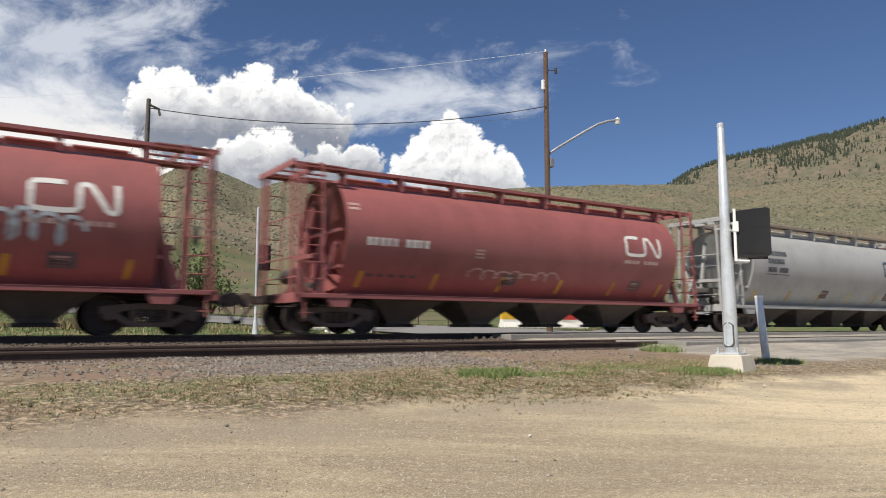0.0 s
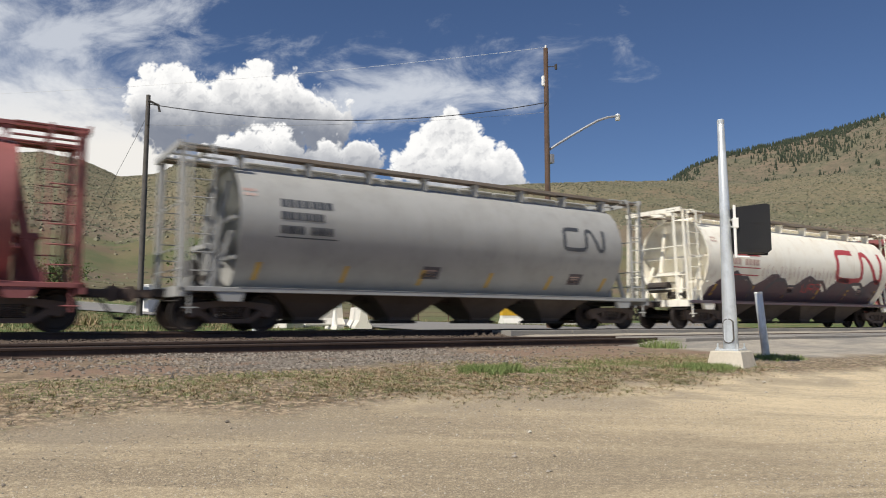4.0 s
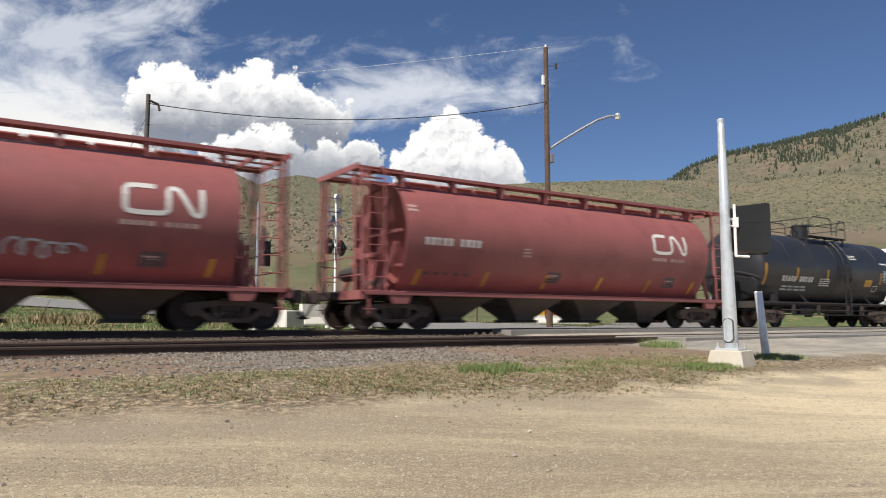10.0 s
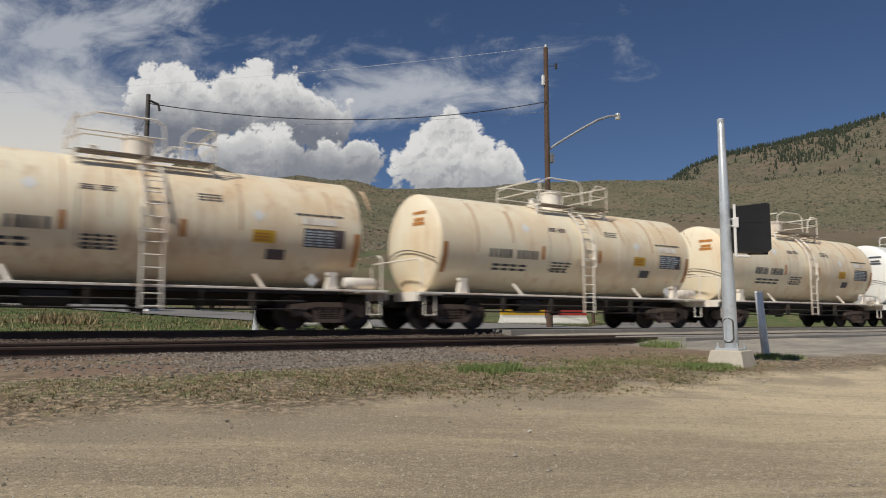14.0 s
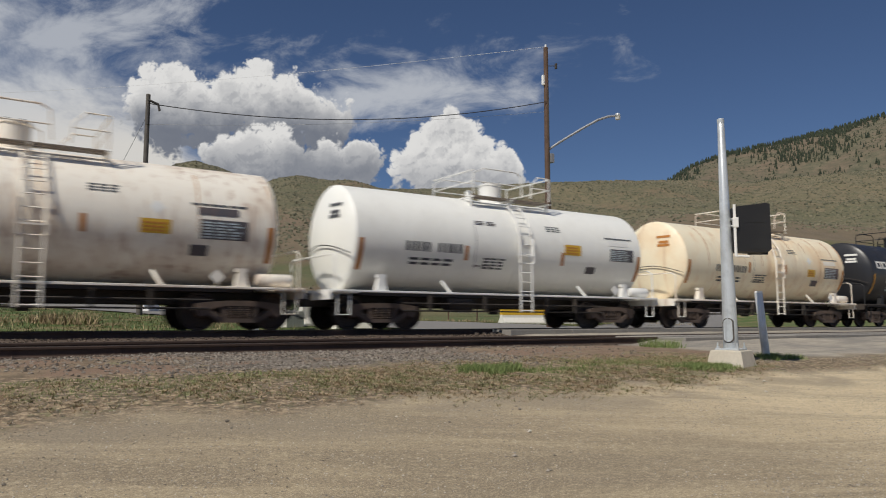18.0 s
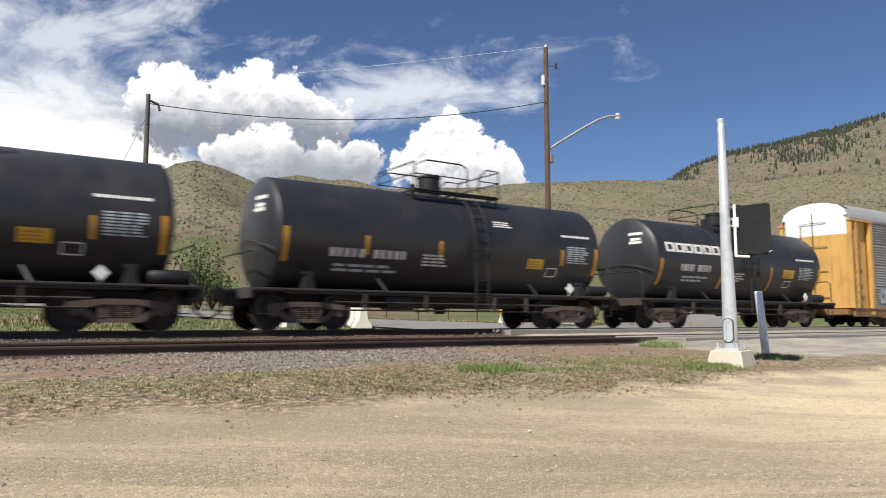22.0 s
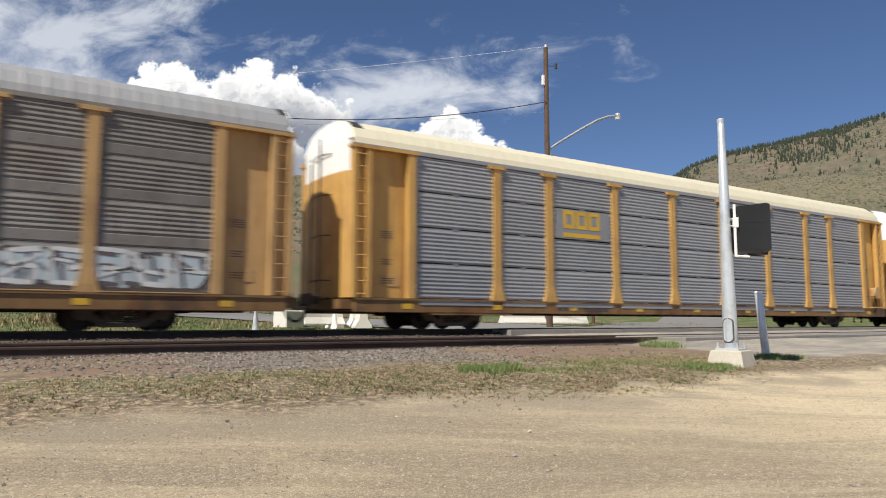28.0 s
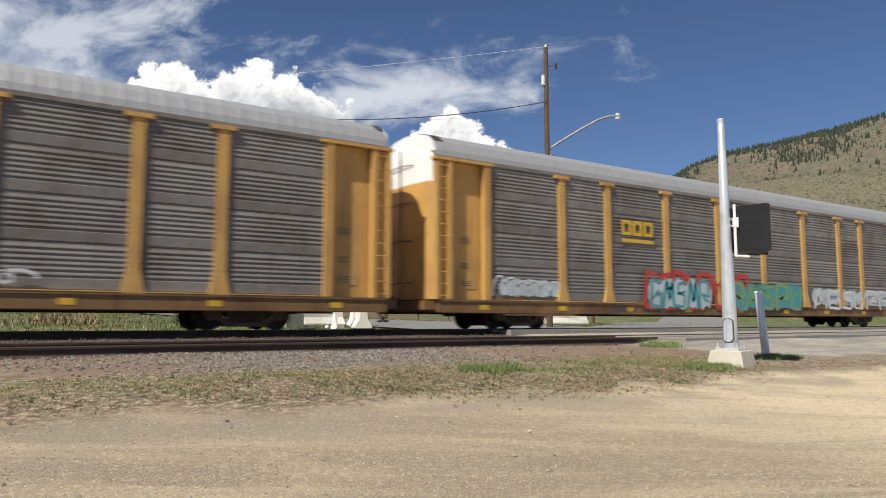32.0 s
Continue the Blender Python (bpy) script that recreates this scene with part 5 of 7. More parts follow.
    bm = tube(bm_new(), [(-2.2, -0.85, 0.70), (-1.3, -0.85, 0.70)], 0.20, 12)
    part("air_tank", bm, STEEL_DARK, car)
    bm = lathe(bm_new(), [(0.45, 0.02), (0.45, 0.16), (0.60, 0.20), (0.95, 0.24), (0.95, 0.02)], 14, "z", (0.2, 0, 0))
    part("bottom_valve", tidy(bm), STEEL_DARK, car)
    ends(car, 6.59)
    for x in (-truck_x, truck_x):
        truck(car, x)
    return car


def word_shapes(x0, x1, z0, z1, n, w=0.26):
    """A bold word as plain squared rings in a row."""
    out, step = [], (x1 - x0) / n
    for k in range(n):
        a, b = x0 + k * step, x0 + (k + 0.90) * step
        t, h = (b - a) * w, (z1 - z0) * 0.22
        out += [rect(a, a + t, z0, z1), rect(a + t, b - t, z1 - h, z1), rect(a + t, b - t, z0, z0 + h), rect(b - t, b, z0, z1)]
    return out


# where the marks lie on each kind: number line, its foot and head; side strips; warning panel; data panel; small box; end strips
TANK_MARKS = {"white": (-3.88, -1.98, 2.14, 2.40, (-1.87, 1.80), 1.96, 2.37, (1.88, 2.58, 2.30, 2.63), (3.90, 4.98, 2.20, 2.60), (2.86, 3.28, 1.76, 1.97), 1.58, 2.40),
              "rust": (-3.62, -1.72, 2.10, 2.36, (-1.58, 0.85), 2.12, 2.52, (2.45, 3.02, 2.10, 2.40), (3.75, 4.85, 2.06, 2.52), (2.82, 3.30, 1.72, 1.96), 1.62, 2.46),
              "dirty": (-3.75, -1.75, 2.16, 2.42, (-1.28, 1.12), 2.10, 2.48, (2.25, 2.90, 2.16, 2.48), (3.55, 4.65, 2.10, 2.55), (3.35, 3.75, 1.72, 1.96), 1.62, 2.46),
              "black": (-4.05, -1.75, 1.88, 2.10, (-3.02, -0.72, 3.82), 1.95, 2.45, (2.45, 3.07, 1.82, 2.12), (4.02, 5.02, 2.05, 2.60), (3.27, 3.67, 1.62, 1.86), 1.70, 2.55),
              "logo": (-3.90, -2.18, 2.04, 2.28, (-1.52, 1.60), 1.47, 2.38, (2.40, 3.16, 1.98, 2.31), (3.54, 4.66, 1.95, 2.46), (2.60, 3.02, 1.62, 1.86), 1.52, 2.43)}


def tank_marks(car, kind, seed, half):
    dark = kind in ("black", "logo")
    ink, tape = (LETTER_WHITE, STRIPE_AMBER) if dark else (LETTER_DARK, STRIPE_ORANGE)
    x0, x1, z0, z1, strips, s0, s1, warn, data, small, e0, e1 = TANK_MARKS[kind]
    if kind == "logo":
        word = word_shapes(-4.71, -1.59, 2.69, 3.03, 6)
        for k in range(6):
            decal("name_shape", word[4 * k:4 * k + 4], tank_y, LETTER_WHITE, car, "bold white squared ring", 2)
    decal("number_line", bars(x0, x1, z0, z1, 11, 0.42, seed), tank_y, ink, car, "number bar", 3)
    decal("weight_line", lines(x0 + 0.15, x1 - 0.1, z0 - 0.36, z0 - 0.12, 2, 4, seed), tank_y, GRAF_PALE if dark else LETTER_DARK, car)
    for q in (-half + 0.12, half - 0.10):
        decal("reflector_strip", [rect(q - 0.07, q + 0.07, e0, e1)], tank_y, tape, car, "orange reflective strip", 6)
    for q in strips:
        decal("reflector_strip", [rect(q - 0.06, q + 0.06, s0, s1)], tank_y, tape, car, "orange reflective strip", 6)
    decal("hazard_panel", [rect(*warn)], tank_y, STRIPE, car, "yellow warning panel")
    decal("hazard_print", lines(warn[0] + 0.05, warn[1] - 0.05, warn[2] + 0.04, warn[3] - 0.03, 3, 4, seed), lambda x, z: tank_y(x, z) - 0.004, STRIPE_ORANGE, car)
    if dark:
        a, b, c, d = small
        decal("placard_frame", ribbon([(a, c), (b, c), (b, d), (a, d), (a, c)], 0.03), tank_y, ink, car, "", 2)
        decal("data_block", lines(*data, 8, 3, seed), tank_y, GRAF_PALE, car, "block of small lettering", 2)
    else:
        decal("data_panel", [rect(*data)], tank_y, GRAF_DARK, car, "dark panel of small lettering", 4)
        decal("data_block", lines(data[0] + 0.04, data[1] - 0.04, data[2] + 0.03, data[3] - 0.02, 6, 3, seed), lambda x, z: tank_y(x, z) - 0.004, GRAF_PALE, car, "block of small lettering", 2)
        decal("stencil_box", [rect(*small)], tank_y, GRAF_DARK, car, "dark stencilled box", 3)
        decal("fresh_patch", [rect(data[0] - 0.06, data[1] - 0.22, data[3] + 0.10, data[3] + 0.28)], tank_y, WHITE if kind == "white" else GRAF_DARK if kind == "dirty" else TANK_DIRTY, car, "plain repainted patch", 4)
        decal("jacket_seam", ribbon([(x1 + 0.42, 1.75), (x1 + 0.42, 3.05)], 0.014), tank_y, GRAF_DARK, car, "", 2)
        decal("jacket_print", lines(x1 + 0.45, x1 + 1.40, 3.02, 3.16, 3, 2, seed) + lines(x1 + 0.45, x1 + 1.2, 1.80, 1.86, 2, 3, seed + 1), tank_y, GRAF_DARK, car)
    if kind in ("rust", "dirty"):
        for q, z in ((-2.2, 3.05), (2.6, 2.75)):
            decal("placard_diamond", [((q, z - 0.16), (q + 0.16, z), (q, z + 0.16), (q - 0.16, z))], tank_y, WHITE, car, "pale diamond placard", 3)
        rnd = random.Random(seed * 7)
        for q in [-half + 0.35 + 1.03 * k + rnd.uniform(-0.3, 0.3) for k in range(11) if rnd.random() < (0.6 if kind == "rust" else 0.45)]:
            foot, top, w = rnd.uniform(2.2, 3.2), rnd.uniform(3.5, 3.93), rnd.uniform(0.02, 0.07 if kind == "rust" else 0.035)
            decal("rust_run", [((q - w * 0.3, foot), (q + w * 0.3, foot), (q + w, top), (q - w, top))], lambda x, z: tank_y(x, z) + 0.003, RUST_RUN, car, "rust run down the shell", 14)
    decal("title_line", bars(data[0] - 0.2, data[1], data[3] + (0.32 if not dark else 0.26), data[3] + (0.37 if not dark else 0.33), 6, 0.15, seed), tank_y, ink, car)
    decal("small_print", lines(-half + 4.1, -half + 5.0, 1.75, 2.1, 4, 3, seed), tank_y, ink, car)
    decal("small_print", lines(1.2, 1.9, 3.0, 3.2, 3, 3, seed), tank_y, ink, car)
    bm = bm_new()
    m = half - 1.37
    ps = [(m + 0.17 * math.cos(a), -1.60, 1.24 + 0.17 * math.sin(a)) for a in (0, math.pi / 2, math.pi, 3 * math.pi / 2)]
    loft(bm, [ps, [(a, b + 0.02, c) for a, b, c in ps]])
    tube(bm, [(m, -1.52, 1.0), (m, -1.575, 1.2)], 0.02, 6)
    part("placard", tidy(bm), WHITE if kind != "dirty" else TANK_DIRTY, car, "diamond placard on a bracket")
    # lettering on the leading head
    quads = []
    for z, y0, y1 in ((3.3, -0.9, -0.35), (3.1, -0.85, -0.45), (2.98, -0.9, -0.4)):
        quads.append((z, y0, y1))
    bm = bm_new()
    for z, y0, y1 in quads:
        vs = []
        for y, zz in ((y0, z), (y1, z), (y1, z + 0.09), (y0, z + 0.09)):
            r = min(0.999, math.hypot(y, zz - TANK_Z) / TANK_R)
            vs.append(bm.verts.new((-half - head_out(r) - 0.02, y, zz)))
        bm.faces.new(vs)
    part("head_lettering", bm, STRIPE_ORANGE if kind == "rust" else ink, car)


tank_plan = [("black", "black tank car with orange strips and white number bar"), ("white", "clean white tank car with dark lettering"), ("rust", "cream tank car streaked with rust"),
             ("rust", "cream tank car with rust-stained dome and sides"), ("rust", "rust-stained cream tank car with dark lettering"), ("white", "clean white tank car with grey number bar"),
             ("dirty", "stained white tank car with rusty ends"), ("white", "white tank car with yellow warning panel"), ("rust", "buff tank car with rust round its dome"),
             ("logo", "black tank car with bold white lettering blocks"), ("black", "black tank car with yellow strips and brown head"), ("black", "black tank car with thin white lettering"),
             ("logo", "black tank car with bold white blocks, last before the auto racks")]
tank_place = [168.57, 181.72, 194.87, 208.02, 221.02, 234.05, 247.32, 260.2, 273.33, 286.32, 299.58, 312.93, 326.38]
tank_truck = [4.5, 4.7, 4.65, 4.65, 4.65, 4.15, 4.65, 4.35, 4.65, 4.2, 4.5, 4.5, 4.2]
mats = {"black": (TANK_BLACK, BLACK, 5.37), "logo": (TANK_BLACK, BLACK, 5.09), "white": (TANK_WHITE, WHITE, 5.35), "rust": (TANK_RUST, TANK_DIRTY, 5.3), "dirty": (TANK_DIRTY, TANK_DIRTY, 5.3)}
plain_tank = {}
fleet = []
for kind, label in tank_plan:
    if kind not in plain_tank:
        plain_tank[kind] = tank(mats[kind][0], mats[kind][1], label, mats[kind][2], {"black": -0.2, "dirty": -0.15}.get(kind, 0.1), 0.40 if kind == "black" else 0.0)
        fleet.append(plain_tank[kind])
    else:
        fleet.append(copy_thing(plain_tank[kind], pose(0, 0, 0)))
for k, (car, (kind, label)) in enumerate(zip(fleet, tank_plan)):
    tagged(put(car, tank_place[k]), label)
    for ob, side in zip([c for c in car.children if c.name.startswith("truck")], (-1, 1)):
        ob.matrix_basis = pose(side * tank_truck[k], 0, 0)
    tank_marks(car, kind, k + 3, mats[kind][2])
    TRAIN.append(car)
bm = lathe(bm_new(), [(-0.06, 0.02), (-0.05, 0.06), (0.04, 0.06), (0.05, 0.02)], 12, "y", (4.75, -1.62, 1.72))
part("marker_lamp", tidy(bm), RED_GLOW, fleet[0], "small red marker lamp")
part("marker_bracket", tube(bm_new(), [(4.75, -1.50, 1.0), (4.75, -1.58, 1.68)], 0.02, 6), STEEL_DARK, fleet[0])


# ---- auto racks ----
RACK_LEN = 27.2
RACK_POSTS = [4.70, 6.72, 9.60, 12.50, 15.30, 18.15, 20.90, 22.75]
RACK_SIDE = 1.60


def panel_mesh(w, h, banded):
    """A ribbed side sheet, w long and h high, its ribs lying along the car; a banded one is flat and riveted below its ribs."""
    bm = bm_new()
    prof, n = [(0.0, 0.0)], 6 if banded else 8
    low = 0.30 * h if banded else 0.03 * h
    p = (h - low - 0.02) / n
    if banded:
        prof += [(0.0, 0.02), (0.014, 0.035), (0.014, low - 0.05), (0.0, low - 0.03)]
    for k in range(n):
        z = low + k * p
        prof += [(0.0, z), (0.020, z + 0.16 * p), (0.020, z + 0.30 * p), (0.0, z + 0.86 * p)]
    prof.append((0.0, h))
    a = [bm.verts.new((0.0, -d, z)) for d, z in prof]
    b = [bm.verts.new((w, -d, z)) for d, z in prof]
    c = [bm.verts.new((0.0, 0.03, z)) for d, z in (prof[0], prof[-1])]
    e = [bm.verts.new((w, 0.03, z)) for d, z in (prof[0], prof[-1])]
    for k in range(len(prof) - 1):
        bm.faces.new((a[k], b[k], b[k + 1], a[k + 1]))
    bm.faces.new((a[0], c[0], e[0], b[0]))
    bm.faces.new((a[-1], b[-1], e[1], c[1]))
    if banded:
        for k in range(max(2, int(w / 0.42))):
            x = (k + 0.5) * w / max(2, int(w / 0.42))
            for z in (low * 0.5,):
                prism(bm, [(x - 0.028, z), (x, z - 0.028), (x + 0.028, z), (x, z + 0.028)], -0.022, -0.010)
    return bm


def on_recess(w):
    """The face of the recessed corner panel, a paint's thickness out."""
    return lambda x, z: -w + 0.136


def rack(side_mat, frame_mat, roof_mat, end_mat, label):
    """An enclosed car carrier. Its leading corner lies at x = 0."""
    car = empty("auto_rack_car", label, "railway car", "train of freight cars")
    L, W = RACK_LEN, RACK_SIDE
    for s in (-1, 1):
        bm = bm_new()
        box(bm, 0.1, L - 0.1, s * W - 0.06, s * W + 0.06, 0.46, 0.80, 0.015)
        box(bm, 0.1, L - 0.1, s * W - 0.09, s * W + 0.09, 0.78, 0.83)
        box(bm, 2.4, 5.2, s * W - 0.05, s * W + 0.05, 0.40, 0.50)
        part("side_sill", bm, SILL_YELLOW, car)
        bm = bm_new()
        box(bm, 0.0, L, s * (W - 0.02) - 0.05, s * (W - 0.02) + 0.05, 4.74, 4.86, 0.01)
        part("roof_rail", bm, frame_mat if s > 0 else side_mat, car)
    # posts on the near side, flared at foot and head
    for x in RACK_POSTS:
        bm = bm_new()
        loft(bm, [[(x - 0.26, -W - 0.09, 0.82), (x + 0.26, -W - 0.09, 0.82), (x + 0.26, -W + 0.02, 0.82), (x - 0.26, -W + 0.02, 0.82)],
                  [(x - 0.20, -W - 0.09, 1.0), (x + 0.20, -W - 0.09, 1.0), (x + 0.20, -W + 0.02, 1.0), (x - 0.20, -W + 0.02, 1.0)],
                  [(x - 0.13, -W - 0.07, 1.35), (x + 0.13, -W - 0.07, 1.35), (x + 0.13, -W + 0.02, 1.35), (x - 0.13, -W + 0.02, 1.35)],
                  [(x - 0.13, -W - 0.07, 4.66), (x + 0.13, -W - 0.07, 4.66), (x + 0.13, -W + 0.02, 4.66), (x - 0.13, -W + 0.02, 4.66)]])
        box(bm, x - 0.30, x + 0.30, -W - 0.10, -W + 0.02, 4.66, 4.76)
        part("post", tidy(bm), frame_mat, car)
    edges = [1.84] + RACK_POSTS + [25.45]
    for a, b in zip(edges, edges[1:]):
        clean = side_mat is GALV_CLEAN
        w, h, key = b - a, 0.938 if clean else 0.972, "panel%d_%s" % (round((b - a) * 100), side_mat.name)
        me = once(key, lambda: panel_mesh(w, h, side_mat is GALV_DIRTY), side_mat)
        for k in range(4):
            hang("side_panel", me, car, "", pose(a, -W + 0.01, 0.85 + k * 0.977))
        if clean:
            # strips that leave two dark slots in each seam
            for k in range(4):
                z = 0.85 + k * 0.977 - 0.044
                for x0, x1 in ((a, a + 0.16), ((a + b) / 2 - 0.07, (a + b) / 2 + 0.07), (b - 0.16, b)):
                    part("seam_strip", box(bm_new(), x0, x1, -W - 0.004, -W + 0.03, z, z + 0.046), side_mat, car)
            part("kick_plate", box(bm_new(), a + 0.2, b - 0.2, -W - 0.075, -W + 0.0, 0.66, 0.815, 0.006), side_mat, car)
        else:
            part("sill_lip", box(bm_new(), a + 0.24, b - 0.24, -W - 0.098, -W + 0.0, 0.832, 0.856, 0.004), frame_mat, car)
    bm = box(bm_new(), 1.84, 25.45, W - 0.03, W + 0.03, 0.83, 4.76)
    part("far_side", bm, side_mat, car)
    bm = box(bm_new(), 0.3, L - 0.3, -W + 0.06, W - 0.06, 0.70, 0.84)
    part("deck", bm, STEEL_DARK, car)
    # roof: arched sheet in sections with raised seams
    arch = [(1.62, 4.84), (1.58, 5.02), (1.42, 5.30), (1.12, 5.52), (0.62, 5.66), (0.0, 5.70)]
    ring = [(-y, z) for y, z in arch] + [(y, z) for y, z in reversed(arch[:-1])]
    inner = [(y * 0.97, z - 0.04) for y, z in reversed(ring)]
    bm = bm_new()
    xs = [0.09 + (L - 0.18) * k / 24 for k in range(25)]
    loft(bm, [[(x, y, z) for y, z in ring + inner] for x in xs])
    part("roof", tidy(bm), roof_mat, car)
    bm = bm_new()
    for k in range(1, 60):
        x = 0.55 + (L - 1.1) * k / 60
        loft(bm, [[(x - 0.06, y * 1.002, z + 0.001) for y, z in ring], [(x - 0.02, y * 1.006, z + 0.009) for y, z in ring], [(x + 0.02, y * 1.006, z + 0.009) for y, z in ring], [(x + 0.06, y * 1.002, z + 0.001) for y, z in ring]], closed=False)
    part("roof_seam", bm, roof_mat, car)
    crown = [(y * 1.006, z + 0.008) for y, z in ring if z > 5.25]
    for xa, xb in ((0.10, 0.42), (L - 0.30, L - 0.10)):
        bm = loft(bm_new(), [[(x, y, z) for y, z in crown] + [(x, y * 0.98, z - 0.02) for y, z in reversed(crown)] for x in (xa, xb)])
        part("roof_end_plate", tidy(bm), STEEL_DARK, car, "sooty dark plate at the roof's end")
    # corner bays with ladders, end doors
    for s, x0 in ((-1, 0.0), (1, L)):
        def X(d):
            return x0 - s * d
        for y in (-W, W):
            o = 1 if y > 0 else -1
            bm = bm_new()
            box(bm, min(X(0.40), X(1.72)), max(X(0.40), X(1.72)), y - o * 0.16 - 0.02, y - o * 0.16 + 0.02, 0.84, 4.76)
            part("corner_panel", bm, frame_mat, car)
            for d, w in ((0.05, 0.09), (0.46, 0.10), (1.74, 0.16)):
                bm = box(bm_new(), min(X(d - w / 2), X(d + w)), max(X(d - w / 2), X(d + w)), y - 0.09, y + 0.05 if o > 0 else y + 0.09, 0.83, 4.76, 0.01)
                part("corner_post", bm, frame_mat, car)
            bm = bm_new()
            box(bm, min(X(-0.05), X(2.0)), max(X(-0.05), X(2.0)), y - 0.11, y + 0.11, 4.72, 4.80)
            part("gusset", bm, frame_mat, car)
            me = once("rung%d%d%s" % (s, o, frame_mat.name), lambda: tube(bm_new(), [(-s * 0.10, o * 0.02, 0), (-s * 0.16, o * 0.08, -0.02), (-s * 0.38, o * 0.08, -0.02), (-s * 0.44, o * 0.02, 0)], 0.016, 5), frame_mat)
            for k in range(12):
                hang("ladder_rung", me, car, "", pose(x0, y, 0.95 + k * 0.33))
            part("ladder_plate", box(bm_new(), min(X(0.13), X(0.42)), max(X(0.13), X(0.42)), y - o * 0.05 - 0.012, y - o * 0.05 + 0.012, 0.84, 4.72, 0.004), frame_mat, car)
            bm = box(bm_new(), min(X(0.9), X(1.5)), max(X(0.9), X(1.5)), y + o * -0.13 - 0.004, y + o * -0.13 + 0.004, 1.15, 1.45)
            part("notice_plate", bm, YELLOW_OLD, car, "dull notice plate")
            if o < 0:
                c0 = min(X(0.9), X(1.5))
                face = on_recess(W)
                decal("stencil_print", lines(c0 + 0.05, c0 + 0.50, 2.42, 2.64, 4, 4, 5) + lines(c0 + 0.08, c0 + 0.40, 1.72, 1.90, 3, 4, 8), face, GRAF_DARK, car, "small dark stencilled print", 1)
                decal("notice_print", lines(c0 + 0.08, c0 + 0.50, 1.22, 1.40, 3, 5, 6), lambda x, z: -W + 0.122, SILL_YELLOW, car, "", 1)
        # doors: two tall leaves that meet at an angle, pale above
        doors = [(-1.52, 0.35), (-1.30, 0.12), (-0.65, 0.02), (0.0, 0.0), (0.65, 0.02), (1.30, 0.12), (1.52, 0.35)]
        for lo, hi, mat, nm in ((0.84, 4.15, end_mat, "end_door"), (4.15, 5.0, WHITE, "end_door_top")):
            bm = loft(bm_new(), [[(X(d - 0.15), y, lo) for y, d in doors] + [(X(d - 0.09), y, lo) for y, d in reversed(doors)], [(X(d - 0.15), y, hi) for y, d in doors] + [(X(d - 0.09), y, hi) for y, d in reversed(doors)]])
            part(nm, tidy(bm), mat, car, "white upper door" if mat is WHITE else "")
        top = [(-1.50, 5.0), (-1.40, 5.28), (-1.10, 5.50), (-0.6, 5.64), (0, 5.68), (0.6, 5.64), (1.10, 5.50), (1.40, 5.28), (1.50, 5.0)]
        bm = xprism(bm_new(), top, min(X(0.02), X(0.10)), max(X(0.02), X(0.10)))
        part("end_hood", tidy(bm), WHITE, car, "white arched hood over the doors")
        bm = bm_new()
        tube(bm, [(X(-0.20), -0.06, 0.9), (X(-0.20), -0.06, 5.2)], 0.022, 6)
        tube(bm, [(X(-0.20), 0.5, 1.0), (X(-0.20), 0.5, 4.6)], 0.022, 6)
        for z in (1.3, 2.5, 3.6, 4.7):
            tube(bm, [(X(-0.16), -0.7, z), (X(-0.22), -0.06, z + 0.04), (X(-0.18), 0.6, z)], 0.016, 5)
        part("locking_rod", bm, STEEL_DARK, car)
        bm = bm_new()
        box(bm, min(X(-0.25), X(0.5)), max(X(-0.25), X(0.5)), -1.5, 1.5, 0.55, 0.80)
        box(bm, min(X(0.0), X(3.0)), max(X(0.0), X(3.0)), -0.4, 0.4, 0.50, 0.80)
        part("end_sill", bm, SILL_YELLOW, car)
        bm = box(bm_new(), min(X(-0.12), X(-0.02)), max(X(-0.12), X(-0.02)), -0.75, -0.45, 1.15, 1.45, 0.02)
        part("brake_housing", bm, STEEL_DARK, car)
        hang("coupler", once("coupler", coupler_mesh, TRUCK_BROWN), car, "rusty brown knuckle coupler", pose(X(-0.70) - s * 0.86, 0, -0.08, 0, 0, 0 if s < 0 else 180))
        hang("air_hose", once("hose", hose_mesh, RUBBER), car, "", pose(X(-0.70) - s * 0.86, 0, -0.08, 0, 0, 0 if s < 0 else 180))
    bm = box(bm_new(), 2.0, L - 2.0, -0.35, 0.35, 0.42, 0.72, 0.02)
    for x in (8.0, 13.0, 18.5):
        box(bm, x - 0.4, x + 0.4, -0.8, 0.8, 0.45, 0.70)
    part("center_sill", bm, STEEL_DARK, car)
    truck(car, 3.5, 0.36, 1.68)
    truck(car, L - 3.6, 0.36, 1.68)
    for k in range(9):
        x = 1.5 + k * 3.0
        bm = box(bm_new(), x, x + 0.32, -W - 0.066, -W - 0.058, 0.56, 0.70)
        part("sill_reflector", bm, STRIPE, car, "yellow sill reflector")
    decal("sill_number", bars(7.0, 9.2, 0.56, 0.72, 9, 0.25, 5), lambda x, z: -W - 0.066, LETTER_DARK, car, "dark number bar on the sill", 1)
    return car


rack_plan = [(GALV_MID, YELLOW, ROOF_GREY, YELLOW, "auto rack car with yellow frame and shield sign"),
             (GALV_DIRTY, YELLOW_OLD, ROOF_GREY, YELLOW, "brown-dusted auto rack car with shield sign and graffiti"),
             (GALV_CLEAN, YELLOW, ROOF_CREAM, YELLOW, "bright grey auto rack car with cream roof and yellow emblem"),
             (GALV_DIRTY, YELLOW, ROOF_GREY, YELLOW, "weathered auto rack car with a black name board"),
             (GALV_DIRTY, YELLOW, ROOF_GREY, YELLOW, "weathered auto rack car with coloured graffiti along its foot")]
rack_place = [333.8, 362.7, 391.5, 420.2, 448.8]
RACKS = []
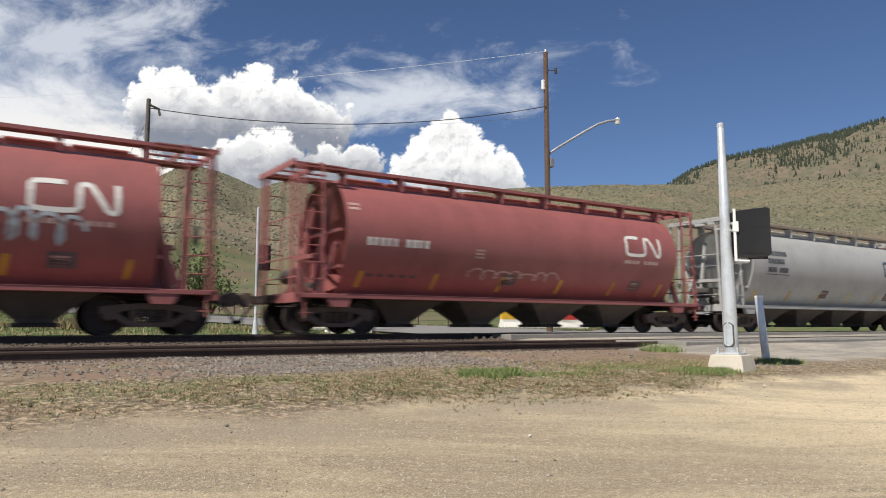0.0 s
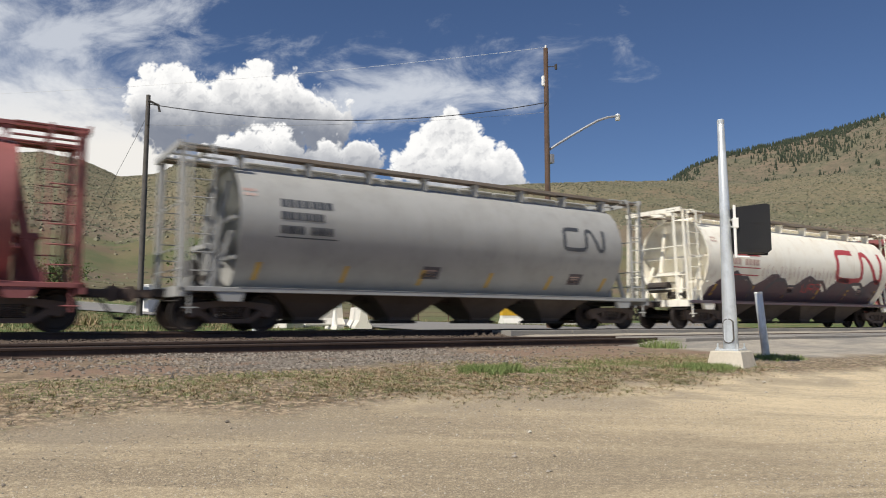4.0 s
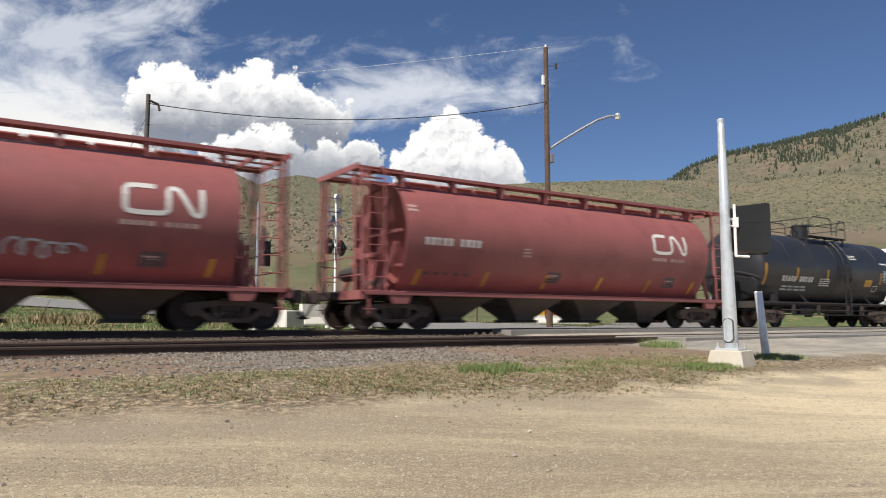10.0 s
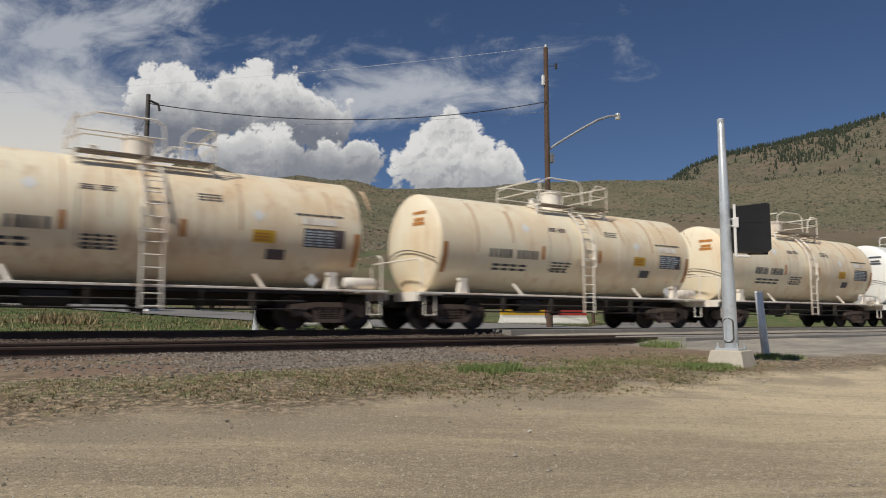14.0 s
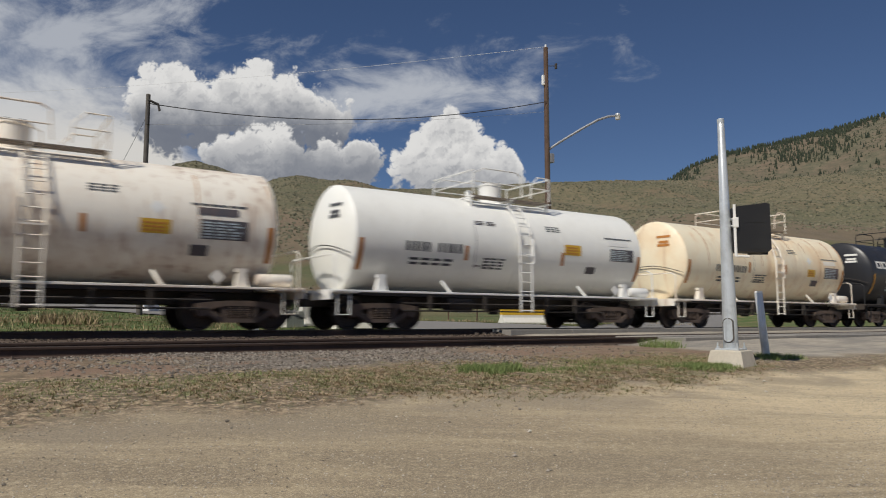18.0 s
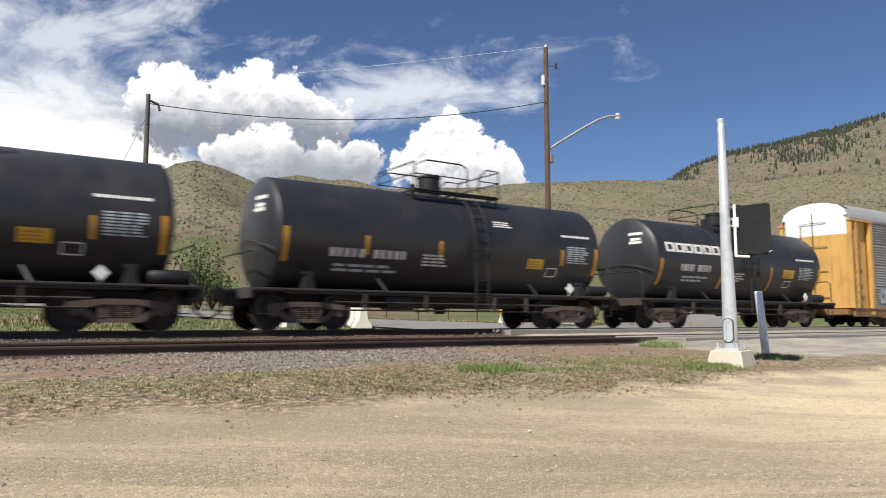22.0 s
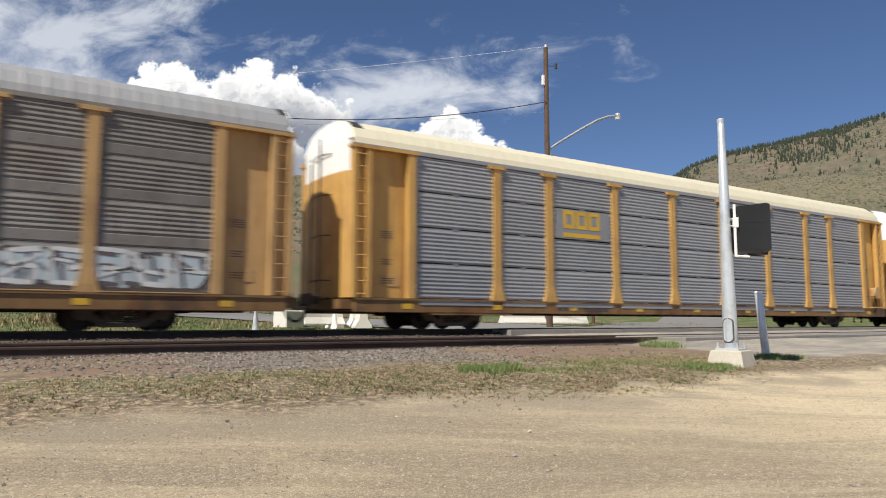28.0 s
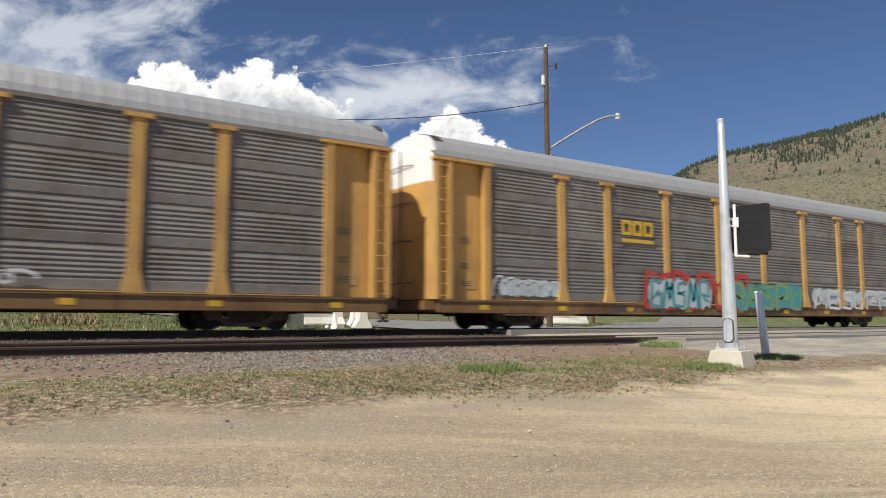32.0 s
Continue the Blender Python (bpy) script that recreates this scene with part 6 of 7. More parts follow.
for (a, b, c, d, label), s0 in zip(rack_plan, rack_place):
    RACKS.append(put(rack(a, b, c, d, label), s0))
TRAIN += RACKS


def board(name, x0, x1, z0, z1, mat, parent, label="", out=0.05):
    """A thin plate fixed on the side."""
    return part(name, box(bm_new(), x0, x1, -RACK_SIDE - out, -RACK_SIDE + 0.01, z0, z1, 0.006), mat, parent, label)


def on_panel(out):
    return lambda x, z: -RACK_SIDE - out


def hand_brake(car):
    """A geared hand brake at the trailing corner: housing, wheel, lever."""
    x, y = RACK_LEN - 1.05, -RACK_SIDE - 0.12
    h = part("brake_housing", box(bm_new(), x - 0.16, x + 0.16, y - 0.10, y + 0.14, 1.35, 1.75, 0.03), YELLOW_OLD, car, "dull yellow hand brake housing")
    bm = lathe(bm_new(), [(-0.02, 0.02), (-0.02, 0.25), (0.02, 0.27), (0.04, 0.25), (0.02, 0.21), (0.01, 0.02)], 18, "y", (x, y - 0.14, 1.55))
    part("brake_wheel", tidy(bm), YELLOW_OLD, h)
    part("brake_chain", tube(bm_new(), [(x, y, 1.36), (x + 0.12, y, 0.95), (x + 0.05, y + 0.05, 0.62)], 0.035, 6), STEEL_DARK, h)
    part("brake_step", box(bm_new(), x - 0.35, x + 0.35, y - 0.12, y + 0.10, 0.84, 0.89, 0.01), YELLOW_OLD, h)


hand_brake(RACKS[2])


def shield(car, x0, x1, zt):
    """A shield-shaped sign: blue head, red and white stripes, on a yellow board."""
    board("sign_board", x0 - 0.35, x1 + 0.35, zt - 1.50, zt + 0.15, YELLOW, car, "yellow board behind the shield", 0.045)
    c, w = (x0 + x1) / 2, (x1 - x0) / 2

    def edge(k):
        pts = [(-0.95, 0), (-0.55, 0.05), (-0.2, 0.08), (0, 0.12), (0.2, 0.08), (0.55, 0.05), (0.95, 0), (1.0, -0.22), (0.90, -0.48), (1.0, -0.85), (0.94, -1.10), (0.70, -1.27), (0.35, -1.35), (0, -1.40), (-0.35, -1.35), (-0.70, -1.27), (-0.94, -1.10), (-1.0, -0.85), (-0.90, -0.48), (-1.0, -0.22)]
        return [(c + a * w * k, zt - 0.65 + (b + 0.65) * k) for a, b in pts]
    for k, mat, o, nm in ((1.0, WHITE, 0.062, "shield_rim"), (0.92, BLUE, 0.070, "shield_field")):
        bm = prism(bm_new(), edge(k), -RACK_SIDE - o, -RACK_SIDE - 0.04)
        part(nm, tidy(bm), mat, car, "white rim" if mat is WHITE else "blue shield field")
    low = [(-0.84, -0.58), (0.84, -0.58), (0.90, -0.85), (0.84, -1.04), (0.62, -1.17), (0.30, -1.25), (0, -1.28), (-0.30, -1.25), (-0.62, -1.17), (-0.84, -1.04), (-0.90, -0.85)]
    bm = prism(bm_new(), [(c + a * w, zt + b) for a, b in low], -RACK_SIDE - 0.076, -RACK_SIDE - 0.05)
    part("shield_stripes_ground", tidy(bm), WHITE, car, "white striped field")
    for k in range(6):
        xa = c + w * (-0.74 + k * 0.26)
        lowz = zt - 1.05 - 0.18 * (1 - abs(xa + 0.07 * w - c) / w)
        board("shield_stripe", xa, xa + 0.13 * w, lowz, zt - 0.60, SIGN_RED, car, "red stripe", 0.081)
    decal("shield_print", bars(c - w * 0.7, c + w * 0.7, zt - 0.23, zt - 0.07, 5, 0.2) + bars(c - w * 0.75, c + w * 0.75, zt - 0.46, zt - 0.30, 7, 0.2), on_panel(0.074), WHITE, car, "white lettering bar", 1)


def text_on(car, words, x, z, size, mat, out, label):
    """Raised lettering from the built-in face, on the near side."""
    cu = bpy.data.curves.new("lettering", "FONT")
    cu.body, cu.size, cu.extrude, cu.offset = words, size, 0.004, 0.014
    ob = bpy.data.objects.new("lettering_curve", cu)
    me = bpy.data.meshes.new_from_object(ob)
    bpy.data.objects.remove(ob)
    me.materials.append(mat)
    hang("lettering", me, car, label, pose(x, -RACK_SIDE - out, z, 90, 0, 0))


shield(RACKS[0], 5.02, 6.40, 4.48)
text_on(RACKS[0], "BUILDING", 7.05, 3.60, 0.46, BLACK, 0.045, "dark slogan lettering")
text_on(RACKS[0], "AMERICA", 9.9, 3.60, 0.46, BLACK, 0.045, "dark slogan lettering")
shield(RACKS[1], 5.02, 6.40, 4.48)
decal("graffiti_fill", bubble_fill(2.3, 5.9, 1.0, 1.75, 3, 6), on_panel(0.040), GRAF_PALE, RACKS[0], "pale sprayed patches", 1)
decal("graffiti", bubble(2.3, 5.9, 1.0, 1.75, 3, 6), on_panel(0.046), GALV_DIRTY, RACKS[0], "grey sprayed outlines", 1)
decal("graffiti", scrawl(9.9, 10.5, 0.95, 1.3, 6, 0.05, 2) + scrawl(14.2, 15.0, 0.95, 1.25, 7, 0.05, 3) + scrawl(22.9, 25.2, 0.95, 1.4, 17, 0.07, 5), on_panel(0.045), GRAF_PALE, RACKS[0], "pale sprayed scrawls", 1)
decal("graffiti", bubble(14.5, 18.6, 0.95, 1.6, 13, 7), on_panel(0.10), SIGN_RED, RACKS[1], "red sprayed shapes", 1)
decal("graffiti_fill", bubble_fill(20.4, 25.2, 0.92, 1.75, 11, 8), on_panel(0.040), GRAF_PALE, RACKS[1], "pale sprayed patches", 1)
decal("graffiti", bubble(20.4, 25.2, 0.92, 1.75, 11, 8), on_panel(0.046), GRAF_DARK, RACKS[1], "dark sprayed outlines", 1)
decal("graffiti", bubble(20.3, 25.3, 0.90, 1.80, 12, 6), on_panel(0.050), GRAF_WHITE, RACKS[1], "white sprayed outlines", 1)


def emblem_blocks(car, x0, x1, z0, z1, mat, out):
    """Three slab shapes over a bar."""
    w, h = (x1 - x0) / 3, z1 - z0
    q = word_shapes(x0, x1, z0 + 0.32 * h, z1, 3, 0.28) + [rect(x0, x1 - 0.05 * w, z0, z0 + 0.16 * h)]
    decal("emblem", q, on_panel(out), mat, car, "yellow slab emblem over a bar", 1)


board("emblem_board", 7.0, 9.35, 2.81, 3.73, GALV_PLATE, RACKS[2], "plain grey plate", 0.026)
emblem_blocks(RACKS[2], 7.30, 8.95, 2.86, 3.70, STRIPE, 0.034)
emblem_blocks(RACKS[4], 7.35, 8.95, 2.86, 3.60, STRIPE, 0.048)
board("name_board", 7.0, 9.3, 2.95, 3.60, BLACK, RACKS[3], "black board", 0.045)
for a in (7.14, 7.83, 8.52):
    decal("name_shape", [rect(a, a + 0.62, 3.34, 3.46), rect(a + 0.19, a + 0.43, 3.18, 3.34), rect(a, a + 0.62, 3.07, 3.18)], on_panel(0.052), CREAM, RACKS[3], "cream slab shape", 1)
decal("graffiti", ribbon([(2.2 + 0.8 * math.cos(a), 1.55 + 0.65 * math.sin(a)) for a in [0.35 * k for k in range(15)]], 0.07) + [q for c in (3.4, 4.0, 4.6, 5.1) for q in ribbon([(c + 0.32 * math.cos(a), 1.85 + 0.3 * math.sin(a)) for a in [0.45 * k for k in range(14)]], 0.06)],
      on_panel(0.09), BLACK, RACKS[3], "dark sprayed loops", 1)
decal("graffiti", scrawl(14.8, 19.0, 0.92, 1.30, 21, 0.07, 9), on_panel(0.095), GRAF_WHITE, RACKS[3], "white sprayed scrawl", 1)
decal("graffiti_fill", bubble_fill(2.2, 4.6, 0.95, 1.5, 23, 5), on_panel(0.040), GRAF_PALE, RACKS[4], "pale sprayed patches", 1)
decal("graffiti", scrawl(2.0, 4.6, 0.95, 1.55, 23, 0.06, 6), on_panel(0.05), GRAF_WHITE, RACKS[4], "white sprayed scrawl", 1)
decal("graffiti_edge", bubble(8.3, 14.2, 0.55, 2.05, 26, 8), on_panel(0.104), SIGN_RED, RACKS[4], "red outline of sprayed letters", 1)
decal("graffiti_fill", bubble_fill(8.5, 11.9, 0.62, 1.75, 34, 5), on_panel(0.108), GRAF_PALE, RACKS[4], "pale sprayed patches", 1)
decal("graffiti_fill", bubble_fill(13.0, 17.8, 0.62, 1.75, 35, 5), on_panel(0.108), GRAF_TEAL, RACKS[4], "teal sprayed patches", 1)
decal("graffiti", bubble(8.6, 11.8, 0.62, 1.75, 24, 5), on_panel(0.112), GRAF_TEAL, RACKS[4], "teal sprayed letter shapes", 1)
decal("graffiti", bubble(13.0, 17.8, 0.60, 1.75, 25, 5), on_panel(0.112), GRAF_GREEN, RACKS[4], "green sprayed letter shapes", 1)
decal("graffiti_fill", bubble_fill(18.6, 25.2, 0.86, 1.65, 28, 7), on_panel(0.040), GRAF_PALE, RACKS[4], "pale sprayed patches", 1)
decal("graffiti", bubble(18.6, 26.0, 0.70, 1.65, 27, 7), on_panel(0.112), GRAF_WHITE, RACKS[4], "white sprayed letter shapes", 1)


# ---- beside the line ----
def gz(x, y):
    return float(height(x, y))


def build_mast(x, y):
    z = gz(x, y) + 0.02
    t = empty("signal_mast", "galvanised signal mast with black boxed lights on a concrete base", "signal mast")
    t.matrix_basis = pose(x, y, z, 0, 0, 14)
    bm = loft(bm_new(), [[(-0.33, -0.33, -0.15), (0.33, -0.33, -0.15), (0.33, 0.33, -0.15), (-0.33, 0.33, -0.15)], [(-0.26, -0.26, 0.20), (0.26, -0.26, 0.20), (0.26, 0.26, 0.20), (-0.26, 0.26, 0.20)],
                         [(-0.24, -0.24, 0.215), (0.24, -0.24, 0.215), (0.24, 0.24, 0.215), (-0.24, 0.24, 0.215)]])
    part("footing", tidy(bm), CONCRETE, t, "pale concrete footing")
    bm = box(bm_new(), -0.20, 0.20, -0.20, 0.20, 0.215, 0.245, 0.005)
    part("base_plate", bm, GALV_POST, t)
    for a in (-1, 1):
        for b in (-1, 1):
            bm = lathe(bm_new(), [(0.24, 0.014), (0.34, 0.014)], 8, "z", (a * 0.165, b * 0.165, 0))
            lathe(bm, [(0.245, 0.028), (0.275, 0.028)], 6, "z", (a * 0.165, b * 0.165, 0))
            part("anchor_bolt", bm, GALV_POST, t)
    lean = pose(0, 0, 0, 0, -0.9, 0)
    bm = lathe(bm_new(), [(0.24, 0.125), (0.9, 0.118), (2.2, 0.094), (4.22, 0.057), (4.23, 0.05)], 20, "z")
    smooth(part("post", tidy(bm), GALV_POST, t, "tapered galvanised post", lean))
    bm = lathe(bm_new(), [(4.17, 0.060), (4.24, 0.062), (4.255, 0.05)], 16, "z")
    part("cap", tidy(bm), GALV_POST, t, "", lean)
    ov = [(0.075 * math.cos(a), 0.55 + 0.0 + 0.075 * math.sin(a) + (0.12 if math.sin(a) > 0 else -0.12)) for a in [2 * math.pi * k / 20 for k in range(20)]]
    bm = prism(bm_new(), ov, -0.142, -0.10)
    part("hand_hole_cover", tidy(bm), GALV_POST, t, "oval hand-hole cover", pose(0, 0, 0, 0, 0, -85))
    bm = prism(bm_new(), [(a * 1.2, 0.55 + (b - 0.55) * 1.09) for a, b in ov], -0.130, -0.09)
    part("hand_hole_rim", tidy(bm), POLE_GREY, t, "dark rim round the hand hole", pose(0, 0, 0, 0, 0, -85))
    for zz in (2.28, 2.42):
        bm = lathe(bm_new(), [(zz, 0.100), (zz + 0.02, 0.100)], 18, "z")
        part("clamp_band", bm, STEEL_DARK, t)
    side = pose(0, 0, 0, 0, 0, -50)
    bm = bm_new()
    tube(bm, [(0.07, -0.22, 1.80), (0.07, -0.22, 2.70)], 0.025, 8)
    tube(bm, [(0.08, 0, 2.34), (0.07, -0.22, 2.34)], 0.025, 8)
    tube(bm, [(0.08, 0, 2.46), (0.07, -0.22, 2.46)], 0.025, 8)
    tube(bm, [(0.07, -0.22, 1.81), (0.30, -0.20, 1.80)], 0.02, 8)
    box(bm, 0.04, 0.13, -0.25, -0.18, 2.30, 2.48, 0.01)
    part("bracket", tidy(bm), WHITE, t, "white mounting bracket", side)
    bm = bm_new()
    prism(bm, [(0.11, 1.90), (0.11, 2.67), (0.62, 2.73), (0.68, 2.71), (0.68, 1.93), (0.62, 1.88)], -0.20, 0.20)
    box(bm, 0.42, 0.58, 0.20, 0.35, 1.91, 2.65, 0.01)
    box(bm, 0.42, 0.76, 0.16, 0.20, 1.87, 2.66)
    part("light_housing", tidy(bm), BLACK, t, "matt black light housing", side)
    for zz in (1.92, 2.38):
        bm = box(bm_new(), 0.27, 0.58, -0.20, -0.185, zz, zz + 0.012)
        part("housing_rib", bm, STEEL_DARK, t, "", side)


build_mast(11.03, 7.68)


def build_bollard(x, y):
    z = gz(x, y)
    t = empty("bollard", "galvanised steel bollard leaning a little", "bollard")
    t.matrix_basis = pose(x, y, z, -2.5, -4.0, 0)
    bm = lathe(bm_new(), [(-0.2, 0.075), (1.24, 0.075), (1.27, 0.06), (1.275, 0.01)], 18, "z")
    smooth(part("tube", tidy(bm), GALV_POST, t))
    bm = lathe(bm_new(), [(1.25, 0.079), (1.275, 0.079), (1.285, 0.06)], 18, "z")
    part("cap", tidy(bm), WHITE, t, "white cap")


build_bollard(13.25, 8.45)


def build_pole(x, y, top, label, r=0.15, mat=None):
    t = empty("utility_pole", label, "utility pole", "utility poles")
    t.matrix_basis = pose(x, y, gz(x, y) - 0.2)
    h = top - gz(x, y) + 0.2
    bm = lathe(bm_new(), [(0, r), (h * 0.5, r * 0.86), (h, r * 0.70), (h + 0.02, r * 0.4)], 14, "z")
    smooth(part("shaft", tidy(bm), mat or POLE_WOOD, t))
    return t, h


P1 = (21.35, 23.75)
lamp_pole, LH = build_pole(P1[0], P1[1], 12.55, "tall wooden pole with a street light arm", 0.145)
SIDEWAYS = Vector((AY, -AX, 0))
bm = bm_new()
arm = [(0.1, 7.92), (0.45, 8.16), (1.0, 8.50), (1.7, 8.92), (2.3, 9.25), (2.75, 9.40), (3.05, 9.43)]
tube(bm, [SIDEWAYS * a + Vector((0, 0, b + 0.2)) for a, b in arm], 0.055, 8)
box(bm, 0.05, 0.25, -0.2, 0.05, 7.5, 7.9, 0.01)
part("lamp_arm", tidy(bm), GALV_PLATE, lamp_pole, "grey steel lamp arm")
bm = bm_new()
lathe(bm, [(-0.02, 0.03), (0.0, 0.10), (0.08, 0.13), (0.15, 0.10), (0.19, 0.02)], 14, "z")
head = part("lamp_head", tidy(bm), GALV_POST, lamp_pole, "grey lamp head", Matrix.Translation(SIDEWAYS * 3.18 + Vector((0, 0, 9.58))))
bm = lathe(bm_new(), [(-0.14, 0.02), (-0.12, 0.10), (-0.02, 0.12), (0.0, 0.09)], 14, "z")
part("lamp_lens", tidy(bm), LAMP_GLASS, head, "frosted lens")
bm = bm_new()
box(bm, -0.06, 0.06, -0.06, 0.06, -0.22, 0.24, 0.02)
part("meter_box", bm, WHITE, lamp_pole, "pale box on the pole", Matrix.Translation(-SIDEWAYS * 0.2 + Vector((0, -0.1, LH - 1.55))))
bm = bm_new()
tube(bm, [SIDEWAYS * 0.1 + Vector((0, 0, LH - 0.85)), SIDEWAYS * 0.42 + Vector((0, 0, LH - 0.85)), SIDEWAYS * 0.5 + Vector((0, 0, LH - 0.72))], 0.02, 6)
tube(bm, [SIDEWAYS * 0.45 + Vector((0, 0, LH - 0.98)), SIDEWAYS * 0.45 + Vector((0, 0, LH - 0.75))], 0.06, 8)
part("insulator_bracket", bm, STEEL_DARK, lamp_pole)
bm = tube(bm_new(), [(0, 0, LH), (0, 0, LH + 0.14)], 0.04, 8)
part("top_insulator", bm, WHITE, lamp_pole)
bm = tube(bm_new(), [Vector((0, -0.16, 0.2)), Vector((0, -0.13, LH - 2.0))], 0.025, 6)
part("conduit", bm, STEEL_DARK, lamp_pole)

P2 = (5.95, 30.9)
west_pole, WH = build_pole(P2[0], P2[1], 9.55, "grey weathered utility pole with a guy wire", 0.125, POLE_GREY)
bm = bm_new()
tube(bm, [(0, -0.1, WH - 0.25), (0.35, -0.25, WH - 0.42), (0.4, -0.3, WH - 0.7)], 0.05, 7)
tube(bm, [(0, -0.15, WH - 0.5), (0, -0.15, WH - 1.3)], 0.06, 7)
part("cable_clamp", bm, STEEL_DARK, west_pole)


def wire(name, a, b, sag, r, label, mat=None):
    pts = []
    for k in range(25):
        s = k / 24
        p = Vector(a).lerp(Vector(b), s)
        p.z -= 4 * sag * s * (1 - s)
        pts.append(p)
    return tagged(part(name, tube(bm_new(), pts, r, 5), mat or RUBBER, None), label, "cable")


wire("power_line", (P2[0], P2[1] - 0.1, 9.15), (P1[0] - 0.1, P1[1] - 0.1, 10.0), 0.75, 0.020, "sagging black cable between the poles")
wire("power_line", (P2[0], P2[1], 8.3), (P1[0], P1[1], 9.6), 0.25, 0.006, "thin wire between the poles", WIRE_GREY)
wire("power_line", (P1[0], P1[1], 12.6), (-0.15, 44.00, 12.00), 0.3, 0.007, "thin pale wire from the pole's top", WIRE_PALE)
wire("guy_wire", (P2[0], P2[1], 8.7), (P2[0] - 3.2, P2[1] + 1.5, gz(P2[0] - 3.2, P2[1] + 1.5)), 0.0, 0.008, "thin slanting steel guy wire")


def build_block(name, x, y, lx, ly, h, turn, mat, label, category):
    t = empty(name, label, category)
    t.matrix_basis = pose(x, y, gz(x, y) - 0.03, 0, 0, turn)
    part("block", box(bm_new(), -lx / 2, lx / 2, -ly / 2, ly / 2, 0, h, 0.03), mat, t)
    return t


def build_barrier(x, y, length, turn, band, label):
    t = empty("jersey_barrier", label, "road barrier", "road barriers")
    t.matrix_basis = pose(x, y, gz(x, y) - 0.02, 0, 0, turn)
    sec = [(-0.30, 0.0), (0.30, 0.0), (0.30, 0.08), (0.15, 0.32), (0.09, 0.80), (-0.09, 0.80), (-0.15, 0.32), (-0.30, 0.08)]
    bm = tidy(xprism(bm_new(), sec, -length / 2, length / 2))
    part("barrier_body", bm, CONCRETE_PAINT, t)
    if band is not None:
        bm = tidy(xprism(bm_new(), [(-0.140, 0.45), (0.140, 0.45), (0.096, 0.808), (-0.096, 0.808)], -length / 2 - 0.004, length / 2 + 0.004))
        part("painted_band", bm, band, t, "painted top band")
    return t


build_barrier(12.35, 24.3, 2.6, 72, None, "white concrete barrier with a grimy rust-brown face")
part("stain", box(bm_new(), -1.25, 1.25, -0.315, -0.09, 0.02, 0.06), TIE_WOOD, bpy.data.objects["jersey_barrier"], "brown grime at the foot")
for k, band in ((1, STRIPE), (2, SIGN_RED)):
    build_barrier(20.7 + k * 2.55, 28.2 - k * 0.35, 2.45, -8, band, "white concrete barrier with a yellow top band" if band is STRIPE else "white concrete barrier with a red top band")
build_block("concrete_block", 9.75, 24.6, 0.85, 0.7, 0.62, 20, CONCRETE_PAINT, "cream concrete block on the grass verge", "concrete block")
build_barrier(11.35, 25.4, 1.9, 15, None, "pale concrete barrier beside the block")
ped = build_block("cable_pedestal", 6.9, 33.6, 0.62, 0.5, 1.2, 30, WHITE, "white utility pedestal on the grass verge", "utility cabinet")
part("side_box", box(bm_new(), -0.62, -0.32, -0.25, 0.05, 0.55, 1.15, 0.02), GALV_POST, ped, "small grey side box")
part("lid", box(bm_new(), -0.34, 0.34, -0.28, 0.28, 1.2, 1.24, 0.01), WHITE, ped)


def build_crossing_signal(x, y, top, bell, label):
    t = empty("crossing_signal", label, "crossing signal", "crossing signals")
    z = gz(x, y)
    t.matrix_basis = pose(x, y, z, 0, 0, 33)
    h = top - z
    bm = loft(bm_new(), [[(-0.28, -0.28, -0.1), (0.28, -0.28, -0.1), (0.28, 0.28, -0.1), (-0.28, 0.28, -0.1)], [(-0.24, -0.24, 0.10), (0.24, -0.24, 0.10), (0.24, 0.24, 0.10), (-0.24, 0.24, 0.10)]])
    part("footing", tidy(bm), CONCRETE_PAINT, t)
    bm = lathe(bm_new(), [(0.10, 0.11), (0.18, 0.10), (0.55, 0.065), (0.6, 0.05), (h, 0.05), (h + 0.02, 0.02)], 14, "z")
    smooth(part("post", tidy(bm), WHITE if bell else GALV_POST, t))
    if bell:
        bm = lathe(bm_new(), [(-0.05, 0.03), (-0.05, 0.15), (0.03, 0.17), (0.06, 0.03)], 18, "y", (0, -0.02, h))
        part("bell", tidy(bm), WHITE, t, "round white bell")
        for a in (40, -40):
            part("crossbuck_blade", box(bm_new(), -0.62, 0.62, 0.08, 0.095, -0.11, 0.11), GALV_POST, t, "bare back of a crossbuck blade", pose(0, 0, h - 0.75, 0, a, 0))
        sides = (-0.42, 0.42)
    else:
        sides = (0.42,)
    arm = bm_new()
    for sx in sides:
        tube(arm, [(0, 0, h * 0.62), (sx, 0, h * 0.62)], 0.03, 8)
    part("lamp_arm", arm, GALV_POST, t)
    for sx in sides:
        bm = lathe(bm_new(), [(0.02, 0.30 if bell else 0.22), (0.03, 0.30 if bell else 0.22)], 24, "y", (sx, 0, h * 0.62)) if bell else box(bm_new(), sx - 0.10, sx + 0.30, 0.0, 0.25, h * 0.62 - 0.42, h * 0.62 + 0.42, 0.02)
        part("backboard", bm, BLACK, t, "black lamp backboard")
        bm = lathe(bm_new(), [(-0.16, 0.02), (-0.15, 0.10), (-0.02, 0.12), (0.02, 0.12)], 16, "y", (sx, 0, h * 0.62))
        part("lamp_housing", tidy(bm), BLACK, t)
    if bell:
        bm = box(bm_new(), -0.16, 0.16, -0.22, -0.05, 0.75, 1.15, 0.02)
        part("junction_box", bm, GALV_POST, t)


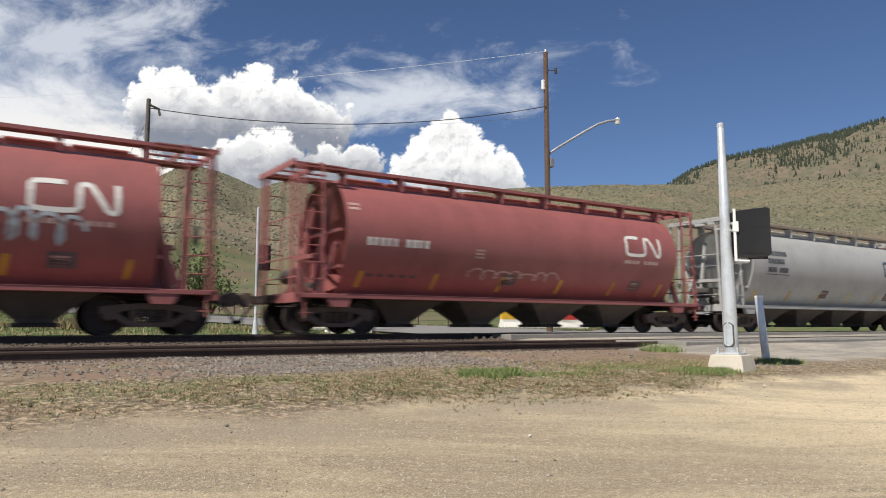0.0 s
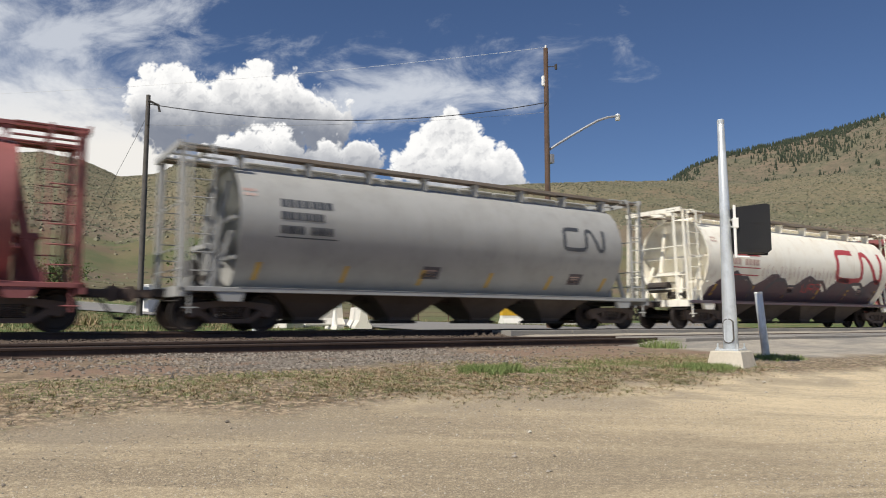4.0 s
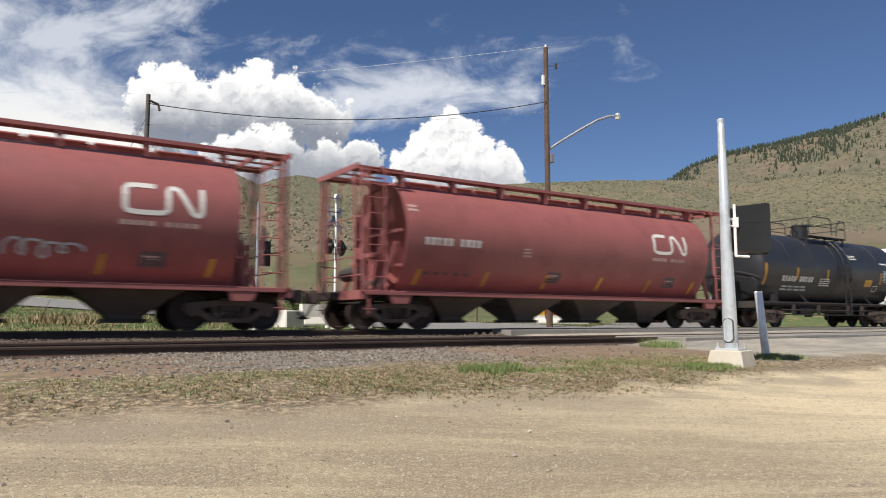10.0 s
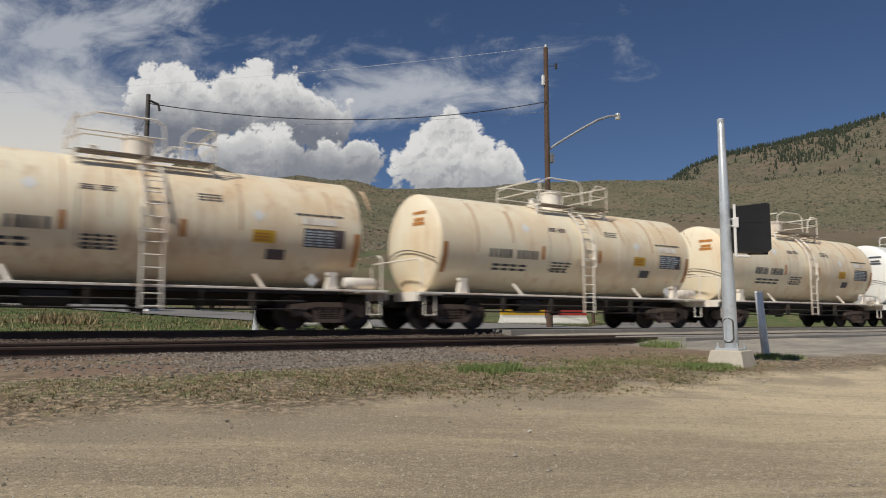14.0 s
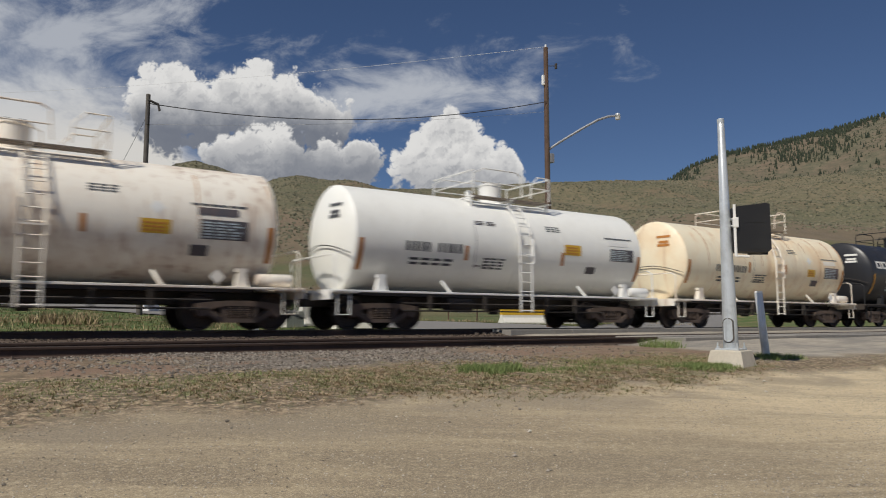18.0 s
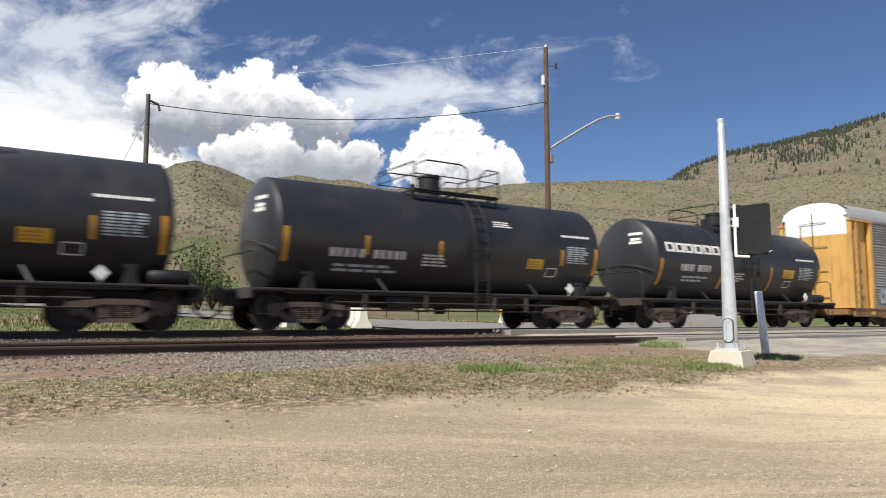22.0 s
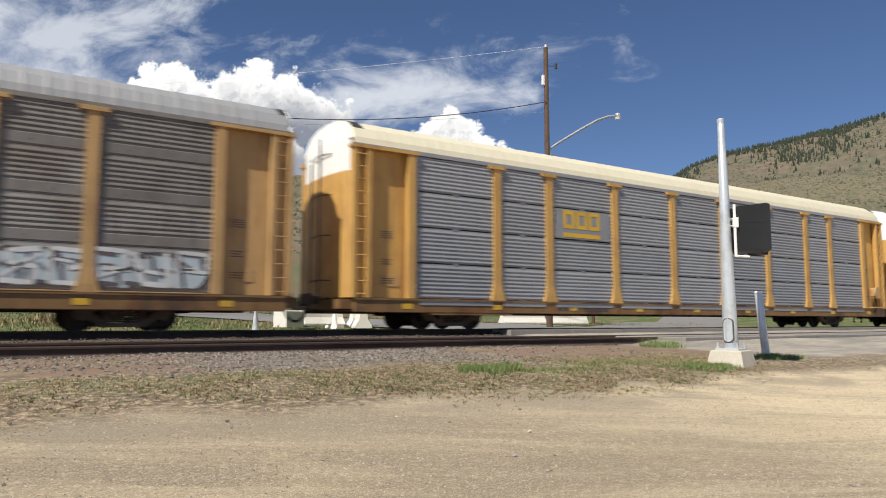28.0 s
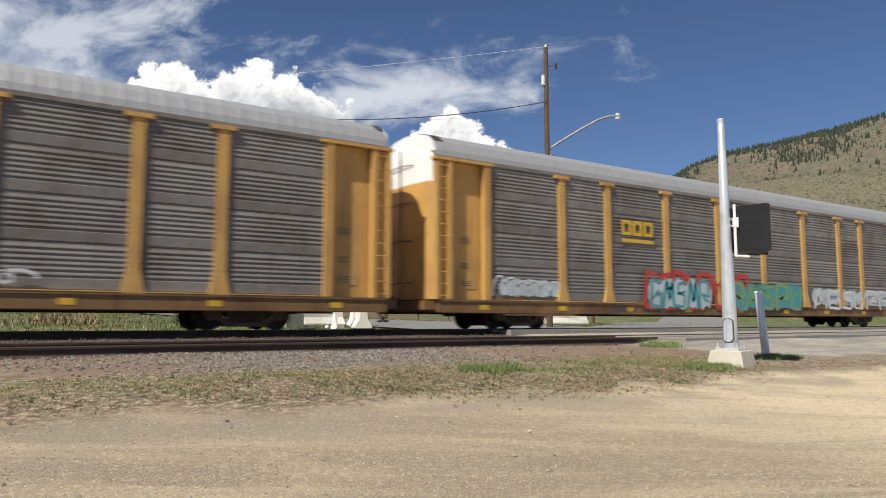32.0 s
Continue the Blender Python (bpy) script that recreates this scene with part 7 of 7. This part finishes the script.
build_crossing_signal(7.95, 22.9, 4.10, False, "thin galvanised signal post with a black boxed lamp")
build_crossing_signal(11.3, 24.1, 4.75, True, "white crossing signal seen from behind, with bell and lamps")


def fence(x0, y0, x1, y1, n):
    """A wire fence: each post, three wires."""
    t = empty("wire_fence", "old wire fence on weathered wooden posts", "fence")
    rnd = random.Random(4)
    tops = []
    for k in range(n):
        s = k / (n - 1)
        x, y = x0 + (x1 - x0) * s, y0 + (y1 - y0) * s
        z = gz(x, y)
        part("post", tube(bm_new(), [(x, y, z - 0.2), (x + rnd.uniform(-0.06, 0.06), y, z + 1.25 + rnd.uniform(-0.1, 0.1))], 0.06, 7), POLE_WOOD, t)
        tops.append((x, y, z))
    for h in (0.45, 0.8, 1.15):
        part("wire", tube(bm_new(), [(x, y, z + h) for x, y, z in tops], 0.010, 4), RAIL_RUST, t)


fence(12.0, 47.0, 62.0, 50.0, 18)
fence(12.0, 60.0, -2.0, 62.0, 7)


def timber_stack(x, y):
    t = empty("timber_pile", "leaning weathered timbers of an old fence", "timber")
    t.matrix_basis = pose(x, y, gz(x, y), 0, 0, -20)
    for a, b, r in (((-0.9, 0, 0), (-0.3, 0.1, 1.1), 0.07), ((-0.2, 0, 0), (-0.55, 0, 1.15), 0.08), ((0.5, 0, 0), (0.3, 0, 1.2), 0.09), ((1.2, 0.1, 0), (0.8, 0, 1.0), 0.07), ((-1.1, -0.1, 0.65), (1.4, -0.1, 0.75), 0.06), ((-1.0, -0.1, 0.95), (1.2, -0.1, 0.9), 0.05), ((1.8, 0, 0), (1.75, 0, 0.95), 0.09)):
        part("timber", tube(bm_new(), [a, b], r, 6), POLE_WOOD, t)


timber_stack(27.0, 29.0)


# ---- plants and stones ----
def shrub(x, y, w, h, seed, mat=None):
    """Stems and many small leaves."""
    mat = mat or LEAF
    rnd = random.Random(seed)
    t = empty("shrub", "leafy green shrub on the slope beyond the track", "shrub", "shrubs")
    t.matrix_basis = pose(x, y, gz(x, y) - 0.05)
    tips = []
    for k in range(9):
        a, q = rnd.uniform(0, 6.28), rnd.uniform(0.3, 1.0)
        p1 = (math.cos(a) * w * 0.18 * q, math.sin(a) * w * 0.18 * q, h * 0.4)
        p2 = (math.cos(a) * w * 0.42 * q, math.sin(a) * w * 0.42 * q, h * rnd.uniform(0.65, 0.92))
        part("stem", tube(bm_new(), [(0, 0, 0), p1, p2], [0.06, 0.04, 0.015], 5), POLE_WOOD, t)
        tips += [p1, p2, tuple((u + v) / 2 for u, v in zip(p1, p2))]
    verts, faces = [], []
    for k in range(1500):
        c = Vector(rnd.choice(tips)) + Vector((rnd.gauss(0, w * 0.13), rnd.gauss(0, w * 0.13), rnd.gauss(0, h * 0.13)))
        if c.z < 0.1:
            continue
        d, e = Vector((rnd.gauss(0, 1), rnd.gauss(0, 1), rnd.gauss(0, 1))).normalized(), Vector((rnd.gauss(0, 1), rnd.gauss(0, 1), rnd.gauss(0, 1))).normalized()
        s = rnd.uniform(0.05, 0.11) * (w / 2.5) ** 0.5
        i = len(verts)
        verts += [tuple(c - d * s), tuple(c + e * s * 0.6), tuple(c + d * s), tuple(c - e * s * 0.6)]
        faces.append((i, i + 1, i + 2, i + 3))
    me = bpy.data.meshes.new("leaves")
    me.from_pydata(verts, [], faces)
    me.materials.append(mat)
    hang("leaves", me, t)


shrub(9.6, 36.0, 3.0, 3.4, 1)
shrub(11.4, 40.0, 2.4, 2.2, 2)
shrub(4.5, 46.0, 3.2, 2.0, 3)
shrub(30.5, 36.0, 3.0, 1.5, 5)
shrub(15.2, 36.5, 2.6, 1.0, 6)


def scatter(n, x0, x1, y0, y1, keep, rng):
    x, y = rng.uniform(x0, x1, n), rng.uniform(y0, y1, n)
    ok = keep(x, y, rng)
    x, y = x[ok], y[ok]
    return x, y, height(x, y)


def grass(name, n, x0, x1, y0, y1, keep, mat, lo, hi, seed, label, width=0.010, lean=0.5):
    """Single blades, joined."""
    rng = np.random.default_rng(seed)
    x, y, z = scatter(n, x0, x1, y0, y1, keep, rng)
    m = len(x)
    h, a, b = rng.uniform(lo, hi, m), rng.uniform(0, 6.283, m), rng.uniform(0, 6.283, m)
    w = width * rng.uniform(0.7, 1.6, m)
    base = np.stack([x, y, z - 0.01], 1)
    side = np.stack([np.cos(a), np.sin(a), 0 * a], 1) * w[:, None]
    tip = base + np.stack([np.cos(b) * h * lean * rng.uniform(0.1, 1, m), np.sin(b) * h * lean * rng.uniform(0.1, 1, m), h], 1)
    verts = np.stack([base - side, base + side, tip], 1).reshape(-1, 3)
    faces = np.arange(3 * m).reshape(-1, 3)
    return sheet(name, verts.tolist(), faces.tolist(), mat, label, "stuff", "grass")


def stones(name, n, x0, x1, y0, y1, keep, mat, lo, hi, seed, label, sink=0.35):
    """Angular stones, joined."""
    rng = np.random.default_rng(seed)
    x, y, z = scatter(n, x0, x1, y0, y1, keep, rng)
    m = len(x)
    r = lo + (hi - lo) * rng.uniform(0, 1, m) ** 2
    unit = np.array([(1, 0, 0), (-1, 0, 0), (0, 1, 0), (0, -1, 0), (0, 0, 1), (0, 0, -1)], float)
    turn = rng.uniform(0, 6.283, m)
    p = unit[None] * rng.uniform(0.6, 1.25, (m, 6, 1)) + rng.normal(0, 0.16, (m, 6, 3))
    c, s = np.cos(turn)[:, None], np.sin(turn)[:, None]
    p = np.stack([p[..., 0] * c - p[..., 1] * s, p[..., 0] * s + p[..., 1] * c, p[..., 2] * 0.7], -1)
    verts = (p * r[:, None, None] + np.stack([x, y, z + r * (0.5 - sink)], 1)[:, None]).reshape(-1, 3)
    tri = np.array([(0, 2, 4), (2, 1, 4), (1, 3, 4), (3, 0, 4), (2, 0, 5), (1, 2, 5), (3, 1, 5), (0, 3, 5)])
    faces = (np.arange(m)[:, None, None] * 6 + tri[None]).reshape(-1, 3)
    return sheet(name, verts.tolist(), faces.tolist(), mat, label, "stuff", "stones")


def edge_y(x):
    return np.interp(x, [-6, 0, 3, 5, 7, 9, 10.5, 12, 14], [7.8, 7.4, 7.1, 6.6, 6.3, 6.6, 7.1, 7.3, 7.6])


def clumps(x, y, rng, s=0.35, cut=0.0):
    return wave(x, y, s, 3.0) + wave(x, y, s * 3.1, 5.0) * 0.8 > cut + rng.normal(0, 0.25, len(x))


def tufts(name, n, each, x0, x1, y0, y1, keep, mat, lo, hi, spread, seed, label, width=0.006):
    """Tufts of blades that lean outward from their roots, joined."""
    rng = np.random.default_rng(seed)
    cx, cy, cz = scatter(n, x0, x1, y0, y1, keep, rng)
    m = len(cx)
    size = rng.uniform(0.5, 1.3, m)
    cx, cy, cz, size = (np.repeat(a, each) for a in (cx, cy, cz, size))
    k = len(cx)
    a, q = rng.uniform(0, 6.283, k), rng.uniform(0, 1, k) ** 0.7
    root = np.stack([cx + np.cos(a) * q * spread * 0.4 * size, cy + np.sin(a) * q * spread * 0.4 * size, cz - 0.008], 1)
    h = rng.uniform(lo, hi, k) * size
    tip = np.stack([cx + np.cos(a) * (q + 0.4) * spread * size, cy + np.sin(a) * (q + 0.4) * spread * size, cz + h], 1)
    w = (width * rng.uniform(0.6, 1.4, k))[:, None]
    side = np.stack([-np.sin(a), np.cos(a), 0 * a], 1) * w
    verts = np.stack([root - side, root + side, tip], 1).reshape(-1, 3)
    return sheet(name, verts.tolist(), np.arange(3 * k).reshape(-1, 3).tolist(), mat, label, "stuff", "grass")


tufts("dry_grass", 32000, 9, -3, 13.5, 6.0, 10.8, lambda x, y, r: (y > edge_y(x) + r.normal(0, 0.25, len(x))) & (y < np.interp(x, [-3, 4, 6, 12], [8.5, 8.5, 9.2, 9.4]) + r.normal(0, 0.35, len(x))) & (x < 11.6 + r.normal(0, 0.5, len(x))) & clumps(x, y, r, 0.3, -0.30),
      DRY_GRASS, 0.008, 0.036, 0.070, 1, "short dry straw-coloured tufts on the verge", 0.005)
grass("verge_weeds", 60000, -3, 13.5, 6.2, 9.4, lambda x, y, r: (y > edge_y(x) + 0.15 + r.normal(0, 0.15, len(x))) & (y < 8.9) & (x < 11.5) & clumps(x, y, r, 0.45, -0.05),
      GREEN_GRASS, 0.010, 0.040, 2, "low green weeds among the dry grass", 0.005, 1.3)


def patch(name, x, y, rx, ry, n, hi, seed, label):
    return grass(name, n, x - 2 * rx, x + 2 * rx, y - 2 * ry, y + 2 * ry, lambda a, b, r: ((a - x) / rx) ** 2 + ((b - y) / ry) ** 2 < r.uniform(0, 2.2, len(a)) ** 1.5 * (0.55 + 0.9 * wave(a, b, 0.13, 1.0) + 0.5 * wave(a, b, 0.05, 2.0)), GREEN_GRASS, 0.04, hi, seed, label, 0.006, 1.0)


patch("green_grass_patch", 6.35, 8.2, 0.42, 0.30, 26000, 0.12, 3, "lush green grass patch on the verge")
patch("green_grass_patch", 7.3, 7.9, 0.6, 0.25, 3000, 0.06, 31, "thin green grass patch on the verge")
patch("green_grass_patch", 8.9, 8.3, 0.9, 0.4, 5000, 0.06, 32, "thin green grass patch near the mast")
patch("green_grass_patch", 13.6, 11.3, 0.45, 0.35, 5000, 0.26, 4, "tall green weeds at the siding's end")
patch("green_grass_patch", 13.1, 8.2, 0.55, 0.30, 12000, 0.11, 5, "green grass round the bollard's foot")
patch("green_grass_patch", 10.1, 7.5, 0.65, 0.24, 14000, 0.09, 6, "green grass before the mast's footing")
patch("green_grass_patch", 5.6, 15.4, 0.25, 0.15, 700, 0.22, 7, "weeds between the two tracks")
patch("green_grass_patch", 4.3, 15.4, 0.20, 0.15, 500, 0.18, 8, "weeds between the two tracks")
grass("straw_heap", 5000, 1.2, 4.6, 25.0, 27.4, lambda a, b, r: ((a - 2.8) / 0.9) ** 2 + ((b - 26.2) / 0.7) ** 2 < r.uniform(0.2, 1.4, len(a)), DRY_GRASS, 0.12, 0.42, 33, "heap of dead straw-coloured weeds on the far verge", 0.02, 0.9)
patch("green_grass_patch", 40.0, 16.0, 0.9, 0.5, 2500, 0.7, 9, "tall pale weeds beside the main line")
def off_road(x, y):
    """True beside the road."""
    return ~((np.abs(x - np.interp(y, [20.0, 23.4, 26.6, 28.9, 31.8, 35.5, 39.7, 44.5], [21.5, 19.6, 15.2, 12.6, 10.6, 7.0, -0.5, -14.0])) < np.interp(y, [20, 26, 30, 40], [4.5, 5.2, 4.6, 7.5])))


grass("far_verge_grass", 60000, -4, 30, 20.7, 40, lambda x, y, r: off_road(x, y) & (r.uniform(0, 1, len(x)) < 1.2 - (y - 20) / 30) & ~((x > 13) & (y < 24.5)),
      FAR_GREEN, 0.03, 0.09, 10, "fresh green grass beyond the main line", 0.016, 0.6)
grass("far_dry_grass", 24000, -4, 34, 21, 46, lambda x, y, r: clumps(x, y, r, 1.3, 0.5) & off_road(x, y) & ~((x > 13) & (y < 24.5)), DRY_GRASS, 0.06, 0.22, 11, "tufts of tall straw grass beyond the main line", 0.018, 0.6)
stones("ballast", 26000, -4, 12, 8.6, 12.9, lambda x, y, r: (y > 8.9 + r.normal(0, 0.35, len(x))) & (clumps(x, y, r, 0.8, -0.35)) & (r.uniform(0, 1, len(x)) < np.interp(x, [-4, 1.5, 3.2, 7.2, 8.5, 12], [0.35, 0.35, 0.9, 0.9, 0.25, 0.1])), STONE, 0.010, 0.034, 12, "grey and brown ballast stones beside the siding")
stones("ballast", 9000, -4, 14.5, 12.4, 17.2, lambda x, y, r: x < 13.5, BALLAST_BROWN, 0.02, 0.045, 13, "ballast stones between the rails")
stones("pebbles", 48000, -3, 18, 1.6, 8.0, lambda x, y, r: (y < edge_y(x) + 1.0) & clumps(x, y * 2.2, r, 0.8, -0.5), PEBBLE, 0.003, 0.009, 14, "small loose pebbles on the gravel yard", 0.2)
stones("pebbles", 70, -3, 16, 3.0, 7.5, lambda x, y, r: y < edge_y(x), PEBBLE, 0.012, 0.03, 15, "scattered larger pebbles on the yard", 0.2)

stones("pebbles", 1500, 3.6, 7.2, 1.2, 3.6, lambda x, y, r: clumps(x, y, r, 0.9, 0.1) & (np.abs(y - 2.4) < 0.7), GRIT, 0.003, 0.009, 16, "spilled pale grit on the yard", 0.15)


def far_bushes(name, n, a0, a1, b0, b1, lo, hi, mat, seed, label, keep=None, tall=0.5):
    """Clumps over the slopes, placed by distance and bearing of the valley's axis."""
    rng = np.random.default_rng(seed)
    ah, bt = a0 + (a1 - a0) * rng.uniform(0, 1, n) ** 0.8, rng.uniform(b0, b1, n)
    x, y = ah * AX + ah * bt * AY, ah * AY - ah * bt * AX
    ok = (y > 62) if keep is None else keep(x, y, ah, bt, rng)
    x, y, ah = x[ok], y[ok], ah[ok]
    z, m = height(x, y), len(x)
    r = rng.uniform(lo, hi, m)
    unit = np.array([(1, 0, -0.9), (-0.5, 0.86, -0.9), (-0.5, -0.86, -0.9), (0.62, 0.55, 0.55), (-0.72, 0.1, 0.6), (0.1, -0.72, 0.65), (0.0, 0.0, 1.1), (0, 0, -1.0)], float)
    tri = np.array([(0, 3, 5), (0, 5, 2), (2, 5, 4), (2, 4, 1), (1, 4, 3), (1, 3, 0), (3, 6, 5), (5, 6, 4), (4, 6, 3), (0, 2, 7), (2, 1, 7), (1, 0, 7)])
    turn = rng.uniform(0, 6.283, m)
    p = unit[None] * rng.uniform(0.7, 1.3, (m, 8, 1))
    c, s = np.cos(turn)[:, None], np.sin(turn)[:, None]
    p = np.stack([p[..., 0] * c - p[..., 1] * s, p[..., 0] * s + p[..., 1] * c, p[..., 2] * tall], -1)
    verts = (p * r[:, None, None] + np.stack([x, y, z - 0.12 * r], 1)[:, None]).reshape(-1, 3)
    faces = (np.arange(m)[:, None, None] * 8 + tri[None]).reshape(-1, 3)
    return sheet(name, verts.tolist(), faces.tolist(), mat, label, "stuff", "bushes")


far_bushes("sagebrush", 50000, 165, 425, -0.75, 0.75, 0.25, 0.75, SAGE, 21, "grey-green sagebrush scattered over the hills", tall=0.55)
far_bushes("sagebrush", 1500, 142, 172, -0.75, 0.2, 0.3, 0.8, SAGE, 22, "thick sagebrush along the foot of the slope", tall=0.6)
far_bushes("sagebrush", 500, 62, 140, -0.75, 0.4, 0.2, 0.5, SAGE, 23, "stray brush on the meadow", tall=0.6)


def pines(n, seed):
    """Far conifers: ragged stacked skirts of needles."""
    rng = np.random.default_rng(seed)
    ah, bt = rng.uniform(520, 955, n), rng.uniform(0.29, 0.80, n)
    # stands: most pines gather round a few hundred seeds, thicker toward the crest
    k = n // 14
    seed_a, seed_b = 955 - 435 * rng.uniform(0, 1, k) ** 1.5, rng.uniform(0.29, 0.80, k)
    pick = rng.integers(0, k, n)
    near = rng.uniform(0, 1, n) < 0.82
    ah = np.where(near, seed_a[pick] + rng.normal(0, 11, n), ah)
    bt = np.where(near, seed_b[pick] + rng.normal(0, 0.014, n), bt)
    x, y = ah * AX + ah * bt * AY, ah * AY - ah * bt * AX
    patchy = wave(x, y, 60.0, 7.0) + 0.6 * wave(x, y, 24.0, 2.0)
    ok = (patchy + (ah - 600) / 350.0 * 1.1 + rng.normal(0, 0.25, n) > 0.74) & (ah < 958)
    x, y = x[ok], y[ok]
    z = height(x, y)
    verts, faces = [], []
    for a, b, c in zip(x, y, z):
        h = rng.uniform(2.6, 7.4)
        r = h * rng.uniform(0.18, 0.30)
        for lo, hi, k in ((0.05, 0.55, 1.0), (0.35, 0.8, 0.72), (0.62, 1.0, 0.45)):
            i = len(verts)
            t0 = rng.uniform(0, 6.28)
            for q in range(6):
                rr = r * k * rng.uniform(0.65, 1.2)
                verts.append((a + math.cos(t0 + q * 1.047) * rr, b + math.sin(t0 + q * 1.047) * rr, c + h * (lo + rng.uniform(-0.05, 0.05))))
            verts.append((a, b, c + h * hi))
            faces += [(i + q, i + (q + 1) % 6, i + 6) for q in range(6)]
    return sheet("pine_wood", verts, faces, PINE, "dark pines scattered along the mountain ridge", "stuff", "trees")


pines(9500, 5)
far_bushes("mountain_brush", 7000, 520, 950, 0.28, 0.80, 0.7, 1.7, PINE_SCRUB, 24, "dark scrub dotted over the mountain's face", keep=lambda x, y, a, b, r: wave(x, y, 45.0, 3.0) + r.normal(0, 0.5, len(x)) > 0.1, tall=0.7)


def motions():
    """The train rolls past; its wheels turn while it is near."""
    for car in TRAIN:
        s0 = car["start"]
        walk(car, [(t, pose(s0 - SPEED * t, MAIN_Y, 0)) for t in (0.0, 16.0, 32.0)])
        for ob in car.children_recursive:
            if not ob.name.startswith("wheelset"):
                continue
            home, off = ob.matrix_basis.copy(), ob.matrix_basis.translation.x + ob.parent.matrix_basis.translation.x
            r = home.translation.z
            first = max(0.0, min(32.0, (s0 + off - 42.0) / SPEED))
            last = max(0.0, min(32.0, (s0 + off + 4.0) / SPEED))
            rows = [(0.0, home)]
            k0, k1 = int(first * FPS) + 1, int(last * FPS)
            for k in range(k0, k1 + 1):
                rows.append((k / FPS, home @ Matrix.Rotation(-SPEED * (k / FPS) / r, 4, "Y")))
            if k1 < 32 * FPS:
                rows.append((32.0, rows[-1][1]))
            walk(ob, rows)


motions()
